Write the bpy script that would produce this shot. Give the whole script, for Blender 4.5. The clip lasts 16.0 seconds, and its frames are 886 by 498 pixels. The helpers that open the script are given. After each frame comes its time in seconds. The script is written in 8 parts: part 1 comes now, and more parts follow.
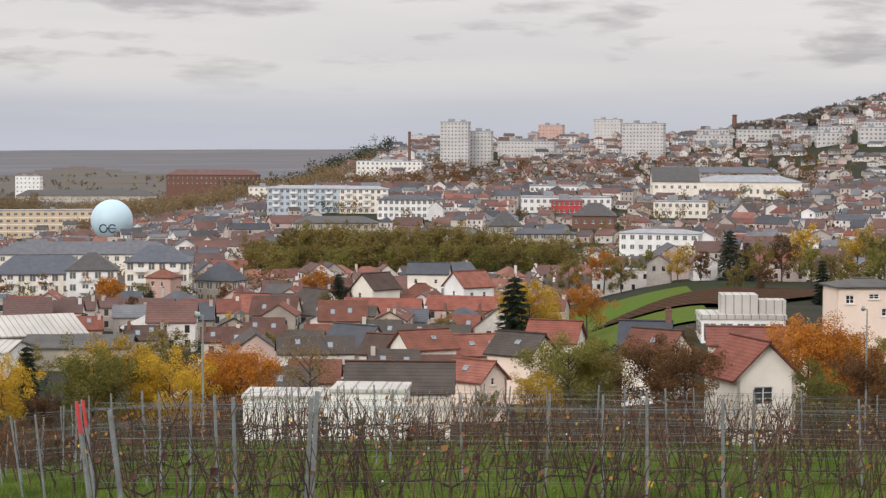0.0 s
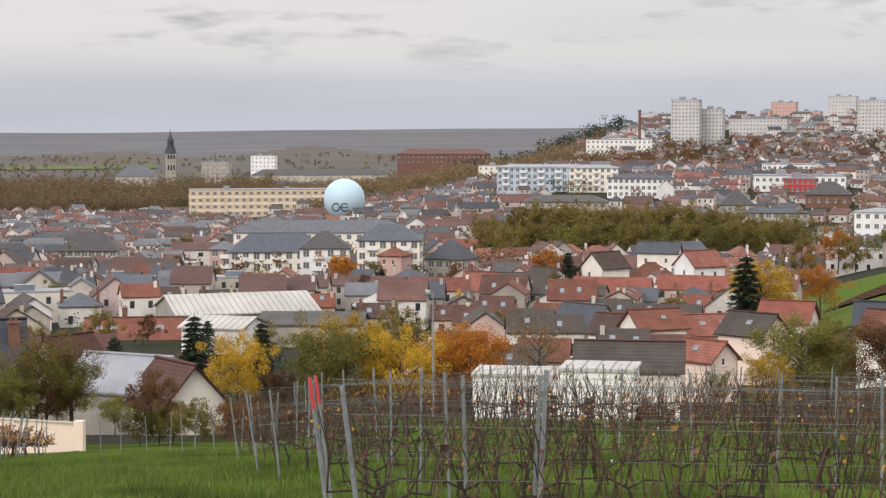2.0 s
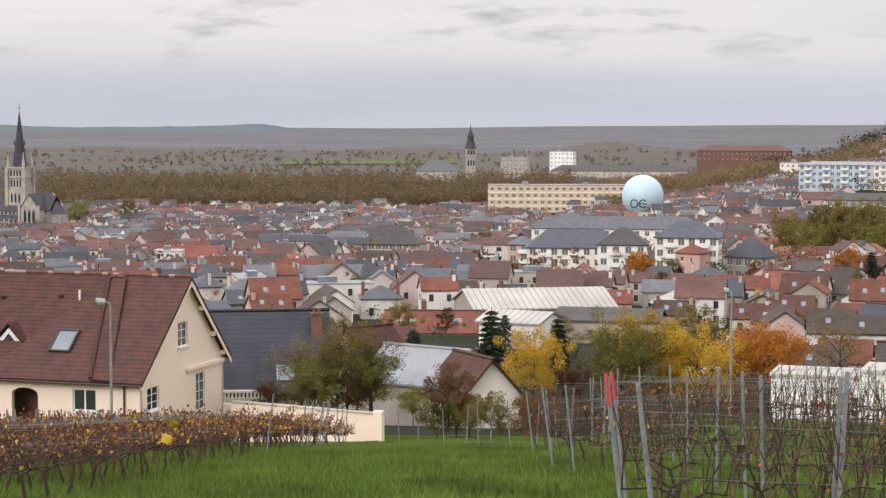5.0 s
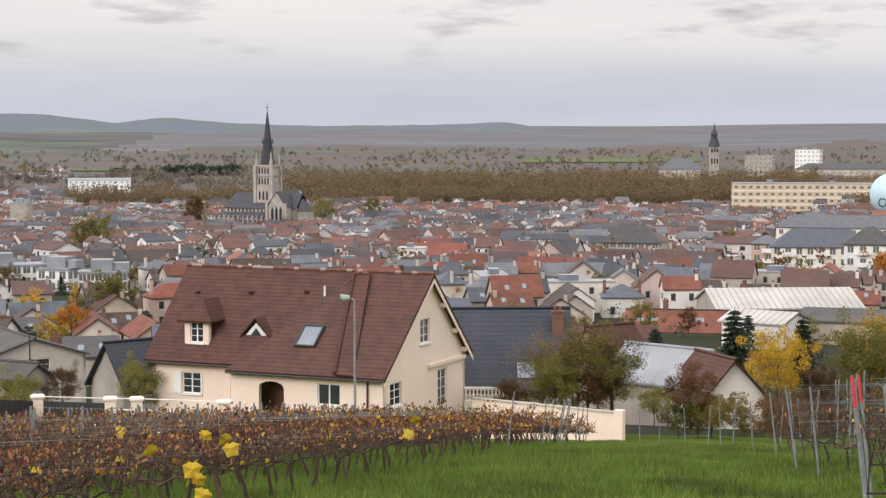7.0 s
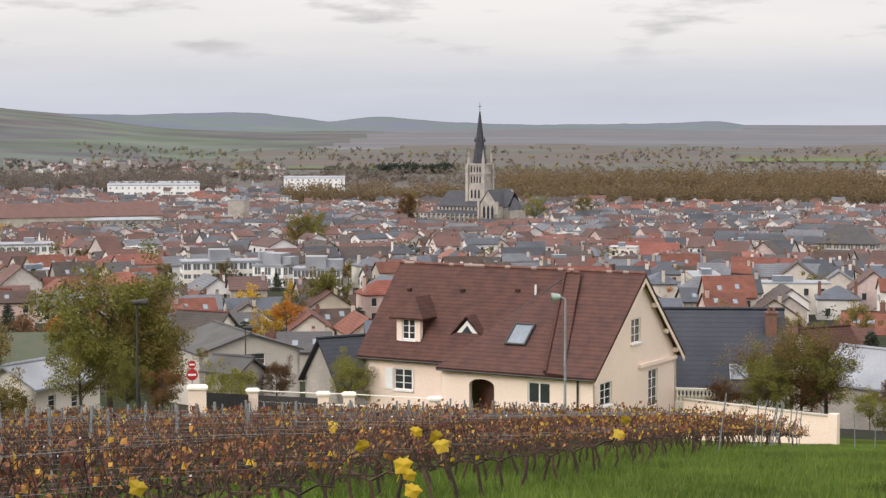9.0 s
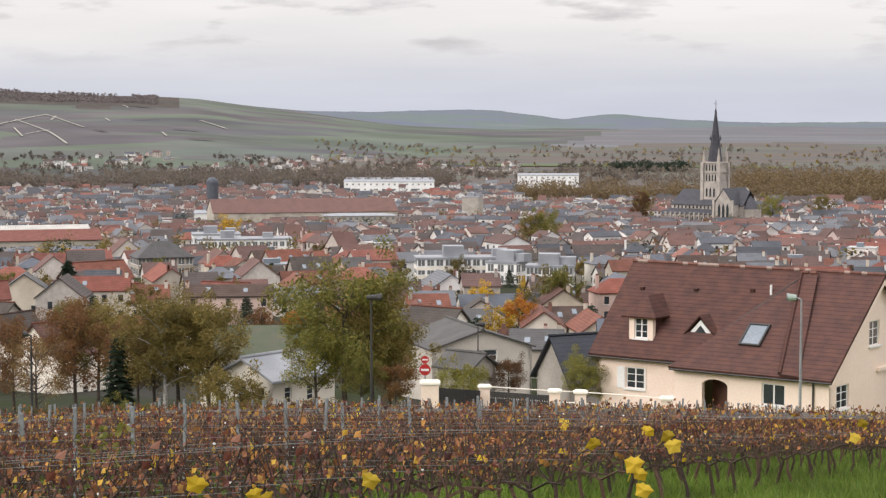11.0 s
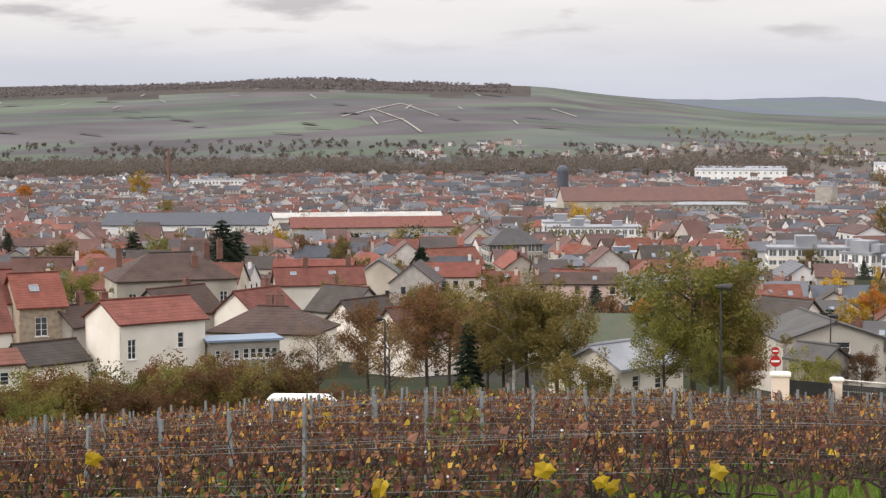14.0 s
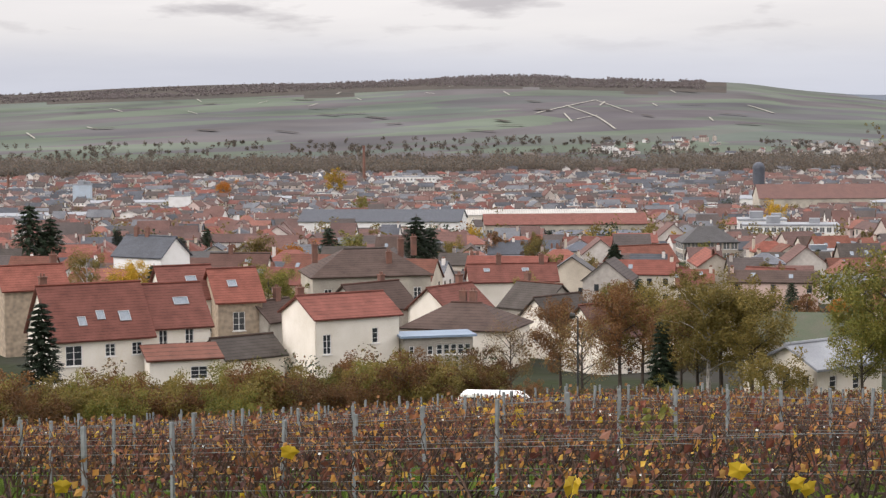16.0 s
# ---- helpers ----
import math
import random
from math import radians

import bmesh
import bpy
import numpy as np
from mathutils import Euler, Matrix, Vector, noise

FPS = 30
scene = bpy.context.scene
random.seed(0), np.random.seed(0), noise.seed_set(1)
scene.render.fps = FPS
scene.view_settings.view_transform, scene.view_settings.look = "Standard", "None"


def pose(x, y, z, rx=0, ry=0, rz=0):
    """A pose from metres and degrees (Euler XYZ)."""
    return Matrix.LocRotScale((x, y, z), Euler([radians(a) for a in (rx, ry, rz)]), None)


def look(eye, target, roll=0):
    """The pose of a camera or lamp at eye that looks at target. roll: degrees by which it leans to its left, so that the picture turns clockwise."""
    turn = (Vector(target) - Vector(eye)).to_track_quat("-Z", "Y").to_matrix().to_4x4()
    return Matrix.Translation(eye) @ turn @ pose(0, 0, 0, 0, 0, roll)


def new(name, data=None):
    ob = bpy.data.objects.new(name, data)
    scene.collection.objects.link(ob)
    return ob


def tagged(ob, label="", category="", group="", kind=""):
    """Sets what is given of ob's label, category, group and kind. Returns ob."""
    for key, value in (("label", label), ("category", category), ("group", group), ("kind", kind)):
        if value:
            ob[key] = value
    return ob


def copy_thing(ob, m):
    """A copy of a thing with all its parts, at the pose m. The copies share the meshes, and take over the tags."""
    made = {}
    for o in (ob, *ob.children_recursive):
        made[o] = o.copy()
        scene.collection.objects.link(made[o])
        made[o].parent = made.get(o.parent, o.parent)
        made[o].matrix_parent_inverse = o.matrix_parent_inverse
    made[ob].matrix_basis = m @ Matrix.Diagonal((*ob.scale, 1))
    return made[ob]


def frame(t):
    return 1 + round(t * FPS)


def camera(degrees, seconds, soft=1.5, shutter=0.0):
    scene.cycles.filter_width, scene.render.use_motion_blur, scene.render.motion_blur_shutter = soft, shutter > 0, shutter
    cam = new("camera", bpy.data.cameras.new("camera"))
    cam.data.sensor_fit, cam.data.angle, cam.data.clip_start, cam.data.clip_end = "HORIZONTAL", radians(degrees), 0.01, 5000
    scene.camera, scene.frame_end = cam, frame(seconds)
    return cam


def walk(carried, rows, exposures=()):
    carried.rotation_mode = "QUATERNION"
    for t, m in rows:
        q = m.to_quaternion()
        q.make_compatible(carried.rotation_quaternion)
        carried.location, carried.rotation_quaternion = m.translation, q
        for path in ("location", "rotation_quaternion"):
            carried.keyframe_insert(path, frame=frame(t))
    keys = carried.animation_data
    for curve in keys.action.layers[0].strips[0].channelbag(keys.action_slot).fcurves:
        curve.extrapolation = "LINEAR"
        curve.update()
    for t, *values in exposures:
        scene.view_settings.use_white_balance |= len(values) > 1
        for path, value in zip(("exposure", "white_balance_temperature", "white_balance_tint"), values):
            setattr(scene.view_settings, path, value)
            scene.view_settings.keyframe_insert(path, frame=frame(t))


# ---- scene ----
EYE = 1.65
cam = camera(25.98, 16.0, soft=1.35)
# seconds, yaw, pitch, roll: the camera turns where it stands
ROWS = [
    (0.0, 0.000, -3.195, -0.274),
    (0.5, 1.790, -3.370, -0.313),
    (1.0, 3.563, -3.532, -0.209),
    (1.5, 5.235, -3.697, -0.135),
    (2.0, 6.834, -3.841, 0.005),
    (2.5, 8.289, -3.953, 0.033),
    (3.0, 9.654, -4.014, -0.048),
    (5.5, 17.484, -3.966, -0.073),
    (6.0, 19.339, -3.982, -0.011),
    (6.5, 21.172, -4.003, 0.028),
    (7.0, 22.925, -4.030, 0.059),
    (7.5, 24.637, -4.039, 0.003),
    (8.0, 26.248, -4.036, -0.009),
    (10.5, 34.206, -4.112, 0.032),
    (11.0, 36.205, -4.135, -0.041),
    (11.5, 38.119, -4.222, -0.026),
    (12.0, 39.945, -4.304, -0.003),
    (12.5, 41.714, -4.383, -0.031),
    (13.0, 43.429, -4.423, -0.032),
    (13.5, 45.086, -4.460, 0.084),
    (14.0, 46.611, -4.474, 0.185),
    (14.5, 48.102, -4.487, 0.277),
    (15.0, 49.505, -4.483, 0.280),
    (15.5, 50.963, -4.490, 0.369),
    (16.0, 52.371, -4.534, 0.408),
]
walk(cam, [(t, pose(0, 0, EYE, 90 + pitch, roll, yaw)) for t, yaw, pitch, roll in ROWS],
     exposures=[(0, -0.04, 6400, 13), (3, 0.06, 6400, 13), (7, 0.15, 6400, 13), (11, 0.24, 6400, 13), (16, 0.26, 6400, 14)])

# ---- light ----
world = bpy.data.worlds.new("overcast_sky")
scene.world = world
world.use_nodes = True
wn, wl = world.node_tree.nodes, world.node_tree.links
wn.clear()


def wnode(kind, **values):
    n = wn.new(kind)
    for k, v in values.items():
        n.inputs[k].default_value = v
    return n


SUN_EL, SUN_ROT = radians(27), radians(205)
sky = wn.new("ShaderNodeTexSky")
sky.sky_type, sky.sun_disc = "NISHITA", False
sky.sun_elevation, sky.sun_rotation = SUN_EL, SUN_ROT
w_co = wn.new("ShaderNodeTexCoord")
w_map = wn.new("ShaderNodeMapping")
w_map.inputs["Scale"].default_value = (1, 1, 9.0)
wl.new(w_co.outputs["Generated"], w_map.inputs["Vector"])
w_sep = wn.new("ShaderNodeSeparateXYZ")
wl.new(w_co.outputs["Generated"], w_sep.inputs["Vector"])
# an overcast sky: pale at the horizon, three times brighter overhead
w_ramp = wn.new("ShaderNodeValToRGB")
w_ramp.color_ramp.elements[0].position, w_ramp.color_ramp.elements[0].color = 0.0, (0.56, 0.585, 0.64, 1)
w_ramp.color_ramp.elements[1].position, w_ramp.color_ramp.elements[1].color = 1.0, (1.95, 1.93, 1.9, 1)
for p, c in ((0.018, (0.60, 0.615, 0.65, 1)), (0.034, (0.74, 0.725, 0.70, 1)), (0.07, (0.83, 0.80, 0.765, 1)), (0.3, (1.15, 1.13, 1.1, 1))):
    e = w_ramp.color_ramp.elements.new(p)
    e.color = c
wl.new(w_sep.outputs["Z"], w_ramp.inputs["Fac"])
w_big = wnode("ShaderNodeTexNoise", Scale=3.2, Detail=5.0, Roughness=0.55)
wl.new(w_map.outputs["Vector"], w_big.inputs["Vector"])
w_bigr = wn.new("ShaderNodeValToRGB")
w_bigr.color_ramp.elements[0].position, w_bigr.color_ramp.elements[1].position = 0.40, 0.66
wl.new(w_big.outputs["Fac"], w_bigr.inputs["Fac"])
w_map2 = wn.new("ShaderNodeMapping")
w_map2.inputs["Scale"].default_value = (1, 1, 5.0)
w_map2.inputs["Location"].default_value = (3.1, 0.4, 0.2)
wl.new(w_co.outputs["Generated"], w_map2.inputs["Vector"])
w_small = wnode("ShaderNodeTexNoise", Scale=11.0, Detail=6.0, Roughness=0.55)
wl.new(w_map2.outputs["Vector"], w_small.inputs["Vector"])
w_smallr = wn.new("ShaderNodeValToRGB")
w_smallr.color_ramp.elements[0].position, w_smallr.color_ramp.elements[1].position = 0.54, 0.66
wl.new(w_small.outputs["Fac"], w_smallr.inputs["Fac"])
# the lowest strip of sky is an even veil without streaks
w_clear = wn.new("ShaderNodeMapRange")
w_clear.inputs["From Min"].default_value, w_clear.inputs["From Max"].default_value = 0.02, 0.042
wl.new(w_sep.outputs["Z"], w_clear.inputs["Value"])
w_mul = wn.new("ShaderNodeMath")
w_mul.operation = "MULTIPLY"
wl.new(w_smallr.outputs["Color"], w_mul.inputs[0])
wl.new(w_clear.outputs["Result"], w_mul.inputs[1])


def wmix(fac, a, b, blend="MIX"):
    m = wn.new("ShaderNodeMixRGB")
    m.blend_type = blend
    for slot, v in zip(("Fac", "Color1", "Color2"), (fac, a, b)):
        if isinstance(v, (int, float, tuple)):
            m.inputs[slot].default_value = v
        else:
            wl.new(v, m.inputs[slot])
    return m.outputs["Color"]


w_f1 = wn.new("ShaderNodeMath")
w_f1.operation = "MULTIPLY"
w_f1.inputs[1].default_value = 0.55
wl.new(w_bigr.outputs["Color"], w_f1.inputs[0])
w_f2 = wn.new("ShaderNodeMath")
w_f2.operation = "MULTIPLY"
w_f2.inputs[1].default_value = 0.8
wl.new(w_mul.outputs[0], w_f2.inputs[0])
c1 = wmix(w_f1.outputs[0], w_ramp.outputs["Color"], wmix(1.0, w_ramp.outputs["Color"], (0.82, 0.83, 0.86, 1), "MULTIPLY"))
c2 = wmix(w_f2.outputs[0], c1, wmix(1.0, w_ramp.outputs["Color"], (0.56, 0.55, 0.58, 1), "MULTIPLY"))
c3 = wmix(0.04, c2, wmix(1.0, sky.outputs["Color"], (0.1, 0.1, 0.1, 1), "MULTIPLY"))
w_bg = wn.new("ShaderNodeBackground")
w_bg.inputs["Strength"].default_value = 1.0
wl.new(c3, w_bg.inputs["Color"])
w_out = wn.new("ShaderNodeOutputWorld")
wl.new(w_bg.outputs[0], w_out.inputs["Surface"])

sun = new("sun", bpy.data.lights.new("sun", "SUN"))
sun.data.energy, sun.data.angle, sun.data.color = 1.5, radians(25), (1.0, 0.95, 0.88)
sun.matrix_world = look((0, 0, 0), (-math.sin(SUN_ROT) * math.cos(SUN_EL), -math.cos(SUN_ROT) * math.cos(SUN_EL), -math.sin(SUN_EL)))

# ---- the lie of the land ----
PROFILE_D = (0, 15, 30, 60, 100, 150, 190, 260, 340, 515, 750, 1130, 1600, 2400, 3500, 4980)
PROFILE_Z = (0, -2.15, -4.3, -8.9, -15.55, -22.0, -25.6, -27.8, -30.8, -39.5, -50.0, -62.5, -67.5, -64.3, -44.3, -20.3)
HILL_B = (-25, -13, -9, -6, 0, 1.6, 2.8, 4.2)
HILL_H = (112, 83, 56, 46, 42, 34, 18, 0)
RISE_B = (-14, 3, 6, 9, 13)
RISE_H = (33, 31, 20, 8, 0)
EAST_B = (-2, 4, 10, 18, 34, 37, 40, 42, 44, 50, 58, 66)
EAST_H = (6, 1, -4, -12, -12, -6, 20, 38, 60, 74, 62, 40)


def ease(v):
    v = min(1, max(0, v))
    return v * v * (3 - 2 * v)


def curve_at(v, xs, ys):
    """A smooth curve through a few knots."""
    if v <= xs[0]:
        return ys[0]
    if v >= xs[-1]:
        return ys[-1]
    i = next(k for k in range(len(xs) - 1) if xs[k + 1] >= v)

    def slope(k):
        if k in (0, len(xs) - 1):
            j = min(k, len(xs) - 2)
            return (ys[j + 1] - ys[j]) / (xs[j + 1] - xs[j])
        a, b = (ys[k] - ys[k - 1]) / (xs[k] - xs[k - 1]), (ys[k + 1] - ys[k]) / (xs[k + 1] - xs[k])
        return 0 if a * b <= 0 else 2 * a * b / (a + b)

    h = xs[i + 1] - xs[i]
    u = (v - xs[i]) / h
    return ((1 + 2 * u) * (1 - u) ** 2 * ys[i] + u * (1 - u) ** 2 * h * slope(i)
            + u * u * (3 - 2 * u) * ys[i + 1] + u * u * (u - 1) * h * slope(i + 1))


def ground_z(x, y):
    d = math.hypot(x, y)
    b = math.degrees(math.atan2(-x, y))
    z = curve_at(d, PROFILE_D, PROFILE_Z)
    if y < 0:
        z *= max(-1.0, -(-y / max(d, 0.01)) * 2 + 1)
    if d < 130:
        z += 1.0 * math.exp(-((d - 60) / 24) ** 2) * ease((13 - b) / 4) + 0.1 * noise.noise((x / 2.4, y / 2.4, 4)) * ease(d / 25)
    if d < 190:
        z -= 0.012 * d * ease((b - 46) / 14) * (1 - ease((d - 110) / 80))
    if 140 < d < 620:
        z += 7 * ease((-2 - b) / 6) * ease((d - 150) / 80) * (1 - ease((d - 420) / 190))
    if d > 440:
        z += curve_at(b, RISE_B, RISE_H) * ease((d - 440) / 560) * (1 - ease((d - 1550) / 600))
    if d > 1100:
        z += curve_at(b, HILL_B, HILL_H) * ease((d - 1100) / 700) * (1 - 0.95 * ease((d - 2000) / 1300))
    if d > 1700:
        z += curve_at(b, EAST_B, EAST_H) * min(1, max(0, (d - 1800) / 2500)) ** 1.15 * (1 if d < 4300 else 1 - 0.15 * (d - 4300) / 680)
        z += (2.0 + 5 * ease((b - 38) / 5)) * noise.noise((x / 420, y / 420, 0)) * ease((d - 1900) / 1200)
    return z


def spot(bearing, d):
    """Plan place at a bearing (degrees left of straight ahead) and a distance in metres."""
    a = radians(bearing)
    x, y = -d * math.sin(a), d * math.cos(a)
    return x, y, ground_z(x, y)

# ---- materials ----
def mat(name, col, col2=None, rough=0.8, scale=0.6, fine=9.0, bump=0.15, metal=0.0, tints=None, courses=None, spec=0.4, wear=0.35, world_space=False):
    """Grain and stains at two scales; tints: colours dealt out object by object; courses: (axis, metres) relief of tile or board rows."""
    m = bpy.data.materials.new(name)
    m.use_nodes = True
    nt = m.node_tree
    n, l = nt.nodes, nt.links
    bsdf = n["Principled BSDF"]
    bsdf.inputs["Roughness"].default_value, bsdf.inputs["Metallic"].default_value = rough, metal
    bsdf.inputs["Specular IOR Level"].default_value = spec
    co = n.new("ShaderNodeNewGeometry").outputs["Position"] if world_space else n.new("ShaderNodeTexCoord").outputs["Object"]
    big = n.new("ShaderNodeTexNoise")
    big.inputs["Scale"].default_value, big.inputs["Detail"].default_value = scale, 5
    small = n.new("ShaderNodeTexNoise")
    small.inputs["Scale"].default_value, small.inputs["Detail"].default_value = fine, 4
    l.new(co, big.inputs["Vector"])
    l.new(co, small.inputs["Vector"])
    ramp = n.new("ShaderNodeMapRange")
    ramp.inputs["From Min"].default_value, ramp.inputs["From Max"].default_value = 0.35, 0.68
    l.new(big.outputs["Fac"], ramp.inputs["Value"])
    mix = n.new("ShaderNodeMixRGB")
    c2 = col2 or tuple(c * 0.72 for c in col)
    mix.inputs["Color1"].default_value, mix.inputs["Color2"].default_value = (*col, 1), (*c2, 1)
    fac = n.new("ShaderNodeMath")
    fac.operation = "MULTIPLY"
    fac.inputs[1].default_value = 1.0 if not tints else wear
    l.new(ramp.outputs["Result"], fac.inputs[0])
    l.new(fac.outputs[0], mix.inputs["Fac"])
    if tints:
        info, deal = n.new("ShaderNodeObjectInfo"), n.new("ShaderNodeValToRGB")
        deal.color_ramp.interpolation = "CONSTANT"
        els = deal.color_ramp.elements
        while len(els) < len(tints):
            els.new(0.5)
        for i, t in enumerate(tints):
            els[i].position, els[i].color = i / len(tints), (*t, 1)
        l.new(info.outputs["Random"], deal.inputs["Fac"])
        l.new(deal.outputs["Color"], mix.inputs["Color1"])
        dark = n.new("ShaderNodeMixRGB")
        dark.blend_type = "MULTIPLY"
        dark.inputs["Fac"].default_value, dark.inputs["Color2"].default_value = 1.0, (0.6, 0.57, 0.55, 1)
        l.new(deal.outputs["Color"], dark.inputs["Color1"])
        l.new(dark.outputs["Color"], mix.inputs["Color2"])
    grain = n.new("ShaderNodeMixRGB")
    grain.blend_type = "OVERLAY"
    grain.inputs["Fac"].default_value = 0.32
    l.new(mix.outputs["Color"], grain.inputs["Color1"])
    l.new(small.outputs["Fac"], grain.inputs["Color2"])
    l.new(grain.outputs["Color"], bsdf.inputs["Base Color"])
    height = small.outputs["Fac"]
    if courses:
        wave = n.new("ShaderNodeTexWave")
        wave.bands_direction, wave.wave_profile = courses[0], "SAW"
        wave.inputs["Scale"].default_value = 0.314 / courses[1]
        wave.inputs["Distortion"].default_value = 0.3
        l.new(co, wave.inputs["Vector"])
        add = n.new("ShaderNodeMath")
        add.operation = "MULTIPLY_ADD"
        add.inputs[1].default_value = 2.5
        l.new(wave.outputs["Fac"], add.inputs[0])
        l.new(small.outputs["Fac"], add.inputs[2])
        height = add.outputs[0]
        groove = n.new("ShaderNodeMixRGB")
        groove.blend_type = "MULTIPLY"
        l.new(grain.outputs["Color"], groove.inputs["Color1"])
        groove.inputs["Color2"].default_value = (0.42, 0.4, 0.4, 1)
        gr = n.new("ShaderNodeMapRange")
        gr.inputs["From Min"].default_value, gr.inputs["From Max"].default_value = 0.8, 0.95
        l.new(wave.outputs["Fac"], gr.inputs["Value"])
        l.new(gr.outputs["Result"], groove.inputs["Fac"])
        l.new(groove.outputs["Color"], bsdf.inputs["Base Color"])
    b = n.new("ShaderNodeBump")
    b.inputs["Strength"].default_value, b.inputs["Distance"].default_value = min(1, bump * 2), 0.05
    l.new(height, b.inputs["Height"])
    l.new(b.outputs["Normal"], bsdf.inputs["Normal"])
    return m


def leaf_mat(name, tints, trans=0.25):
    """Leaves that differ from one to the next within a crown, and let some light through."""
    m = bpy.data.materials.new(name)
    m.use_nodes = True
    n, l = m.node_tree.nodes, m.node_tree.links
    bsdf = n["Principled BSDF"]
    bsdf.inputs["Roughness"].default_value, bsdf.inputs["Specular IOR Level"].default_value = 0.6, 0.25
    geo, deal, info = n.new("ShaderNodeNewGeometry"), n.new("ShaderNodeValToRGB"), n.new("ShaderNodeObjectInfo")
    els = deal.color_ramp.elements
    while len(els) < len(tints):
        els.new(0.5)
    for i, t in enumerate(tints):
        els[i].position, els[i].color = i / max(1, len(tints) - 1), (*t, 1)
    l.new(geo.outputs["Random Per Island"], deal.inputs["Fac"])
    hsv = n.new("ShaderNodeHueSaturation")
    mr = n.new("ShaderNodeMapRange")
    mr.inputs["To Min"].default_value, mr.inputs["To Max"].default_value = 0.7, 1.25
    l.new(info.outputs["Random"], mr.inputs["Value"])
    l.new(mr.outputs["Result"], hsv.inputs["Value"])
    l.new(deal.outputs["Color"], hsv.inputs["Color"])
    l.new(hsv.outputs["Color"], bsdf.inputs["Base Color"])
    tr = n.new("ShaderNodeBsdfTranslucent")
    l.new(hsv.outputs["Color"], tr.inputs["Color"])
    ms = n.new("ShaderNodeMixShader")
    ms.inputs["Fac"].default_value = trans
    l.new(bsdf.outputs[0], ms.inputs[1])
    l.new(tr.outputs[0], ms.inputs[2])
    l.new(ms.outputs[0], n["Material Output"].inputs["Surface"])
    return m


CREAM = mat("cream_render", (0.87, 0.705, 0.59), (0.81, 0.65, 0.54), scale=0.35, bump=0.05)
WHITE_R = mat("off_white_render", (0.86, 0.80, 0.71), (0.74, 0.68, 0.58), scale=0.4, bump=0.06)
WALLS = mat("old_render", (0.6, 0.55, 0.47), tints=[(0.62, 0.55, 0.45), (0.72, 0.67, 0.58), (0.48, 0.43, 0.36), (0.66, 0.60, 0.52), (0.55, 0.47, 0.37), (0.76, 0.73, 0.67), (0.62, 0.46, 0.40), (0.40, 0.36, 0.31)], scale=0.3, wear=0.7)
STONE = mat("pale_stone", (0.52, 0.47, 0.39), (0.36, 0.32, 0.27), scale=0.3, bump=0.2)
RUBBLE = mat("rubble_stone", (0.46, 0.36, 0.26), (0.26, 0.21, 0.16), scale=2.5, fine=5, bump=0.6)
OCHRE = mat("ochre_panels", (0.66, 0.52, 0.36), (0.58, 0.46, 0.32), scale=0.2)
DUSTY = mat("dusty_red_tiles", (0.17, 0.088, 0.072), (0.13, 0.07, 0.06), scale=0.3, fine=3, courses=("Z", 0.4))
GREYC = mat("grey_cream_render", (0.55, 0.50, 0.43), (0.46, 0.42, 0.36), scale=0.5)
GREYW = mat("grey_render", (0.42, 0.38, 0.33), (0.32, 0.29, 0.25), scale=0.5)
CONCRETE = mat("stained_white_concrete", (0.60, 0.58, 0.57), (0.50, 0.48, 0.47), scale=0.1, fine=1.5)
WHITE_P = mat("white_paint", (0.86, 0.85, 0.83), (0.74, 0.73, 0.70), scale=0.3, bump=0.04)
BLUEW = mat("pale_blue_render", (0.50, 0.58, 0.66), (0.44, 0.5, 0.56), scale=0.3)
PINKW = mat("salmon_render", (0.58, 0.38, 0.32), (0.5, 0.33, 0.28), scale=0.3)
REDP = mat("red_cladding", (0.55, 0.06, 0.06), (0.4, 0.05, 0.05), scale=0.5, bump=0.03)
TILE_BROWN = mat("brown_plain_tiles", (0.125, 0.053, 0.040), (0.082, 0.038, 0.032), scale=1.6, fine=16, courses=("Z", 0.2), bump=0.5, rough=0.75)
TILE_RED = mat("red_interlocking_tiles", (0.27, 0.09, 0.052), tints=[(0.30, 0.10, 0.07), (0.25, 0.083, 0.06), (0.33, 0.125, 0.09), (0.22, 0.08, 0.06)], courses=("Z", 0.24), scale=0.8, bump=0.45, wear=0.8)
TILE_OLD = mat("weathered_tiles", (0.14, 0.075, 0.055), tints=[(0.13, 0.065, 0.05), (0.19, 0.075, 0.05), (0.10, 0.065, 0.052), (0.24, 0.09, 0.06), (0.09, 0.075, 0.065)], courses=("Z", 0.24), scale=0.7, bump=0.4, wear=0.8)
SLATE = mat("blue_grey_slate", (0.07, 0.08, 0.10), tints=[(0.11, 0.122, 0.15), (0.075, 0.082, 0.10), (0.15, 0.158, 0.18), (0.09, 0.085, 0.085)], courses=("Z", 0.2), scale=0.8, bump=0.3, rough=0.55, wear=0.6)
ROOF_NAVY = mat("dark_navy_tiles", (0.035, 0.04, 0.055), (0.05, 0.055, 0.07), courses=("Z", 0.27), bump=0.7, rough=0.45)
ROOF_GREY = mat("grey_sheet_roof", (0.30, 0.31, 0.33), (0.22, 0.23, 0.25), scale=0.4, bump=0.1, rough=0.5)
ROOF_PALE = mat("pale_fibre_cement", (0.52, 0.50, 0.46), (0.38, 0.36, 0.33), scale=0.15, courses=("X", 0.9), bump=0.2)
TAR = mat("tar_felt", (0.07, 0.066, 0.062), (0.1, 0.095, 0.09), scale=0.5)
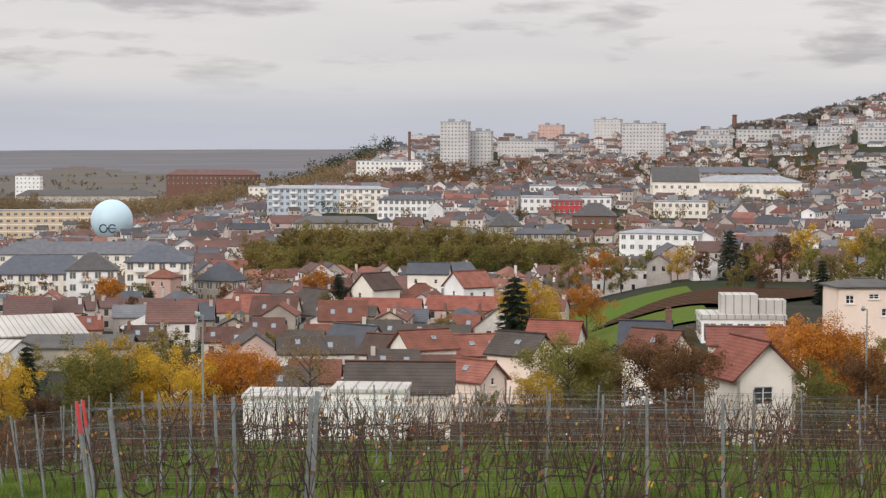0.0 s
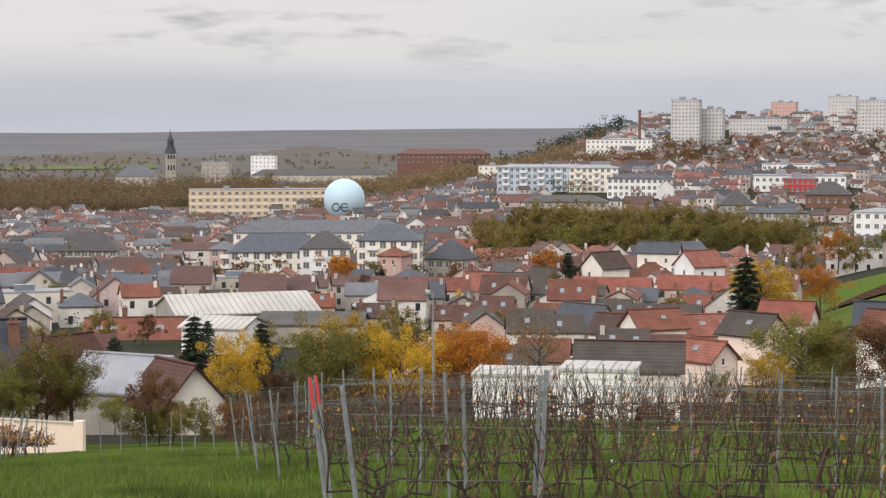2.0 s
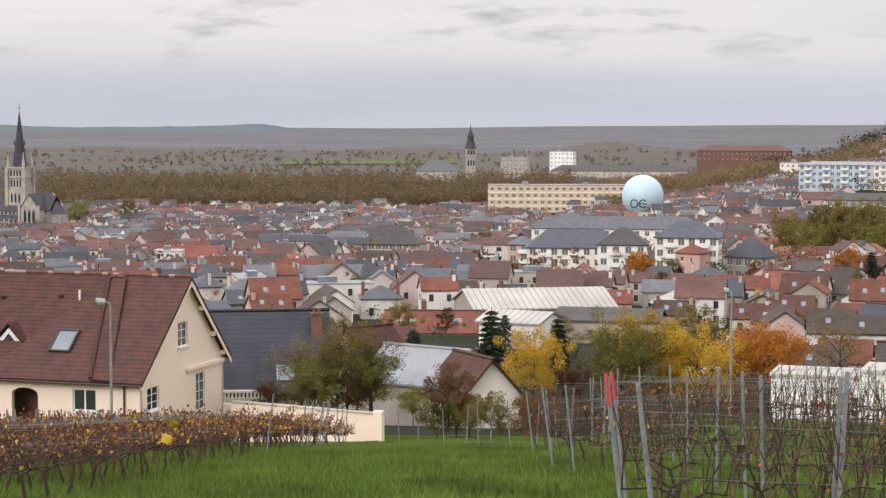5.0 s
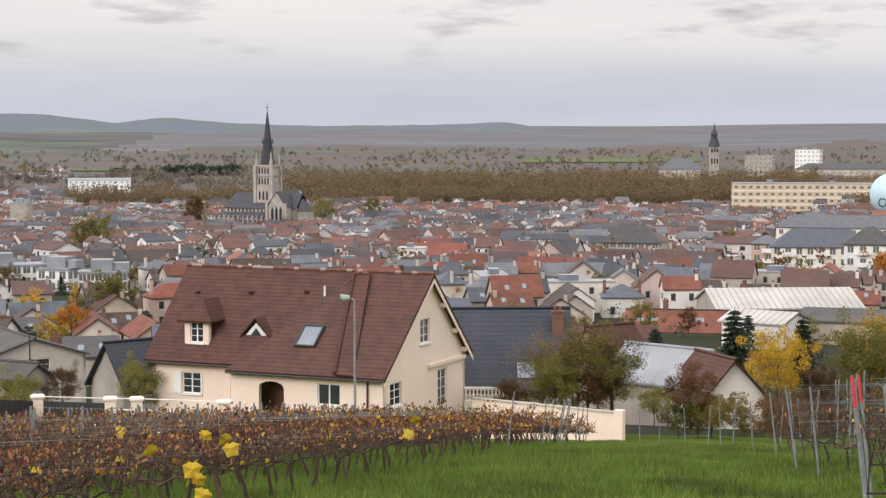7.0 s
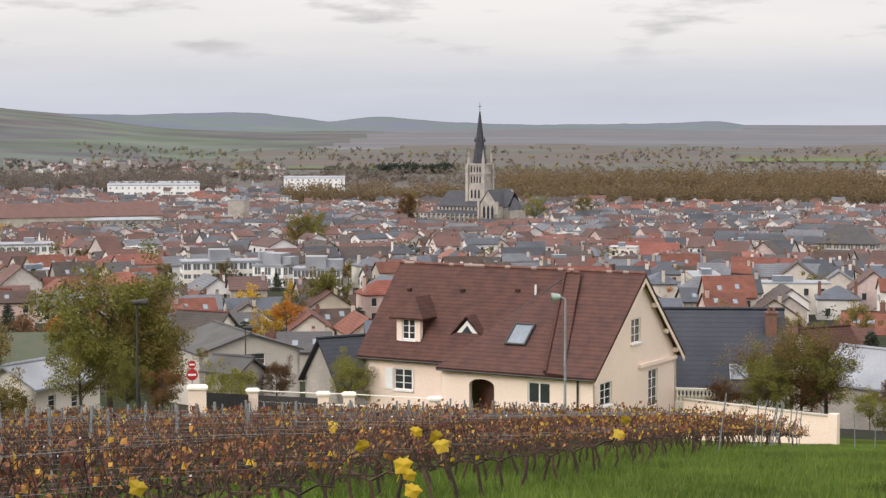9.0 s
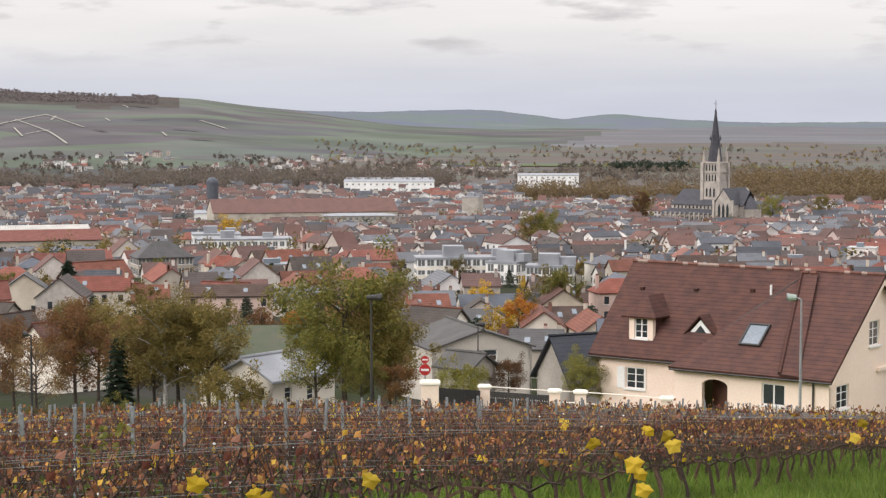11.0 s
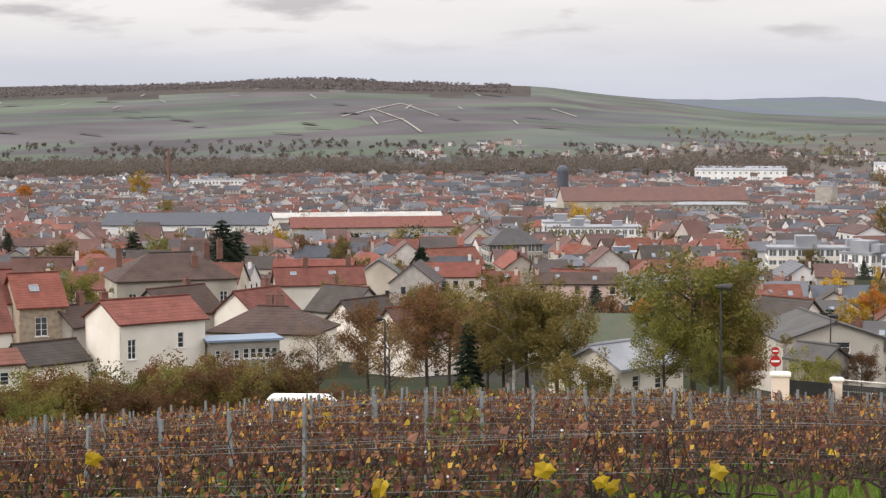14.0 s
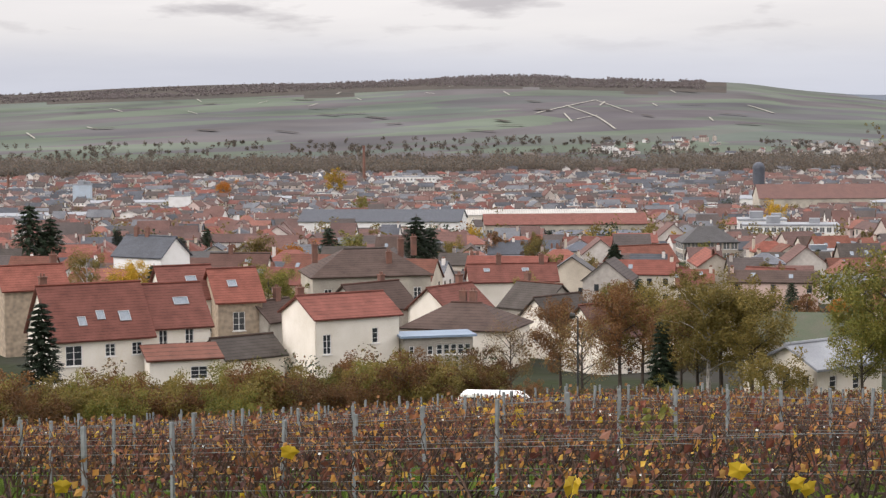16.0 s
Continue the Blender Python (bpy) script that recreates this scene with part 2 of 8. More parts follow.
MOSS_ROOF = mat("mossy_green_roof", (0.055, 0.07, 0.035), (0.08, 0.075, 0.05), scale=0.7)
BRICK = mat("red_brick", (0.21, 0.10, 0.072), (0.14, 0.08, 0.062), scale=1.4, fine=12, bump=0.3)
GLASS = mat("window_glass", (0.03, 0.034, 0.04), (0.05, 0.055, 0.06), rough=0.08, scale=0.5, bump=0.0, spec=0.7)
# lighter than GLASS, to soften the contrast of far windows
FAR_GLASS = mat("curtained_window_glass", (0.12, 0.125, 0.13), (0.17, 0.17, 0.165), rough=0.2, scale=0.8, bump=0.0, spec=0.6)
FRAME = mat("white_window_frame", (0.8, 0.79, 0.77), (0.72, 0.71, 0.69), bump=0.02)
ROOF_BLUE = mat("pale_blue_sheet_roof", (0.24, 0.31, 0.40), (0.2, 0.26, 0.34), scale=0.5, rough=0.5)
IRON = mat("dark_iron", (0.03, 0.03, 0.033), (0.05, 0.045, 0.04), rough=0.5, bump=0.05)
GALV = mat("galvanised_steel", (0.35, 0.36, 0.37), (0.26, 0.27, 0.28), rough=0.5, metal=0.5, bump=0.05)
POSTM = mat("blue_grey_post", (0.24, 0.26, 0.27), (0.13, 0.135, 0.135), rough=0.6, scale=3, fine=30, bump=0.15)
REDPAINT = mat("red_post_top", (0.55, 0.05, 0.06), (0.42, 0.05, 0.05), rough=0.6, scale=6, bump=0.05)
BARK = mat("bark", (0.085, 0.065, 0.05), (0.05, 0.04, 0.032), scale=4, fine=20, bump=0.6)
BIRCH = mat("pale_birch_bark", (0.5, 0.47, 0.43), (0.2, 0.18, 0.16), scale=5, fine=20, bump=0.2)
CANE = mat("vine_cane", (0.13, 0.075, 0.055), tints=[(0.062, 0.037, 0.025), (0.042, 0.026, 0.019), (0.10, 0.056, 0.036)], scale=6, fine=30, bump=0.3)
BROWN_DOOR = mat("brown_door", (0.12, 0.045, 0.025), rough=0.5)
CHURCH_STONE = mat("church_stone", (0.47, 0.42, 0.37), (0.31, 0.28, 0.25), scale=0.25, fine=3, bump=0.4)
SPIRE_SLATE = mat("spire_slate", (0.045, 0.045, 0.055), (0.07, 0.07, 0.08), scale=0.6, courses=("Z", 0.5), bump=0.3, rough=0.6)
BALLOON = mat("pale_blue_envelope", (0.50, 0.66, 0.74), (0.48, 0.63, 0.71), rough=0.45, scale=0.2, bump=0.01)
BALLOON_INK = mat("dark_balloon_print", (0.05, 0.10, 0.14), rough=0.5)
PLASTIC_G = mat("green_lamp_cap", (0.36, 0.44, 0.38), rough=0.4)
SIGN_RED = mat("sign_red", (0.5, 0.03, 0.03), rough=0.4)
LEAF_GOLD = leaf_mat("golden_leaves", [(0.50, 0.30, 0.02), (0.36, 0.24, 0.02), (0.6, 0.36, 0.03), (0.24, 0.2, 0.03)])
LEAF_ORANGE = leaf_mat("orange_leaves", [(0.42, 0.15, 0.015), (0.33, 0.10, 0.015), (0.48, 0.22, 0.02), (0.28, 0.12, 0.02)])
LEAF_OLIVE = leaf_mat("olive_leaves", [(0.20, 0.15, 0.04), (0.15, 0.125, 0.035), (0.25, 0.175, 0.045), (0.12, 0.11, 0.035)])
LEAF_GREEN = leaf_mat("yellow_green_leaves", [(0.15, 0.16, 0.035), (0.22, 0.19, 0.04), (0.10, 0.12, 0.028), (0.27, 0.2, 0.04)])
LEAF_RUST = leaf_mat("rusty_leaves", [(0.16, 0.065, 0.025), (0.11, 0.055, 0.025), (0.2, 0.1, 0.03), (0.09, 0.06, 0.03)])
LEAF_DARK = leaf_mat("dark_conifer_needles", [(0.02, 0.034, 0.018), (0.032, 0.046, 0.024), (0.016, 0.028, 0.016)], 0.08)
LEAF_CONI = leaf_mat("dark_garden_leaves", [(0.035, 0.05, 0.022), (0.05, 0.065, 0.03), (0.07, 0.075, 0.03), (0.03, 0.04, 0.02)], 0.15)
LEAF_BROWN = leaf_mat("withered_vine_leaves", [(0.20, 0.068, 0.042), (0.05, 0.02, 0.022), (0.52, 0.26, 0.06), (0.12, 0.04, 0.04), (0.26, 0.12, 0.07), (0.05, 0.02, 0.022), (0.40, 0.17, 0.07), (0.18, 0.062, 0.05), (0.62, 0.38, 0.06)], 0.25)
LEAF_YEL = leaf_mat("yellow_vine_leaves", [(0.62, 0.42, 0.02), (0.5, 0.34, 0.02), (0.7, 0.5, 0.05)], 0.3)
GRASS = leaf_mat("grass_blades", [(0.10, 0.165, 0.02), (0.135, 0.205, 0.03), (0.07, 0.112, 0.018), (0.19, 0.22, 0.05)], 0.32)
def mottle(m, scale):
    """Lets the leaves' brightness drift from place to place."""
    n, l = m.node_tree.nodes, m.node_tree.links
    hsv = next(x for x in n if x.type == "HUE_SAT")
    geo, no, mr = n.new("ShaderNodeNewGeometry"), n.new("ShaderNodeTexNoise"), n.new("ShaderNodeMapRange")
    no.inputs["Scale"].default_value, no.inputs["Detail"].default_value = scale, 4
    mr.inputs["From Min"].default_value, mr.inputs["From Max"].default_value = 0.3, 0.7
    mr.inputs["To Min"].default_value, mr.inputs["To Max"].default_value = 0.45, 1.5
    l.new(geo.outputs["Position"], no.inputs["Vector"])
    l.new(no.outputs["Fac"], mr.inputs["Value"])
    l.new(mr.outputs["Result"], hsv.inputs["Value"])


mottle(GRASS, 0.45)
# leaf tints of distant woods, paled and greyed with haze in the colour
LEAF_WOOD = leaf_mat("far_wood_leaves", [(0.17, 0.138, 0.118), (0.145, 0.13, 0.118), (0.19, 0.145, 0.108), (0.13, 0.13, 0.114), (0.21, 0.155, 0.105), (0.13, 0.12, 0.112)], 0.38)


# ---- mesh helpers ----
def mesh_object(name, bm, mats, parent=None, m=None):
    me = bpy.data.meshes.new(name)
    bm.to_mesh(me)
    bm.free()
    for x in mats if isinstance(mats, (list, tuple)) else [mats]:
        me.materials.append(x)
    ob = new(name, me)
    if parent:
        ob.parent = parent
    if m is not None:
        ob.matrix_basis = m
    return ob


def part(name, bm, material, parent, label="", m=None):
    ob = mesh_object(name, bm, material, parent, m)
    return tagged(ob, label) if label else ob


def raw_object(name, verts, faces, mats, parent=None, slots=None):
    me = bpy.data.meshes.new(name)
    me.from_pydata(verts, [], faces)
    for x in mats if isinstance(mats, (list, tuple)) else [mats]:
        me.materials.append(x)
    if slots:
        me.polygons.foreach_set("material_index", slots)
    ob = new(name, me)
    if parent:
        ob.parent = parent
    return ob


def empty(name, m, label, category, group="", kind=""):
    ob = new(name)
    ob.matrix_basis = m
    return tagged(ob, label, category, group, kind)


def box(bm, x0, x1, y0, y1, z0, z1, mi=0):
    v = [bm.verts.new((x, y, z)) for x in (x0, x1) for y in (y0, y1) for z in (z0, z1)]
    for q in ((0, 1, 3, 2), (4, 6, 7, 5), (0, 4, 5, 1), (2, 3, 7, 6), (0, 2, 6, 4), (1, 5, 7, 3)):
        bm.faces.new([v[i] for i in q]).material_index = mi


def slab(bm, poly, shift, mi=0):
    """A flat polygon given body along shift."""
    s = Vector(shift)
    top = [bm.verts.new(p) for p in poly]
    low = [bm.verts.new(Vector(p) + s) for p in poly]
    k = len(poly)
    bm.faces.new(top).material_index = mi
    bm.faces.new(low[::-1]).material_index = mi
    for i in range(k):
        bm.faces.new((top[i], low[i], low[(i + 1) % k], top[(i + 1) % k])).material_index = mi


def rod(bm, a, b, r0, r1=None, sides=6, mi=0):
    a, b = Vector(a), Vector(b)
    r1 = r0 if r1 is None else r1
    q = (b - a).to_track_quat("Z", "Y")
    ring = [[bm.verts.new(p + q @ Vector((r * math.cos(k * math.tau / sides), r * math.sin(k * math.tau / sides), 0))) for k in range(sides)] for p, r in ((a, r0), (b, r1))]
    for k in range(sides):
        bm.faces.new((ring[0][k], ring[0][(k + 1) % sides], ring[1][(k + 1) % sides], ring[1][k])).material_index = mi
    bm.faces.new(ring[1]).material_index = mi
    bm.faces.new(ring[0][::-1]).material_index = mi


def clip(poly, a, b, c):
    """The part of a flat (u, z) polygon where a*u + b*z <= c."""
    out = []
    for i, p in enumerate(poly):
        q = poly[(i + 1) % len(poly)]
        sp, sq = a * p[0] + b * p[1] - c, a * q[0] + b * q[1] - c
        if sp <= 0:
            out.append(p)
        if sp * sq < 0:
            k = sp / (sp - sq)
            out.append((p[0] + k * (q[0] - p[0]), p[1] + k * (q[1] - p[1])))
    return out


def pierced(bm, start, along, inward, length, height, holes, planes=(), base=0.0, mi=0):
    """A wall 0.3 m thick from start, with rectangular openings (u, z, w, h); planes cut it to the roof's slope."""
    us = sorted({0, length, *[v for h in holes for v in (h[0], h[0] + h[2])]})
    zs = sorted({base, height, *[v for h in holes for v in (h[1], h[1] + h[3])]})
    start, along, inward = Vector(start), Vector(along), Vector(inward) * 0.3
    for u0, u1 in zip(us, us[1:]):
        for z0, z1 in zip(zs, zs[1:]):
            cu, cz = (u0 + u1) / 2, (z0 + z1) / 2
            if any(h[0] < cu < h[0] + h[2] and h[1] < cz < h[1] + h[3] for h in holes):
                continue
            poly = [(u0, z0), (u1, z0), (u1, z1), (u0, z1)]
            for p in planes:
                poly = clip(poly, *p)
            if len(poly) > 2:
                slab(bm, [start + along * u + Vector((0, 0, z)) for u, z in poly], inward, mi)


def window(parent, origin, along, outward, w, h, cols=2, rows=3, frame_mat=None, sill=True, shutter=None):
    """A casement set back in its opening: frame with glazing bars, pane and sill."""
    o, u, n = Vector(origin), Vector(along), Vector(outward)
    basis = Matrix(((u.x, -n.x, 0, o.x), (u.y, -n.y, 0, o.y), (u.z, -n.z, 1, o.z), (0, 0, 0, 1)))
    bm = bmesh.new()
    t = 0.07
    box(bm, 0, w, 0.08, 0.15, 0, t)
    box(bm, 0, w, 0.08, 0.15, h - t, h)
    box(bm, 0, t, 0.08, 0.15, t, h - t)
    box(bm, w - t, w, 0.08, 0.15, t, h - t)
    for i in range(1, cols):
        box(bm, w * i / cols - 0.04, w * i / cols + 0.04, 0.09, 0.14, t, h - t)
    for j in range(1, rows):
        box(bm, t, w - t, 0.10, 0.13, h * j / rows - 0.018, h * j / rows + 0.018)
    if sill:
        box(bm, -0.1, w + 0.1, -0.12, 0.1, -0.09, -0.004)
    win = part("window", bm, frame_mat or FRAME, parent, m=basis)
    bm = bmesh.new()
    box(bm, t, w - t, 0.112, 0.118, t, h - t)
    part("pane", bm, GLASS, win)
    return win


# ---- houses ----
CLEAR = []          # plan places kept free of houses before long buildings
LOW = []            # plan places before long buildings, where only low houses stand
TAKEN = []          # plan places that single buildings hold: x, y, radius


def hold(bearing, d, r):
    x, y, _ = spot(bearing, d)
    TAKEN.append((x, y, r))


def house(label, bearing, d, turn, L, W, H, rise, wall, roof, kind="gable", front=(), right=(), left=(), skylights=(), chimneys=(), over=0.35, dz=0.0, category="house", group="", thick=0.16, plinth=6.0, eave=None, k=1.0):
    """A house with its ridge along local x; turn: degrees from facing the viewpoint, positive shows its right-hand gable.
    front, right, left: openings (u, z, w, h) along each wall; skylights, chimneys on the roof (u, v: -1 front eave to 0 ridge to 1)."""
    L, W, H, rise = L * k, W * k, H * k, rise * k
    front, right, left = ([tuple(v * k for v in h) for h in hs] for hs in (front, right, left))
    skylights, chimneys = [(u * k, v, w * k, h * k) for u, v, w, h in skylights], [(u * k, v) for u, v in chimneys]
    x, y, z = spot(bearing, d)
    if eave is not None:
        dz = eave - H - z
    hold(bearing, d, max(L, W) * 0.6)
    root = empty("house", pose(x, y, z + dz, 0, 0, bearing - turn), label, category, group)
    bm = bmesh.new()
    hx, hy = L / 2, W / 2
    gable = kind in ("gable",)
    pl = []
    if gable:
        q = rise / hy
        pl = [(-q, 1, H), (q, 1, H + q * W)]
    top = H + rise if gable else H
    pierced(bm, (-hx, -hy, 0), (1, 0, 0), (0, 1, 0), L, H, front, base=-plinth)
    pierced(bm, (hx, hy, 0), (-1, 0, 0), (0, -1, 0), L, H, (), base=-plinth)
    pierced(bm, (hx, -hy + 0.002, 0), (0, 1, 0), (-1, 0, 0), W - 0.004, top, right, pl, base=-plinth)
    pierced(bm, (-hx, hy - 0.002, 0), (0, -1, 0), (1, 0, 0), W - 0.004, top, left, pl, base=-plinth)
    bmesh.ops.remove_doubles(bm, verts=bm.verts[:], dist=0.0015)
    part("wall", bm, wall, root)
    bm = bmesh.new()
    ridge = None
    e = over
    if gable:
        s = rise / hy
        zt, ze = H + rise + 0.12, H - e * s + 0.12
        slab(bm, [(-hx - e, -hy - e, ze), (hx + e, -hy - e, ze), (hx + e, 0, zt), (-hx - e, 0, zt)], (0, 0, -thick))
        slab(bm, [(hx + e, hy + e, ze), (-hx - e, hy + e, ze), (-hx - e, 0, zt), (hx + e, 0, zt)], (0, 0, -thick))
        ridge = (-hx - e - 0.02, hx + e + 0.02, zt)
    elif kind == "hip":
        r = max(0.2, hx - hy * 0.9)
        zt, ze = H + rise, H - 0.05
        c = [(-hx - e, -hy - e, ze), (hx + e, -hy - e, ze), (hx + e, hy + e, ze), (-hx - e, hy + e, ze)]
        a, b = (-r, 0, zt), (r, 0, zt)
        for poly in ([c[0], c[1], b, a], [c[1], c[2], b], [c[2], c[3], a, b], [c[3], c[0], a]):
            slab(bm, poly, (0, 0, -thick))
        ridge = (-r, r, zt)
    elif kind == "flat":
        box(bm, -hx - e, hx + e, -hy - e, hy + e, H + 0.004, H + 0.22)
    elif kind == "lean":
        slab(bm, [(-hx - e, -hy - e, H), (hx + e, -hy - e, H), (hx + e, hy + e, H + rise), (-hx - e, hy + e, H + rise)], (0, 0, thick))
    bmesh.ops.remove_doubles(bm, verts=bm.verts[:], dist=0.001)
    roof_ob = part("roof", bm, roof, root)
    if ridge:
        bm = bmesh.new()
        rod(bm, (ridge[0], 0, ridge[2] + 0.02), (ridge[1], 0, ridge[2] + 0.02), 0.13, None, 6)
        part("ridge", bm, roof, roof_ob)
    for u, zz, w, h in front:
        window(root, (-hx + u, -hy, zz), (1, 0, 0), (0, -1, 0), w, h, 2 if w > 0.8 else 1, 3 if h > 1 else 2)
    for u, zz, w, h in right:
        window(root, (hx, -hy + u, zz), (0, 1, 0), (1, 0, 0), w, h, 2 if w > 0.8 else 1, 3 if h > 1 else 2)
    for u, zz, w, h in left:
        window(root, (-hx, hy - u, zz), (0, -1, 0), (-1, 0, 0), w, h, 2 if w > 0.8 else 1, 3 if h > 1 else 2)
    sl = math.atan2(rise, hy)
    for u, v, w, h in skylights:
        bm = bmesh.new()
        box(bm, -w / 2, w / 2, -h / 2, -h / 2 + 0.07, 0, 0.1)
        box(bm, -w / 2, w / 2, h / 2 - 0.07, h / 2, 0, 0.1)
        box(bm, -w / 2, -w / 2 + 0.07, -h / 2 + 0.07, h / 2 - 0.07, 0, 0.1)
        box(bm, w / 2 - 0.07, w / 2, -h / 2 + 0.07, h / 2 - 0.07, 0, 0.1)
        sk = part("skylight", bm, GALV, root, m=Matrix.Translation((u, v * hy, H + rise * (1 - abs(v)) + 0.125)) @ Matrix.Rotation(sl, 4, "X"))
        bm = bmesh.new()
        box(bm, -w / 2 + 0.07, w / 2 - 0.07, -h / 2 + 0.07, h / 2 - 0.07, 0.03, 0.06)
        part("pane", bm, PALE_GLASS, sk)
    for u, v in chimneys:
        bm = bmesh.new()
        zc = H + rise * (1 - abs(v))
        box(bm, u - 0.35, u + 0.35, v * hy - 0.28, v * hy + 0.28, zc - 1.0, zc + 1.3)
        box(bm, u - 0.42, u + 0.42, v * hy - 0.35, v * hy + 0.35, zc + 1.3, zc + 1.42)
        rod(bm, (u - 0.15, v * hy, zc + 1.42), (u - 0.15, v * hy, zc + 1.75), 0.1, 0.09, 8)
        rod(bm, (u + 0.15, v * hy, zc + 1.42), (u + 0.15, v * hy, zc + 1.7), 0.1, 0.09, 8)
        part("chimney", bm, BRICK, root)
    return root


PALE_GLASS = mat("skylight_glass", (0.16, 0.19, 0.22), (0.2, 0.23, 0.26), rough=0.1, scale=0.5, bump=0.0, spec=0.8)


def town_house(L, W, H, rise, wall, roof, kind, seed, lean=False):
    """A house of the town seen from afar: walls with recessed windows and a chimney, and its roof."""
    rng = random.Random(seed)
    bm = bmesh.new()
    hx, hy = L / 2, W / 2
    floors = max(1, int(H / 2.7))
    # the body, its gables included
    if kind == "gable":
        prof = [(-hy, -4), (hy, -4), (hy, H), (0, H + rise - 0.1), (-hy, H)]
    else:
        prof = [(-hy, -4), (hy, -4), (hy, H), (-hy, H)]
    slab(bm, [(hx, a, b) for a, b in prof], (-L, 0, 0))
    bays = max(2, int(L / 2.9))
    for f in range(floors):
        zc = 0.95 + f * (H - 0.3) / floors
        for k in range(bays):
            if rng.random() < 0.1:
                continue
            uc = -hx + (k + 0.5) * L / bays
            if lean:
                for s in (-1, 1):
                    y0 = s * (hy + 0.04)
                    bm.faces.new([bm.verts.new(p) for p in ((uc - 0.45 * s, y0, zc), (uc + 0.45 * s, y0, zc), (uc + 0.45 * s, y0, zc + 1.4), (uc - 0.45 * s, y0, zc + 1.4))][::-1]).material_index = 1
                continue
            for s in (-1, 1):
                box(bm, uc - 0.45, uc + 0.45, s * (hy + 0.01) - 0.03, s * (hy + 0.01) + 0.03, zc, zc + 1.4, 1)
                box(bm, uc - 0.56, uc + 0.56, s * (hy + 0.05) - 0.05, s * (hy + 0.05) + 0.05, zc - 0.14, zc - 0.02, 2)
        for s in (-1, 1):
            for uc in (-W / 5, W / 5):
                if rng.random() < 0.45:
                    box(bm, s * (hx + 0.01) - 0.03, s * (hx + 0.01) + 0.03, uc - 0.42, uc + 0.42, zc, zc + 1.3, 1)
    if rng.random() < 0.75:
        for k in range(1 if lean else rng.choice((1, 1, 2))):
            u = rng.choice((-1, 1)) * (hx - 0.5)
            v = rng.uniform(-0.3, 0.3) * hy
            zt = H + rise + 0.6
            box(bm, u - 0.32, u + 0.32, v - 0.26, v + 0.26, H, zt, rng.choice((0, 3)))
            box(bm, u - 0.25, u + 0.25, v - 0.12, v + 0.12, zt, zt + 0.35, 3)
    body = mesh_object("house", bm, [wall, GLASS, FRAME, BRICK])
    bm = bmesh.new()
    e = 0.3
    lights = 0
    if kind == "gable":
        s = rise / hy
        zt, ze = H + rise + 0.1, H - e * s + 0.1
        slab(bm, [(-hx - e, -hy - e, ze), (hx + e, -hy - e, ze), (hx + e, 0, zt), (-hx - e, 0, zt)], (0, 0, -0.2))
        slab(bm, [(hx + e, hy + e, ze), (-hx - e, hy + e, ze), (-hx - e, 0, zt), (hx + e, 0, zt)], (0, 0, -0.2))
        lights = 0 if lean else rng.randint(0, 2)
    elif kind == "hip":
        r = max(0.3, hx - hy * 0.9)
        zt, ze = H + rise, H - 0.02
        c = [(-hx - e, -hy - e, ze), (hx + e, -hy - e, ze), (hx + e, hy + e, ze), (-hx - e, hy + e, ze)]
        a, b = (-r, 0, zt), (r, 0, zt)
        for poly in ([c[0], c[1], b, a], [c[1], c[2], b], [c[2], c[3], a, b], [c[3], c[0], a]):
            slab(bm, poly, (0, 0, -0.2))
    else:
        box(bm, -hx - 0.1, hx + 0.1, -hy - 0.1, hy + 0.1, H + 0.004, H + 0.3)
        box(bm, -hx * 0.4, hx * 0.1, -hy * 0.4, hy * 0.3, H + 0.3, H + 1.5, 1)
    bmesh.ops.remove_doubles(bm, verts=bm.verts[:], dist=0.001)
    part("roof", bm, [roof, PALE_GLASS], body)
    for k in range(lights):
        u, v = (k - 0.5) * hx * 0.8 + rng.uniform(-0.5, 0.5), rng.uniform(0.3, 0.6)
        bm = bmesh.new()
        q = Matrix.Translation((u, -v * hy, H + rise * (1 - v) + 0.12)) @ Matrix.Rotation(math.atan(rise / hy), 4, "X")
        slab(bm, [q @ Vector(p) for p in ((-0.4, -0.6, 0.06), (0.4, -0.6, 0.06), (0.4, 0.6, 0.06), (-0.4, 0.6, 0.06))], (0, 0, -0.1))
        part("skylight", bm, PALE_GLASS, body)
    return body


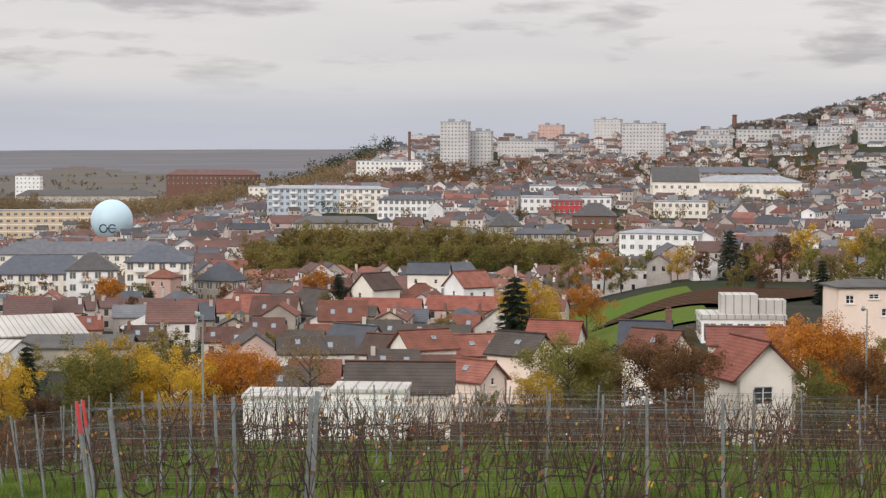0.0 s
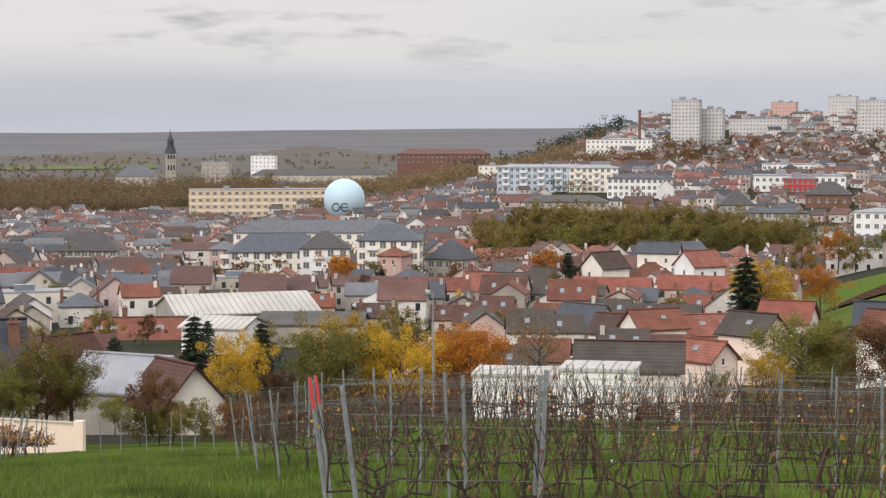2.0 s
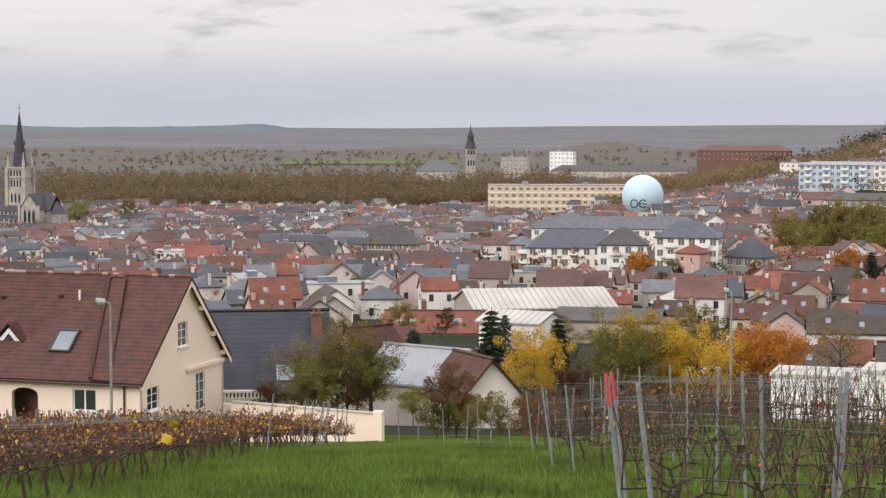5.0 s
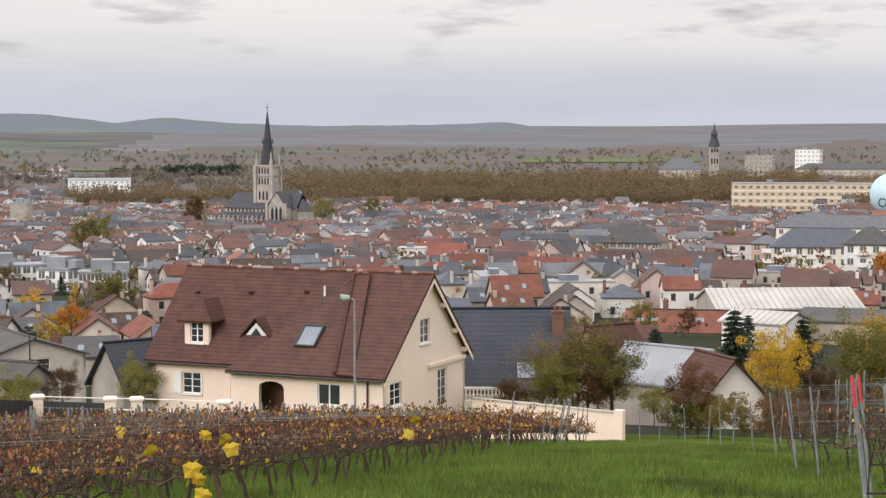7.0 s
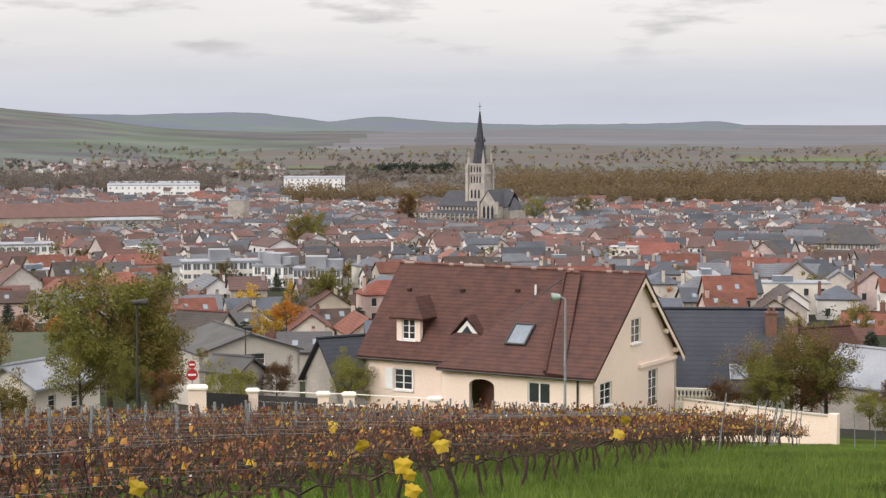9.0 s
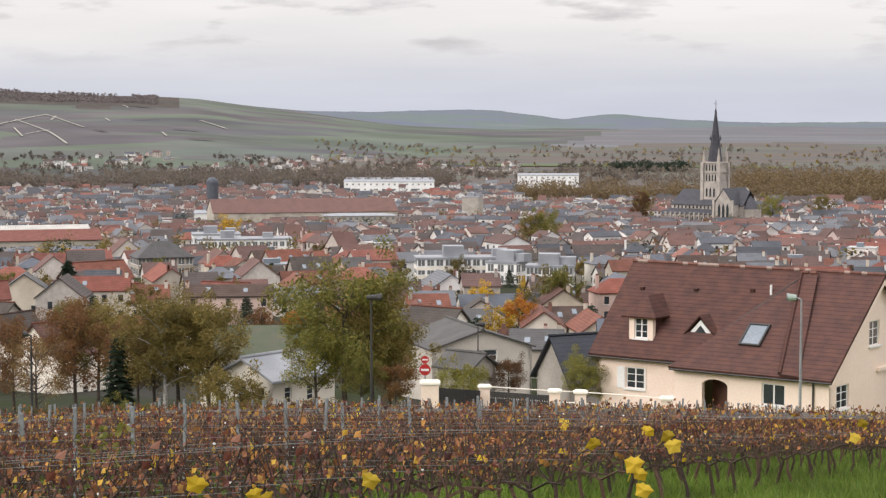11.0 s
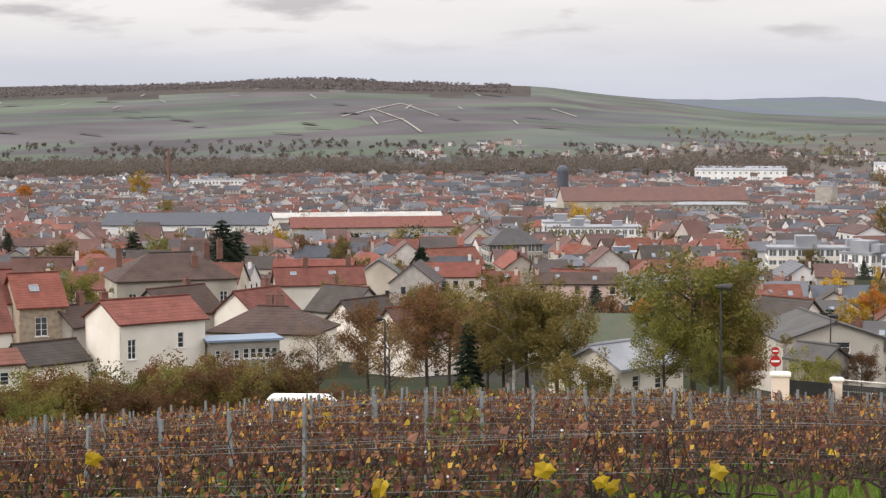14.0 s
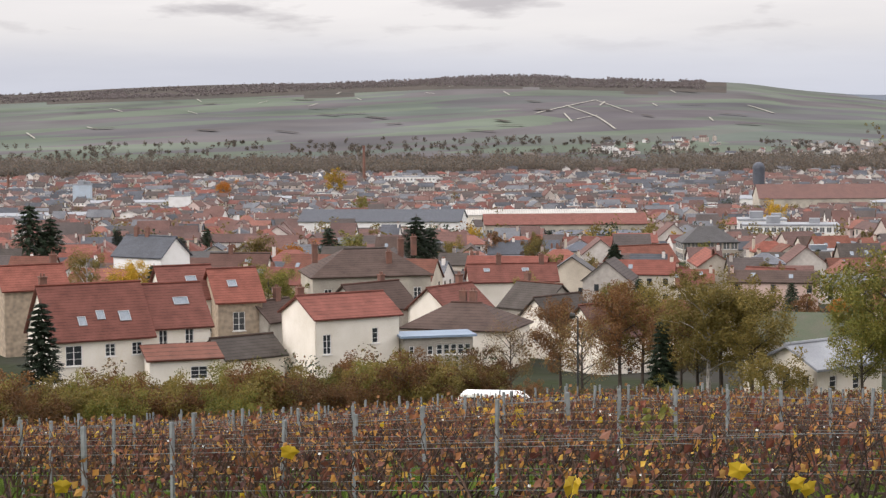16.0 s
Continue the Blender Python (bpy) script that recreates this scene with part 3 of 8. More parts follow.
def flats(label, bearing, d, turn, L, W, H, wall, floors, bays, roof=None, rise=0.0, dz=0.0, name="apartment_block", category="building", win=(1.3, 1.4), band=None, balconies=False, plinth=14.0, group="", kind="flat", eave=None):
    """A long block with storeys of windows, each its own part."""
    x, y, z = spot(bearing, d)
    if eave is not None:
        # move and scale it along its sight line until it stands on the ground
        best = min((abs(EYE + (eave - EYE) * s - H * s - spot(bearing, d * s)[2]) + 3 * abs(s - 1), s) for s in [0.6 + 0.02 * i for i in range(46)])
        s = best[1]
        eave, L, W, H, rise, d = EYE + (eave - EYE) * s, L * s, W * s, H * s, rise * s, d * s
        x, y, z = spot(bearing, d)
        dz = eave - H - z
    for k in range(-4, 5):
        a = radians(bearing - turn)
        for s2 in (1.0, 0.975, 0.95, 0.92, 0.89, 0.86, 0.83, 0.8):
            (TAKEN if s2 == 1 else CLEAR if s2 > (0.78 if d < 520 else 0.93) and d < 900 else LOW).append(((x + math.cos(a) * L * k / 9) * s2, (y + math.sin(a) * L * k / 9) * s2, max(W * 0.6, L / 9)))
    root = empty(name, pose(x, y, z + dz, 0, 0, bearing - turn), label, category, group)
    hx, hy = L / 2, W / 2
    bm = bmesh.new()
    box(bm, -hx, hx, -hy, hy, -plinth, H)
    bands = bmesh.new()
    if band:
        for f in range(1, floors):
            box(bands, -hx - 0.06, hx + 0.06, -hy - 0.06, hy + 0.06, f * H / floors - 0.35, f * H / floors + 0.35)
    part("wall", bm, wall, root)
    if band:
        part("floor_band", bands, WHITE_R, root)
    else:
        bands.free()
    bm = bmesh.new()
    if rise and kind == "gable":
        slab(bm, [(-hx - 0.4, -hy - 0.4, H + 0.2), (hx + 0.4, -hy - 0.4, H + 0.2), (hx + 0.4, 0, H + rise), (-hx - 0.4, 0, H + rise)], (0, 0, -0.2))
        slab(bm, [(hx + 0.4, hy + 0.4, H + 0.2), (-hx - 0.4, hy + 0.4, H + 0.2), (-hx - 0.4, 0.003, H + rise), (hx + 0.4, 0.003, H + rise)], (0, 0, -0.2))
        for s in (-1, 1):
            slab(bm, [(s * hx, -hy, H - 0.05), (s * hx, hy, H - 0.05), (s * hx, 0, H + rise - 0.25)], (-s * 0.3, 0, 0), 1)
    elif rise:
        r = max(0.3, hx - hy)
        c = [(-hx - 0.4, -hy - 0.4, H), (hx + 0.4, -hy - 0.4, H), (hx + 0.4, hy + 0.4, H), (-hx - 0.4, hy + 0.4, H)]
        a, b = (-r, 0, H + rise), (r, 0, H + rise)
        for poly in ([c[0], c[1], b, a], [c[1], c[2], b], [c[2], c[3], a, b], [c[3], c[0], a]):
            slab(bm, poly, (0, 0, -0.2))
    else:
        box(bm, -hx - 0.15, hx + 0.15, -hy - 0.15, hy + 0.15, H + 0.004, H + 0.5)
        box(bm, -hx * 0.5, -hx * 0.5 + 4, -2, 2, H + 0.5, H + 2.6)
        box(bm, hx * 0.4, hx * 0.4 + 3, -1.5, 1.5, H + 0.5, H + 2.0)
    part("roof", bm, [roof or ROOF_GREY, wall], root)
    if bays:
        bm = bmesh.new()
        w, h = win
        box(bm, -w / 2, w / 2, -0.03, 0.05, 0, h, 0)
        box(bm, -w / 2 - 0.08, w / 2 + 0.08, -0.1, 0.02, -0.12, -0.004, 1)
        box(bm, -0.04, 0.04, -0.05, 0.0, 0, h, 1)
        first = part("window", bm, [FAR_GLASS, FRAME], root)
        me, used = first.data, False
        walls = [((-hx, -hy), (1, 0), L, bays, 0)]
        if turn:
            s = 1 if turn > 0 else -1
            walls.append(((s * hx, -hy if s > 0 else hy), (0, s), W, max(1, round(bays * W / L)), 90 * s))
        for (ax, ay), (ux, uy), run, count, rz in walls:
            for f in range(floors):
                for k in range(count):
                    u = (k + 0.5) * run / count
                    place = pose(ax + ux * u, ay + uy * u, (f + 0.32) * H / floors, 0, 0, rz)
                    if not used:
                        first.matrix_basis, used = place, True
                        continue
                    o = new("window", me)
                    o.parent = root
                    o.matrix_basis = place
                    if balconies and f and k % 3 == 1 and rz == 0:
                        bb = bmesh.new()
                        box(bb, -1.4, 1.4, -1.2, 0, -0.5, -0.35)
                        box(bb, -1.4, 1.4, -1.2, -1.12, -0.35, 0.55)
                        part("balcony", bb, WHITE_P, root, m=place)
    return root


# ---- trees ----
def leaf_cloud(count, centres, size, rng, squash=1.0):
    """Small bent leaf sprays scattered through a set of uneven clumps."""
    verts, faces = [], []
    for i in range(count):
        cx, cy, cz, r = centres[rng.randrange(len(centres))]
        v = Vector((rng.gauss(0, 1), rng.gauss(0, 1), rng.gauss(0, 1)))
        v.normalize()
        v *= r * rng.random() ** 0.4
        p = Vector((cx + v.x, cy + v.y, cz + v.z * squash))
        n = Vector((rng.gauss(0, 1), rng.gauss(0, 1), rng.gauss(0.3, 1))).normalized()
        a = n.orthogonal().normalized()
        a.rotate(Matrix.Rotation(rng.random() * 6.28, 3, n))
        b = n.cross(a)
        s = size * rng.uniform(0.6, 1.4)
        k = len(verts)
        verts += [p - a * s, p - b * s * 0.5, p + a * s, p + b * s * 0.5 + n * s * 0.25]
        faces.append((k, k + 1, k + 2, k + 3))
    return verts, faces


def make_tree(name, H, R, leaf, count, size, seed, label, bare=0.0, bark=None, trunk_h=0.3, limbs=9, low=0.25):
    rng = random.Random(seed)
    bm = bmesh.new()
    th = H * trunk_h
    bend = Vector((rng.uniform(-0.1, 0.1) * H * 0.3, rng.uniform(-0.1, 0.1) * H * 0.3, 0))
    rt = 0.022 * H
    rod(bm, (0, 0, -1), (bend.x * 0.5, bend.y * 0.5, th), rt, rt * 0.75, 8)
    rod(bm, (bend.x * 0.5, bend.y * 0.5, th * 0.98), (bend.x, bend.y, H * 0.82), rt * 0.75, rt * 0.15, 6)
    centres = []
    for i in range(limbs):
        a = i * 2.4 + rng.uniform(-0.4, 0.4)
        f = i / (limbs - 1)
        z0 = th * 0.8 + f * (H * 0.72 - th * 0.8)
        reach = R * (0.55 + 0.5 * math.sin(math.pi * (0.25 + 0.65 * f))) * rng.uniform(0.65, 1.0)
        z1 = min(H * 0.95, z0 + reach * rng.uniform(0.35, 0.9))
        p0, p1 = Vector((bend.x * f, bend.y * f, z0)), Vector((math.cos(a) * reach + bend.x * f, math.sin(a) * reach + bend.y * f, z1))
        mid = p0.lerp(p1, 0.55) + Vector((0, 0, reach * 0.08))
        rod(bm, p0, mid, rt * 0.35, rt * 0.2, 5)
        rod(bm, mid, p1, rt * 0.2, rt * 0.06, 4)
        for j in range(3):
            q = mid.lerp(p1, rng.random()) + Vector((rng.gauss(0, 1), rng.gauss(0, 1), rng.gauss(0.4, 0.8))) * R * 0.26
            rod(bm, mid.lerp(p1, rng.random() * 0.7), q, rt * 0.09, rt * 0.03, 3)
            centres.append((*q, R * rng.uniform(0.16, 0.3)))
        centres.append((*p1, R * rng.uniform(0.22, 0.36)))
        centres.append((*mid, R * rng.uniform(0.15, 0.3)))
    centres.append((bend.x, bend.y, H * 0.86, R * 0.3))
    root = mesh_object(name, bm, bark or BARK)
    tagged(root, label, "tree")
    v, f = leaf_cloud(int(count * (1 - bare)), centres, size, rng)
    raw_object("crown", v, f, leaf, root)
    return root


def make_conifer(H, R, seed, leaf, count, label):
    rng = random.Random(seed)
    bm = bmesh.new()
    rod(bm, (0, 0, -1), (0, 0, H * 0.97), 0.02 * H, 0.004 * H, 7)
    verts, faces = [], []
    tiers = int(H * 1.6)
    for i in range(tiers):
        f = i / tiers
        z, r = H * (0.1 + 0.87 * f), R * (1 - f) ** 0.8 * rng.uniform(0.75, 1.1) + 0.15
        for k in range(6):
            a = k * 1.047 + i * 0.7 + rng.uniform(-0.2, 0.2)
            tip = Vector((math.cos(a) * r, math.sin(a) * r, z - r * 0.22))
            rod(bm, (0, 0, z), tip, 0.035, 0.012, 3)
            for j in range(max(2, count // (tiers * 6))):
                u = rng.random() ** 0.7
                p = Vector((0, 0, z)).lerp(tip, u) + Vector((rng.gauss(0, 0.16), rng.gauss(0, 0.16), rng.gauss(-0.05, 0.12))) * (0.4 + r * 0.35)
                d1 = Vector((math.cos(a) + rng.gauss(0, 0.5), math.sin(a) + rng.gauss(0, 0.5), -0.3 + rng.gauss(0, 0.2))) * rng.uniform(0.18, 0.4)
                d2 = Vector((-math.sin(a), math.cos(a), rng.gauss(0, 0.4))) * rng.uniform(0.06, 0.14)
                q = len(verts)
                verts += [p - d1 * 0.3, p + d2, p + d1, p - d2]
                faces.append((q, q + 1, q + 2, q + 3))
    root = mesh_object("conifer", bm, BARK)
    tagged(root, label, "tree")
    raw_object("crown", verts, faces, leaf, root)
    return root


def plant(tree, bearing, d, scale=1.0, turn=0.0, label="", group="", dz=0.0):
    x, y, z = spot(bearing, d)
    keep = tree.scale.copy()
    tree.scale = (scale, scale, scale)
    t = copy_thing(tree, pose(x, y, z + dz, 0, 0, turn))
    tree.scale = keep
    return tagged(t, label, "", group)


PROTOTYPES = []


def proto(ob):
    PROTOTYPES.append(ob)
    return ob
LEAF_AVENUE = leaf_mat("avenue_leaves", [(0.21, 0.145, 0.075), (0.17, 0.125, 0.07), (0.25, 0.165, 0.078), (0.14, 0.12, 0.07)], 0.35)
# crest leaves lightened to purple-grey, the hill's haze put into their tints
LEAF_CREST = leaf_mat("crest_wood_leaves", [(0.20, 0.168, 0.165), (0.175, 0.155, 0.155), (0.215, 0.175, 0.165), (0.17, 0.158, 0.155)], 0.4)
GREENFIELD = mat("pale_meadow", (0.14, 0.165, 0.085), (0.12, 0.14, 0.075), scale=0.01, fine=0.1, spec=0.0, world_space=True)
GARDEN = mat("garden_grass", (0.085, 0.14, 0.03), (0.105, 0.12, 0.036), scale=0.1, fine=1.5, bump=0.4, spec=0.0, world_space=True)
LEAF_HEDGE = leaf_mat("mixed_autumn_leaves", [(0.20, 0.10, 0.045), (0.15, 0.085, 0.045), (0.26, 0.16, 0.05), (0.13, 0.10, 0.05), (0.22, 0.18, 0.06)])

# ---- ground ----
def field_mat():
    """Vineyard slopes and meadows: patches of differing green, brown and pale soil, with faint rows; haze greys and
    blues their colours.
    """
    m = mat("vineyard_slopes", (0.115, 0.135, 0.07), spec=0.0, world_space=True)
    n, l = m.node_tree.nodes, m.node_tree.links
    bsdf = n["Principled BSDF"]
    pos = n.new("ShaderNodeNewGeometry").outputs["Position"]
    mp = n.new("ShaderNodeMapping")
    mp.inputs["Scale"].default_value, mp.inputs["Rotation"].default_value = (0.011, 0.0032, 0.0), (0, 0, 0.5)
    l.new(pos, mp.inputs["Vector"])
    vor = n.new("ShaderNodeTexVoronoi")
    vor.inputs["Scale"].default_value = 1.0
    l.new(mp.outputs["Vector"], vor.inputs["Vector"])
    sep = n.new("ShaderNodeSeparateColor")
    l.new(vor.outputs["Color"], sep.inputs["Color"])
    deal = n.new("ShaderNodeValToRGB")
    els = deal.color_ramp.elements
    cols = [(0.115, 0.13, 0.115), (0.128, 0.144, 0.12), (0.116, 0.113, 0.118), (0.132, 0.122, 0.122), (0.12, 0.11, 0.116), (0.132, 0.152, 0.12)]
    while len(els) < len(cols):
        els.new(0.5)
    for i, c in enumerate(cols):
        els[i].position, els[i].color = i / len(cols), (*c, 1)
    l.new(sep.outputs[0], deal.inputs["Fac"])
    no = n.new("ShaderNodeTexNoise")
    no.inputs["Scale"].default_value, no.inputs["Detail"].default_value = 0.004, 8
    l.new(pos, no.inputs["Vector"])
    mx = n.new("ShaderNodeMixRGB")
    mx.blend_type = "OVERLAY"
    mx.inputs["Fac"].default_value = 0.6
    l.new(deal.outputs["Color"], mx.inputs["Color1"])
    l.new(no.outputs["Fac"], mx.inputs["Color2"])
    l.new(mx.outputs["Color"], bsdf.inputs["Base Color"])
    return m


MEADOW = mat("rough_grass", (0.075, 0.122, 0.02), (0.095, 0.11, 0.03), scale=0.5, fine=7, bump=0.6, spec=0.0, world_space=True)
TOWN_SOIL = mat("town_ground", (0.055, 0.052, 0.046), (0.036, 0.046, 0.022), scale=0.06, fine=0.9, bump=0.1, spec=0.0, world_space=True)
FIELDS = field_mat()
SOIL = mat("ploughed_soil", (0.085, 0.052, 0.035), (0.06, 0.038, 0.026), scale=0.5, fine=4, bump=0.6, courses=("X", 1.2), spec=0.0, world_space=True)
def plain_mat(name, cols, stretch, scale, turn=0.33):
    """Far country, haze put into its colours: long thin bands of woods, hedges and fields lying across the view."""
    m = mat(name, cols[0], spec=0.0, world_space=True)
    n, l = m.node_tree.nodes, m.node_tree.links
    pos = n.new("ShaderNodeNewGeometry").outputs["Position"]
    rot, mp = n.new("ShaderNodeMapping"), n.new("ShaderNodeMapping")
    rot.inputs["Rotation"].default_value = (0, 0, -turn)
    mp.inputs["Scale"].default_value = (scale / stretch, scale, 0)
    l.new(pos, rot.inputs["Vector"])
    l.new(rot.outputs["Vector"], mp.inputs["Vector"])
    no = n.new("ShaderNodeTexNoise")
    no.inputs["Scale"].default_value, no.inputs["Detail"].default_value, no.inputs["Roughness"].default_value = 1.0, 7, 0.62
    l.new(mp.outputs["Vector"], no.inputs["Vector"])
    deal = n.new("ShaderNodeValToRGB")
    els = deal.color_ramp.elements
    while len(els) < len(cols):
        els.new(0.5)
    for i, c in enumerate(cols):
        els[i].position, els[i].color = 0.3 + 0.4 * i / (len(cols) - 1), (*c, 1)
    l.new(no.outputs["Fac"], deal.inputs["Fac"])
    l.new(deal.outputs["Color"], n["Principled BSDF"].inputs["Base Color"])
    return m


# greys and blues of both plains include the haze of distance
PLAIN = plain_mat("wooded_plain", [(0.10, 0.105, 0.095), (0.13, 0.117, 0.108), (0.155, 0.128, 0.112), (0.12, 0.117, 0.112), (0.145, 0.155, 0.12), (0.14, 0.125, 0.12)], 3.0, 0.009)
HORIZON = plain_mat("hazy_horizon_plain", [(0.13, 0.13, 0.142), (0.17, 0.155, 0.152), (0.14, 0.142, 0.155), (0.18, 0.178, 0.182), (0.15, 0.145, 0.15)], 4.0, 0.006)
# the hills' blue stands for haze, mixed into the base colour
HAZE_HILL = plain_mat("far_blue_hills", [(0.13, 0.15, 0.185), (0.15, 0.162, 0.195), (0.14, 0.168, 0.16), (0.165, 0.18, 0.185)], 2.0, 0.007, 0.55)
CHALK = mat("chalk_track", (0.40, 0.38, 0.33), (0.30, 0.29, 0.25), scale=0.1, spec=0.0)
CREST_SOIL = mat("brown_wood_floor", (0.10, 0.086, 0.076), (0.082, 0.076, 0.07), scale=0.006, fine=0.05, spec=0.0, world_space=True)
DIRT = mat("trodden_earth", (0.30, 0.24, 0.16), (0.22, 0.19, 0.1), scale=2, fine=12, bump=0.3)

bs = [-180 + i * 10 for i in range(16)] + [-22 + i * 0.5 for i in range(188)] + [75 + i * 10 for i in range(11)]
ds = [0.0] + [1.2 * (4980 / 1.2) ** (i / 280) for i in range(281)]
gv, gf, gs = [(0, 0, ground_z(0, 0.001))], [], []
for d in ds[1:]:
    for b in bs:
        gv.append(spot(b, d))
nb = len(bs)
for i in range(len(ds) - 1):
    for j in range(nb):
        j2 = (j + 1) % nb
        if i == 0:
            gf.append((0, 1 + j2, 1 + j))
        else:
            o0, o1 = 1 + (i - 1) * nb, 1 + i * nb
            gf.append((o0 + j, o0 + j2, o1 + j2, o1 + j))
        d = ds[i + 1]
        wob = 400 * noise.noise((bs[j] / 3, 0, 0))
        # beyond about 3300 m the plain takes the haze-tinted horizon colours
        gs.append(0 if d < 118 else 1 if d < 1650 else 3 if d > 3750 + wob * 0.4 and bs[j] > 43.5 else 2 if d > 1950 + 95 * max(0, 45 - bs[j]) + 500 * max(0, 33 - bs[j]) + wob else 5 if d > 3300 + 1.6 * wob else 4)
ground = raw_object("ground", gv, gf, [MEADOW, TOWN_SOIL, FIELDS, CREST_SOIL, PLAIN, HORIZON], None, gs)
for p in ground.data.polygons:
    p.use_smooth = True
tagged(ground, "grassy hillside falling to a wide valley with far fields", "ground", kind="structure")


# ---- the hills that close the valley, haze painted as blue in their colour ----
CHAIN_B = (18.6, 20.2, 21.1, 22.4, 24, 26.5, 28.7, 30.0, 31.2, 32.0, 32.6, 33.4, 35.2, 36.9, 38.6, 40, 43)
CHAIN_H = (-3, 1, 11, 7, 4, 2, 7, 15, 24, 17, 11, 20, 33, 27, 13, 2, -4)
cv, cf = [], []
STEPS = 14
for i in range(260):
    b = 18.4 + 24.6 * i / 259
    top = curve_at(b, CHAIN_B, CHAIN_H) + 1.1 * noise.noise((b * 3, 0, 2)) + 0.5 * noise.noise((b * 14, 0, 5))
    for k in range(STEPS):
        x, y, z = spot(b, 4250 + 690 * k / (STEPS - 1))
        cv.append((x, y, z - 4 + (top + 4) * ease(k / (STEPS - 1)) + 1.5 * noise.noise((b, k / 4, 8))))
        if i and k:
            o = i * STEPS + k
            cf.append((o - STEPS - 1, o - 1, o, o - STEPS))
hills = raw_object("backdrop", cv, cf, HAZE_HILL)
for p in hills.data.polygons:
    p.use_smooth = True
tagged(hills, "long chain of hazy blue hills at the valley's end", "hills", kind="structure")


# ---- the cream house below the vines ----
def cream_house():
    gz = -15.35
    root = empty("house", pose(-50.8, 100.2, gz, 0, 0, -1), "cream rendered house with a steep brown tiled roof and dormers", "house")
    H, R = 2.95, 7.9          # eaves, ridge
    lx, rx, fy, wy, by, jx = -8.0, 7.6, -4.6, -6.1, 5.2, -1.9
    kf, kb = (R - H) / 6.5, (R - H) / 5.6
    bm = bmesh.new()
    pierced(bm, (lx, fy, 0), (1, 0, 0), (0, 1, 0), jx - lx, H, [(2.0, 0.9, 1.25, 1.25), (5.2, 0.8, 0.7, 1.3)], base=-1.5)
    pierced(bm, (jx, wy, 0), (1, 0, 0), (0, 1, 0), rx - jx, H - 0.1, [(1.8, 0, 1.6, 2.15), (5.5, 1.0, 1.4, 1.2)], base=-1.5)
    pierced(bm, (jx, fy - 0.002, 0), (0, -1, 0), (1, 0, 0), fy - wy, H - 0.1, [], base=-1.5)
    pl = [(-(R - H) / -wy, 1, H - 0.12), ((R - H) / by, 1, H - 0.12 + (R - H) / by * (by - wy))]
    pierced(bm, (rx, wy + 0.002, 0), (0, 1, 0), (-1, 0, 0), by - wy - 0.004, R, [(0.9, 0.95, 1.5, 1.3), (7.3, 0.05, 1.3, 2.2), (4.9, 4.0, 1.3, 1.4)], pl, base=-1.5)
    pl2 = [((R - H) / by, 1, H - 0.12 + (R - H) / by * by), (-(R - H) / -fy, 1, H - 0.12 + 0)]
    pierced(bm, (lx, fy, 0), (0, 1, 0), (1, 0, 0), by - fy, H, [], base=-1.5)
    slab(bm, [(lx, fy, H - 0.05), (lx, by, H - 0.05), (lx, 0, R - 0.25)], (0.3, 0, 0))
    pierced(bm, (rx, by, 0), (-1, 0, 0), (0, -1, 0), rx - lx, H, [], base=-1.5)
    part("wall", bm, CREAM, root)
    # roof planes
    peak = (3.2, -0.4, R - 0.3)
    e = 0.35
    ze = H - 0.15
    bm = bmesh.new()
    down = (0, 0, -0.2)
    slab(bm, [(lx - e, -5.0, ze), (jx, -5.0, ze), peak, (3.2, 0, R), (lx - e, 0, R)], down)
    slab(bm, [(jx - 0.1, -5.0, ze), (jx - 0.1, -6.55, ze - 0.1), peak], down)
    slab(bm, [(jx - 0.1, -6.55, ze - 0.1), (4.9, -6.55, ze - 0.1), peak], down)
    slab(bm, [(4.9, -6.55, ze - 0.1), (rx + e, -6.55, ze - 0.1), (rx + e, 0, R), (3.2, 0, R), peak], down)
    slab(bm, [(rx + e, 5.65, ze), (lx - e, 5.65, ze), (lx - e, 0.003, R), (rx + e, 0.003, R)], down)
    slab(bm, [(4.9, -6.55, ze + 0.05), (6.0, -6.55, ze - 0.02), (4.1, -0.5, R - 0.12), (3.1, -0.5, R - 0.12)], (0, 0, -0.16))
    roof = part("roof", bm, TILE_BROWN, root)

    def ridge_tiles(a, b, step=0.34, cover=None):
        a, b = Vector(a), Vector(b)
        count = int((b - a).length / step)
        bm2 = bmesh.new()
        rod(bm2, (0, 0, -step / 2), (0, 0, step / 2), 0.12, 0.095, 6)
        first = part("ridge_tile", bm2, cover or RIDGE_TILE, roof)
        q = (b - a).to_track_quat("Z", "Y").to_matrix().to_4x4()
        for i in range(count):
            m = Matrix.Translation(a.lerp(b, (i + 0.5) / count) + Vector((0, 0, 0.03))) @ q
            if i == 0:
                first.matrix_basis = m
                continue
            o = new("ridge_tile", first.data)
            o.parent = roof
            o.matrix_basis = m

    ridge_tiles((lx - e, 0, R), (rx + e, 0, R))
    ridge_tiles((4.9, -6.55, ze + 0.05), (3.1, -0.5, R - 0.1), cover=TILE_BROWN)
    ridge_tiles((3.1, -0.5, R - 0.08), (4.1, -0.5, R - 0.08))
    bm = bmesh.new()
    rod(bm, (jx - 0.1, -5.6, ze + 0.02), (peak[0], peak[1], peak[2] + 0.03), 0.06, None, 5)
    part("valley", bm, IRON, roof, "dark metal valley gutter")
    # gutters, verge boards, down-pipe
    bm = bmesh.new()
    rod(bm, (lx - e, -5.06, ze - 0.14), (jx, -5.06, ze - 0.14), 0.05, None, 6)
    rod(bm, (jx, -6.62, ze - 0.24), (rx + e, -6.62, ze - 0.24), 0.05, None, 6)
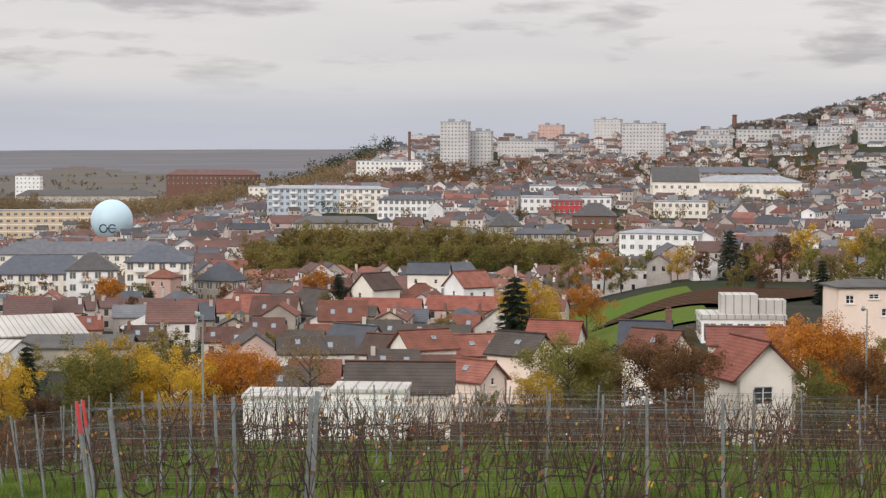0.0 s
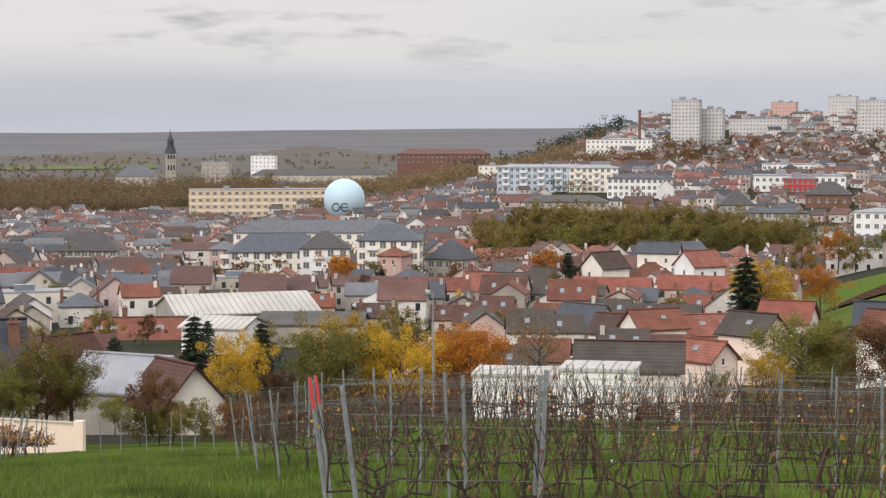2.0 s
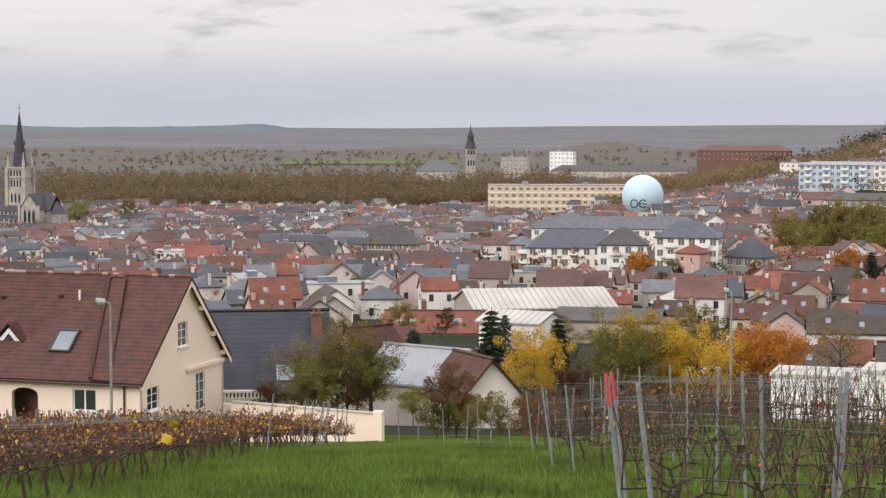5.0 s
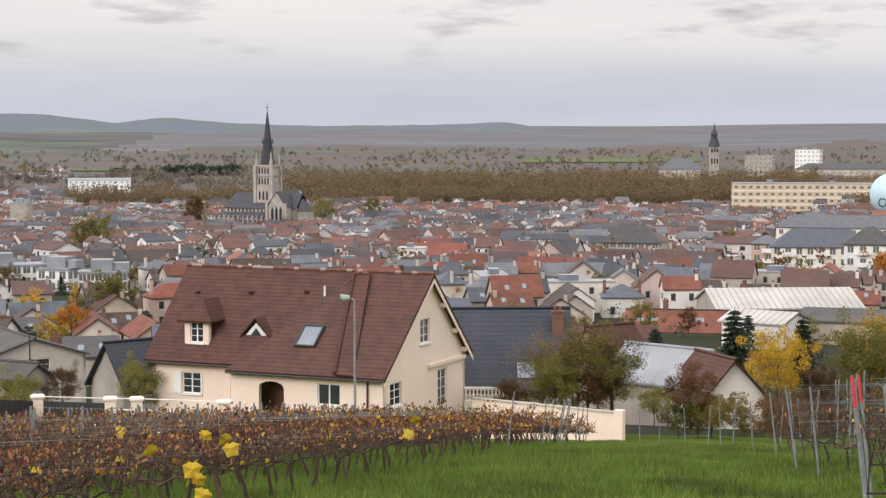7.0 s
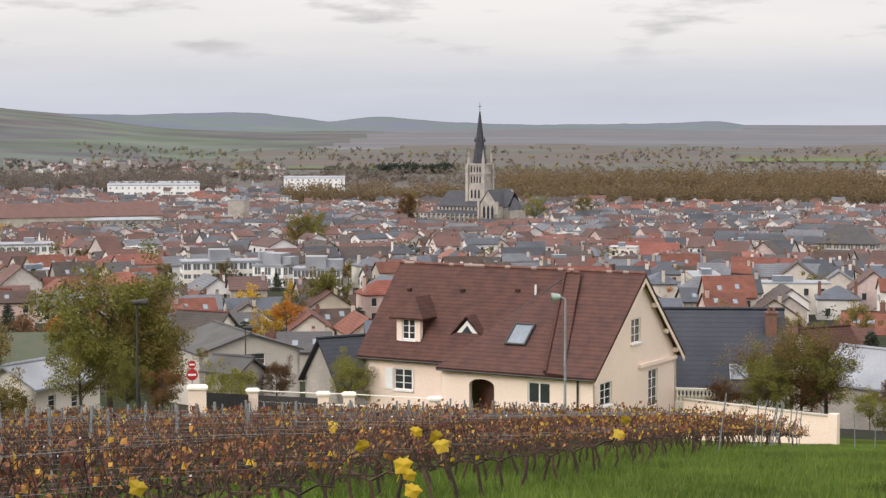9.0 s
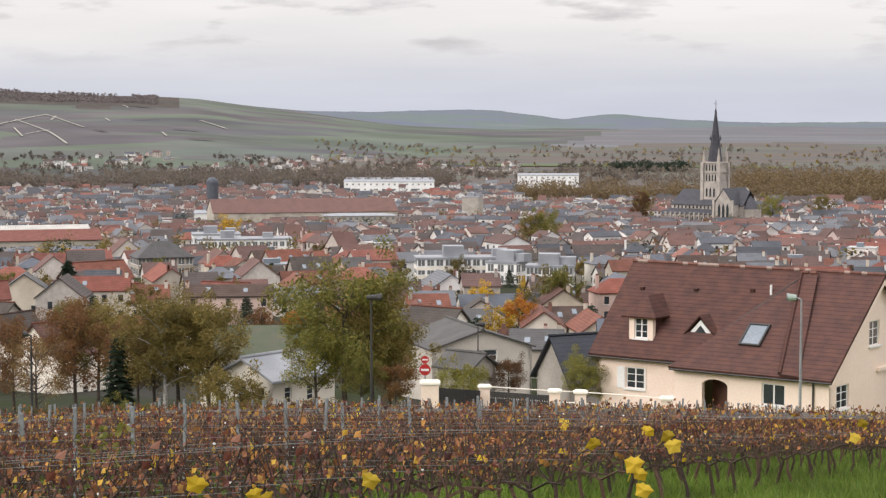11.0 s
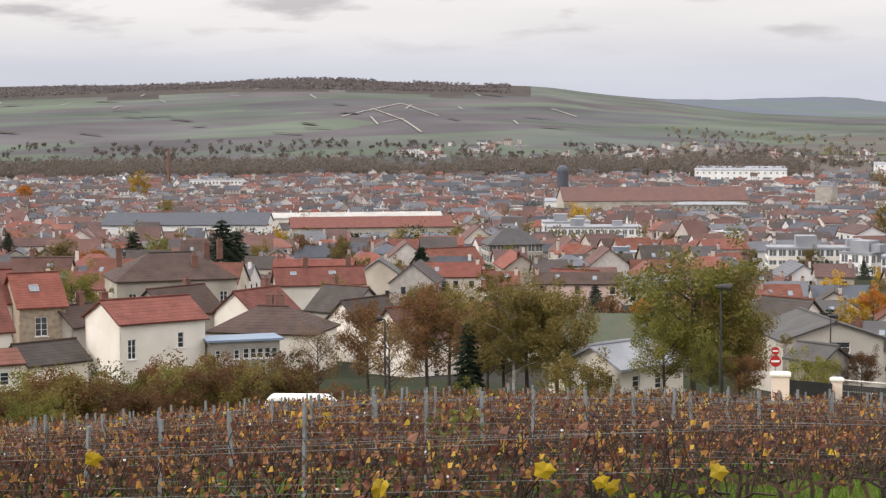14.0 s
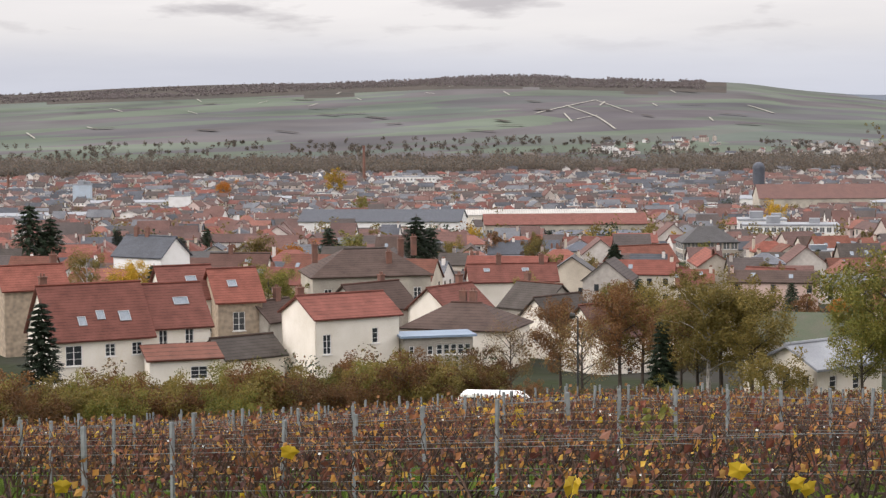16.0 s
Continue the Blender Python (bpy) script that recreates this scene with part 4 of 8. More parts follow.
    part("gutter", bm, IRON, root)
    bm = bmesh.new()
    rod(bm, (rx - 0.9, wy - 0.08, H - 0.5), (rx - 0.9, wy - 0.08, -0.5), 0.055, None, 6)
    rod(bm, (rx - 0.9, wy - 0.08, H - 0.5), (rx - 0.5, wy - 0.5, ze - 0.2), 0.055, None, 6)
    part("downpipe", bm, IRON, root)
    for sy, ey in ((0, 5.65), (0, -6.55)):
        bm = bmesh.new()
        slab(bm, [(rx + e - 0.002, sy, R - 0.22), (rx + e - 0.002, ey, ze - (0.3 if ey < 0 else 0.22)), (rx + e - 0.002, ey, ze - 0.5), (rx + e - 0.002, sy, R - 0.5)], (-0.05, 0, 0))
        part("bargeboard", bm, CREAM, root)
    bm = bmesh.new()
    box(bm, rx, rx + 0.16, 5.9 + wy, 11.1 + wy, 2.52, 2.72)
    part("ledge", bm, CREAM, root, "cream moulded ledge over the garden doors")
    for zz, yy in ((4.55, 3.3), (6.2, 1.6), (3.3, 4.7)):
        bm = bmesh.new()
        box(bm, rx, rx + 0.3, yy - 0.08, yy + 0.08, zz - 0.35, zz - 0.1)
        part("purlin_end", bm, CREAM, root)
    # windows
    window(root, (lx + 2.0, fy, 0.9), (1, 0, 0), (0, -1, 0), 1.25, 1.25, 2, 3)
    window(root, (lx + 5.2, fy, 0.8), (1, 0, 0), (0, -1, 0), 0.7, 1.3, 1, 3)
    window(root, (jx + 5.5, wy, 1.0), (1, 0, 0), (0, -1, 0), 1.4, 1.2, 2, 1)
    window(root, (rx, wy + 0.9, 0.95), (0, 1, 0), (1, 0, 0), 1.5, 1.3, 2, 3)
    window(root, (rx, wy + 7.3, 0.05), (0, 1, 0), (1, 0, 0), 1.3, 2.2, 2, 4, sill=False)
    window(root, (rx, wy + 4.9, 4.0), (0, 1, 0), (1, 0, 0), 1.3, 1.4, 2, 3)
    # shutters folded against the walls
    for o, u, n, w, h in (((lx + 1.45, fy - 0.05, 0.9), (1, 0, 0), (0, 1, 0), 0.5, 1.25), ((lx + 3.3, fy - 0.05, 0.9), (1, 0, 0), (0, 1, 0), 0.08, 1.25)):
        bm = bmesh.new()
        box(bm, o[0], o[0] + w, o[1], o[1] + 0.045, o[2], o[2] + h)
        part("shutter", bm, FRAME, root)
    bm = bmesh.new()
    box(bm, jx + 1.8, jx + 3.4, wy + 1.2, wy + 1.28, 0, 2.15)
    part("front_door", bm, BROWN_DOOR, root, "brown wooden front door in a recessed porch")
    bm = bmesh.new()
    for s in range(9):
        a0, a1 = math.pi * s / 9, math.pi * (s + 1) / 9
        c = jx + 2.6
        slab(bm, [(c - 0.8 * math.cos(a0), wy - 0.02, 1.78 + 0.36 * math.sin(a0)), (c - 0.8 * math.cos(a1), wy - 0.02, 1.78 + 0.36 * math.sin(a1)), (c - 0.8 * math.cos(a1), wy - 0.02, 2.2), (c - 0.8 * math.cos(a0), wy - 0.02, 2.2)], (0, 0.3, 0))
    part("porch_arch", bm, CREAM, root)
    # hipped dormer
    k = (R - ze) / 5.0
    dy = -4.1
    bm = bmesh.new()
    z0, z1 = ze + 0.7, ze + 2.35
    pierced(bm, (-6.1, dy, z0), (1, 0, 0), (0, 1, 0), 1.6, z1 - z0, [(0.35, 0.3, 0.9, 1.2)], base=-0.2)
    for s in (-6.1, -4.8):
        slab(bm, [(s, dy + 0.3, z0), (s, dy + 0.3, z1), (s, dy + 2.2, z1)], (0.3, 0, 0), 1)
    dm = part("dormer", bm, [CREAM, TILE_BROWN], root)
    window(dm, (-5.75, dy, z0 + 0.3), (1, 0, 0), (0, -1, 0), 0.9, 1.2, 2, 3)
    bm = bmesh.new()
    c = [(-6.45, dy - 0.3, z1 - 0.05), (-4.15, dy - 0.3, z1 - 0.05), (-4.15, dy + 2.3, z1 - 0.05), (-6.45, dy + 2.3, z1 - 0.05)]
    a, b = (-5.3, dy + 0.75, z1 + 1.1), (-5.3, dy + 3.2, z1 + 1.1)
    for poly in ([c[0], c[1], a], [c[1], (-4.15, dy + 2.3, z1 - 0.05), b, a], [c[3], c[0], a, b]):
        slab(bm, poly, (0, 0, -0.1))
    part("dormer_roof", bm, TILE_BROWN, dm)
    # triangular vent dormer
    bm = bmesh.new()
    slab(bm, [(-2.55, -3.5, ze + 1.35), (-0.85, -3.5, ze + 1.35), (-1.7, -3.5, ze + 2.25)], (0, 0.2, 0))
    vent = part("vent_dormer", bm, FRAME, root)
    bm = bmesh.new()
    slab(bm, [(-2.1, -3.52, ze + 1.48), (-1.3, -3.52, ze + 1.48), (-1.7, -3.52, ze + 1.95)], (0, 0.03, 0))
    part("pane", bm, GLASS, vent)
    bm = bmesh.new()
    slab(bm, [(-2.75, -3.65, ze + 1.3), (-1.7, -3.65, ze + 2.45), (-1.7, -1.6, ze + 2.45), (-2.75, -3.2, ze + 1.6)], (0, 0, 0.1))
    slab(bm, [(-0.65, -3.65, ze + 1.3), (-1.7, -3.65, ze + 2.45), (-1.7, -1.6, ze + 2.45), (-0.65, -3.2, ze + 1.6)], (0, 0, 0.1))
    part("dormer_roof", bm, TILE_BROWN, vent)
    # roof window on the wing
    kw = (R - 0.3 - ze + 0.1) / 6.15
    sl = math.atan(kw)
    bm = bmesh.new()
    w, h = 1.3, 1.7
    for q in ((-w / 2, w / 2, -h / 2, -h / 2 + 0.1), (-w / 2, w / 2, h / 2 - 0.1, h / 2), (-w / 2, -w / 2 + 0.1, -h / 2 + 0.1, h / 2 - 0.1), (w / 2 - 0.1, w / 2, -h / 2 + 0.1, h / 2 - 0.1)):
        box(bm, *q, 0, 0.14)
    sk = part("skylight", bm, IRON, root, m=Matrix.Translation((2.2, -4.3, ze - 0.1 + kw * 2.25 + 0.02)) @ Matrix.Rotation(sl, 4, "X"))
    bm = bmesh.new()
    box(bm, -w / 2 + 0.1, w / 2 - 0.1, -h / 2 + 0.1, h / 2 - 0.1, 0.04, 0.08)
    part("pane", bm, PALE_GLASS, sk)
    bm = bmesh.new()
    rod(bm, (1.6, -1.3, R - 1.6), (1.6, -1.3, R - 0.8), 0.07, None, 8)
    part("vent_pipe", bm, FRAME, root)
    # small dark roof vents
    for u, v in ((-6.8, 0.7), (-3.2, 0.72), (0.4, 0.75), (5.9, 0.7), (-4.6, 0.35), (0.8, 0.3), (4.0, 0.28)):
        bm = bmesh.new()
        box(bm, u - 0.12, u + 0.12, -5.0 * (1 - v) - 0.1, -5.0 * (1 - v) + 0.1, ze + (R - ze) * v, ze + (R - ze) * v + 0.16)
        part("roof_vent", bm, TILE_BROWN, roof)
    return root


RIDGE_TILE = mat("mortared_ridge_tile", (0.20, 0.10, 0.07), tints=[(0.17, 0.075, 0.055), (0.34, 0.25, 0.21), (0.14, 0.06, 0.045)], bump=0.2)
cream_house()

# ---- town ----
# ---- houses close below the vineyard ----
house("white two-storey house with a low red tiled roof", 55.51, 187, -25, 8.8, 8.2, 6.6, 1.75, WHITE_R, TILE_RED, eave=-19.30,
      front=[(0.7, 3.15, 0.85, 1.9), (5.9, 3.9, 0.65, 1.5), (1.7, 0.7, 1.4, 1.35), (7.2, 1.5, 0.45, 0.5)], chimneys=[(-3.6, 0.35)])
house("white house with a hipped tile roof beside a glazed annexe", 51.71, 196, 18, 11.0, 8.5, 5.4, 2.2, WHITE_R, TILE_OLD, "hip", eave=-21.62, right=[(2.2, 2.6, 0.9, 1.3), (5.4, 2.6, 0.9, 1.3)], chimneys=[(-0.5, 0.1), (0.6, 0.1)])
house("grey annexe with a pale blue flat roof and window band", 52.67, 186, -12, 6.8, 3.5, 4.9, 0, GREYW, ROOF_BLUE, "flat", eave=-21.51,
      front=[(0.5, 3.3, 0.5, 0.8), (2.3, 3.2, 0.55, 0.9), (3.2, 3.2, 0.6, 1.0), (3.9, 3.2, 0.6, 1.0), (4.6, 3.2, 0.6, 1.0), (5.3, 3.2, 0.6, 1.0), (6.0, 3.2, 0.6, 1.0), (3.6, 0.3, 1.0, 1.6)])
house("long cream house under a red roof with roof lights", 62.92, 186, -16, 9.6, 9.0, 2.9, 4.5, WHITE_R, TILE_RED, eave=-20.55,
      front=[(1.2, 0.3, 1.6, 1.9), (5.0, 1.0, 1.0, 1.2), (7.6, 1.0, 1.0, 1.2)], skylights=[(-1.6, -0.72, 0.8, 1.1), (0.3, -0.62, 0.8, 1.1), (2.6, -0.66, 1.1, 1.2)], chimneys=[(-4.3, 0.1)])
house("cream house under a red roof with two dark doors", 60.75, 189, -16, 6.8, 8.6, 4.3, 3.6, WHITE_R, TILE_RED, eave=-20.07,
      front=[(1.7, 2.2, 0.85, 1.75), (4.3, 2.2, 0.85, 1.75)], skylights=[(1.2, -0.45, 1.5, 1.0)])
house("low outbuilding with a rusty red lean-to roof", 60.23, 181, -10, 6.6, 3.6, 2.2, 1.0, WHITE_R, TILE_OLD, "lean", eave=-22.68, front=[(3.8, 0.4, 1.6, 1.2)])
house("low white annexe with a brown tile roof", 58.45, 187, -30, 6.4, 5.4, 2.7, 1.6, WHITE_R, TILE_OLD, eave=-23.17, right=[(2.2, 0.5, 1.0, 1.3)])
house("rubble stone house with brick-framed window and red roof", 58.73, 206, -14, 4.8, 7.5, 6.4, 3.0, RUBBLE, TILE_RED, eave=-19.59, front=[(1.6, 3.2, 1.3, 2.0)], skylights=[(-0.4, -0.5, 1.0, 1.0)])
house("rendered house with a red roof and roof light", 60.17, 208, -14, 5.6, 7.5, 6.8, 3.0, WHITE_R, TILE_RED, eave=-19.39, skylights=[(0.5, -0.45, 1.2, 0.9)], front=[(4.2, 3.0, 0.8, 1.2)])
house("large villa with a hipped tile roof and brick chimneys", 54.75, 245, -10, 15.0, 10.5, 6.2, 3.0, STONE, TILE_OLD, "hip", eave=-20.63,
      front=[(1.4, 2.9, 1.0, 1.7), (3.6, 2.9, 1.0, 1.7), (6.3, 3.9, 0.6, 0.9), (12.8, 2.9, 1.0, 1.7)], chimneys=[(-6.6, -0.2), (2.6, -0.55), (4.8, 0.1), (6.4, 0.0)])
house("white gabled house under a bright red tile roof", 52.22, 219, -52, 10.5, 8.0, 5.6, 3.2, WHITE_R, TILE_RED, eave=-22.34, chimneys=[(3.0, 0.1)], k=0.74)
house("grey rendered house with a brown tile roof", 54.58, 222, -40, 8.0, 7.0, 5.2, 2.6, GREYW, TILE_OLD, eave=-22.50, chimneys=[(2.2, 0.2)])
house("small grey house with a gable and red roof", 57.56, 205, -45, 6.5, 6.0, 5.2, 2.4, GREYW, TILE_OLD, eave=-21.75, chimneys=[(1.2, 0)], k=0.74)
house("house with a red roof and a black box dormer", 50.36, 275, -8, 20.0, 9.0, 5.6, 3.4, WHITE_R, TILE_RED, eave=-24.53, skylights=[(-6, -0.4, 1.4, 1.2), (3, -0.4, 1.6, 1.2)], chimneys=[(-3, 0), (7, 0)], k=0.62)
house("grey gabled house with a red tile roof", 49.52, 235, 40, 9.0, 9.5, 5.6, 3.6, GREYW, TILE_OLD, eave=-23.96, chimneys=[(-3, 0.1)], k=0.74)
house("white gabled house with a dark brown roof", 49.01, 205, -48, 9.0, 8.0, 6.0, 3.6, WHITE_R, TILE_OLD, eave=-22.39, left=[(3.4, 3.4, 1.0, 1.3)], front=[(2, 3.2, 0.9, 1.4), (5, 3.2, 0.9, 1.4)], k=0.74)
house("white house partly behind trees with a brown roof", 47.24, 190, -40, 11.0, 8.0, 6.0, 3.4, WHITE_R, TILE_OLD, eave=-21.60, front=[(1.5, 3.2, 0.9, 1.4), (4.0, 3.2, 0.9, 1.4), (7.0, 3.2, 0.9, 1.4), (4.0, 0.5, 0.9, 1.4)], k=0.80)
house("cream house behind a birch with a red roof", 44.82, 205, 20, 10.0, 8.0, 5.8, 3.4, WHITE_R, TILE_RED, eave=-22.98, front=[(1.5, 3.2, 0.9, 1.4), (4.5, 3.2, 0.9, 1.4), (7.5, 3.2, 0.9, 1.4)], k=0.74)
house("white gabled house with a pale red roof and skylight", 42.68, 292, 25, 10.0, 9.0, 5.6, 3.2, WHITE_R, TILE_RED, eave=-26.85, skylights=[(0.5, -0.5, 1.8, 1.5)], k=0.74)
house("white house with red roof beside smaller ones", 45.74, 285, -35, 10.0, 8.0, 6.0, 3.0, WHITE_R, TILE_RED, eave=-26.27, front=[(2, 3, 1, 1.4), (5, 3, 1, 1.4)], skylights=[(1, -0.5, 1, 1)], k=0.74)
house("rubble stone house with a red tile roof", 64.62, 218, -14, 9.5, 8.0, 6.5, 3.0, RUBBLE, TILE_RED, eave=-19.06, chimneys=[(3.8, 0.1)], k=0.74)
house("white gabled house with a dark slate roof", 61.06, 305, 40, 13.0, 9.5, 6.5, 3.8, WHITE_P, SLATE, eave=-22.77, chimneys=[(-4, 0), (-1, 0)], k=0.74)
house("house with brown tile roof among gardens", 58.45, 300, 12, 12.0, 8.0, 5.0, 3.0, WHITE_R, TILE_OLD, eave=-24.78, skylights=[(2, -0.5, 1.2, 1)], chimneys=[(-2, 0)], k=0.74)
house("house with brown roof at the field's end", 46.49, 330, -30, 14.0, 9.0, 7.0, 3.4, CREAM, TILE_OLD, eave=-26.61, left=[(2, 3.8, 1, 1.5), (5, 3.8, 1, 1.5)], front=[(2, 3.5, 1, 1.5), (5, 3.5, 1, 1.5)], k=0.74)
house("small white cottage with a shallow grey roof", 41.15, 127, -48, 6.2, 4.6, 2.7, 1.1, WHITE_R, ROOF_GREY, eave=-15.6, left=[(1.5, 0.3, 0.8, 1.8), (3.2, 1.0, 0.7, 1.0)], front=[(1.2, 0.9, 0.7, 1.1), (3.4, 0.9, 0.7, 1.1)], over=0.5)
house("long low garage with a mossy green roof", 41.71, 142, 5, 8.0, 6.0, 3.0, 1.4, WHITE_R, MOSS_ROOF, "lean", eave=-16.16, front=[(1.0, 0.4, 2.4, 1.9)])
house("low grey-cream house with a shallow felted gable roof", 35.55, 172, 72, 10.0, 9.2, 2.6, 1.5, GREYC, TAR, eave=-19.1, right=[(3.4, 1.4, 2.6, 1.0)], over=0.3)
house("grey shed with a dark felt roof", 35.5, 150, 40, 3.4, 3.0, 2.0, 0.9, GREYW, TAR, eave=-18.3)
house("navy tiled outbuilding beside the cream house", 32.27, 130, -30, 3.2, 4.6, 2.6, 2.6, GREYW, ROOF_NAVY, eave=-16.26)
house("cream gabled house with a brown roof down the slope", 36.4, 205, 35, 8.0, 7.0, 3.6, 2.8, WHITE_R, TILE_OLD, eave=-21.6, front=[(2, 1.2, 1, 1.3)], k=0.75)
# the navy-roofed house and its neighbours
house("house under a dark navy tiled roof", 20.89, 124, -4, 7.0, 9.0, 3.0, 4.4, WHITE_R, ROOF_NAVY, eave=-15.46, skylights=[(0.7, -0.82, 1.1, 1.2)], chimneys=[(2.9, -0.3)])
house("low house with a grey sheet roof", 16.19, 138, 35, 7.0, 7.0, 2.6, 2.0, GREYW, ROOF_GREY, "gable", eave=-17.15, right=[(2.2, 0.6, 0.8, 1.2)])
house("gabled house with a steep brown roof", 14.81, 133, 62, 8.5, 8.0, 2.6, 4.2, WHITE_R, TILE_OLD, eave=-17.67, right=[(3, 1, 1, 1.2)], k=0.62)
house("brown-roofed cottage behind the bare tree", 17.94, 165, -40, 8.0, 6.5, 4.8, 3.4, STONE, TILE_BROWN, eave=-18.67, left=[(3.2, 3.4, 0.8, 1.2)], k=0.60)
house("terrace with a dark tile roof and roof lights", 16.02, 262, 3, 12.6, 8.0, 5.6, 2.4, WHITE_R, TILE_OLD, eave=-27.51, skylights=[(-4.5, -0.5, 0.9, 0.8), (-2.6, -0.5, 0.9, 0.8), (3.4, -0.5, 1.3, 0.9)],
      front=[(1.0, 0.6, 1.0, 1.3), (3.6, 0.6, 1.0, 1.3), (7.6, 0.5, 1.0, 1.9), (10.4, 0.5, 1.0, 1.9)], chimneys=[(-1.2, 0)])
house("small shed with a red roof", 14.34, 190, 0, 3.2, 3.0, 2.2, 0.9, WHITE_R, TILE_RED, eave=-23.14)
# the white modern house and those round it
house("white modern flat-roofed house beyond the vines", 4.42, 120, 6, 5.9, 4.0, 3.2, 0, WHITE_P, ROOF_PALE, "flat", eave=-14.23, front=[(2.3, 0.4, 0.6, 1.5), (4.3, 0.3, 1.0, 1.9)], over=0.1)
house("white modern flat-roofed wing", 2.12, 118, 6, 4.5, 4.0, 3.6, 0, WHITE_P, ROOF_PALE, "flat", eave=-13.62, front=[(1.4, 0.9, 0.6, 1.2)], over=0.1)
house("long red roof behind the white house", 1.25, 150, 2, 8.0, 5.0, 2.6, 1.8, WHITE_R, TILE_OLD, eave=-17.50)
house("small gabled house with broad red tiles", -9.15, 150, 63, 6.5, 5.8, 3.3, 2.7, WHITE_R, TILE_RED, eave=-15.83, right=[(1.7, 0.5, 1.9, 1.6)], front=[(1.4, 1.0, 0.5, 0.9)], over=0.6, k=0.86)
house("house under a dark grey ribbed roof", -6.08, 215, 4, 7.6, 9.0, 3.4, 3.2, GREYW, ROOF_NAVY, eave=-20.57, chimneys=[(3.6, 0)], k=0.70)
house("house with a brown roof and white gable", -6.42, 185, 30, 7.0, 7.0, 3.6, 2.8, WHITE_R, TILE_OLD, eave=-18.30, skylights=[(0.5, -0.5, 0.8, 0.8)], k=0.70)
house("long house under a red ribbed roof", -9.40, 185, -3, 13.5, 7.0, 3.4, 1.9, WHITE_R, TILE_RED, eave=-17.31, front=[(3, 1, 1.4, 1.2), (8, 1, 1.4, 1.2)], k=0.70)
flats("white flat-roofed pavilion on the slope", -8.86, 235, -6, 10.0, 7.0, 3.0, WHITE_P, 1, 5, ROOF_PALE, eave=-19.38, name="pavilion", plinth=6)
house("cream villa with a low dark roof", -12.41, 205, -18, 10.5, 8.0, 5.4, 0.9, CREAM, TAR, "hip", eave=-12.99, front=[(1.2, 2.7, 1.3, 1.3), (4.8, 3.4, 1.6, 0.8), (6.8, 0.8, 0.8, 1.2)], chimneys=[(4.0, 0)], k=0.68)
# the cluster of red roofs in the dip
house("white gabled house with a black roof", 2.58, 240, 40, 9.5, 8.5, 5.0, 4.0, WHITE_R, SLATE, eave=-24.19, k=0.70)
house("white house with a dark red roof", 1.57, 225, 30, 8.0, 6.5, 5.0, 2.8, WHITE_R, TILE_OLD, eave=-23.05, front=[(2, 2.8, 0.8, 1.3), (5, 2.8, 0.8, 1.3)], k=0.70)
house("white two-storey house with a brown roof", 0.56, 220, -28, 8.5, 7.0, 5.6, 2.6, WHITE_R, TILE_OLD, eave=-21.84, front=[(1.2, 2.6, 0.8, 1.4), (4, 2.6, 0.8, 1.4), (2.4, 0.3, 1.2, 1.2)], skylights=[(1, -0.5, 0.8, 0.8)], k=0.70)
house("cream house with red roof and roof light", -0.99, 185, 38, 6.5, 6.0, 3.2, 2.3, CREAM, TILE_RED, eave=-21.10, right=[(2.5, 2.4, 0.8, 1.0)], skylights=[(-0.4, -0.5, 0.9, 0.9)], k=0.70)
house("house with two red roofs stepping down", -1.04, 225, -20, 9.0, 7.0, 4.2, 2.8, WHITE_R, TILE_RED, eave=-23.00, skylights=[(-1.5, -0.5, 0.9, 0.9), (2, -0.5, 0.9, 0.9)], k=0.70)
house("cream gabled house with a brown roof", -2.39, 205, 35, 8.0, 7.0, 4.4, 2.8, CREAM, TILE_OLD, eave=-20.74, right=[(2.8, 2.6, 0.9, 1.3)], skylights=[(0.5, -0.5, 0.9, 0.9)], k=0.70)
house("house with a tiled roof and white gable dormer", -3.40, 215, 15, 8.0, 7.0, 4.2, 2.8, WHITE_R, TILE_RED, eave=-20.37, right=[(2.8, 3.2, 0.9, 1.3)], k=0.70)
house("cream house with red roof and tall windows", 5.67, 330, 18, 8.5, 9.0, 5.6, 4.0, CREAM, TILE_RED, eave=-27.35, front=[(0.9, 2.4, 0.9, 1.7), (3.3, 2.4, 0.9, 1.7), (5.8, 2.4, 0.9, 1.7), (3.3, 0.1, 0.9, 1.6)], chimneys=[(-3, 0)], k=0.70)
house("stone house with a slate roof", 4.77, 333, 4, 5.6, 8.0, 5.8, 3.2, STONE, SLATE, eave=-27.15, front=[(0.8, 2.6, 0.9, 1.7), (3.4, 2.6, 0.9, 1.7)], skylights=[(0.5, -0.5, 0.8, 0.8)], k=0.70)
house("white gabled house with a brown roof edge", 3.76, 340, 55, 11.0, 8.5, 4.4, 3.6, WHITE_P, TILE_OLD, eave=-27.06, k=0.70)
house("pale gabled house among garden walls", 1.99, 345, -45, 9.5, 8.0, 5.0, 3.6, WHITE_R, TILE_OLD, eave=-24.58, left=[(2.5, 2.4, 0.9, 1.4)], k=0.70)
house("house with a hipped red roof", 0.64, 350, 10, 10.0, 8.0, 4.4, 3.4, WHITE_R, TILE_OLD, "hip", eave=-26.57, front=[(1.5, 1.2, 1, 1.3), (6.5, 1.2, 1, 1.3)], k=0.70)
house("white gabled house with red roof above garden", -0.79, 340, -38, 9.5, 8.5, 5.2, 3.4, WHITE_P, TILE_RED, eave=-23.73, left=[(3.6, 2.6, 1.0, 1.4)], front=[(2, 2.4, 1, 1.3), (6, 2.4, 1, 1.3)], k=0.70)
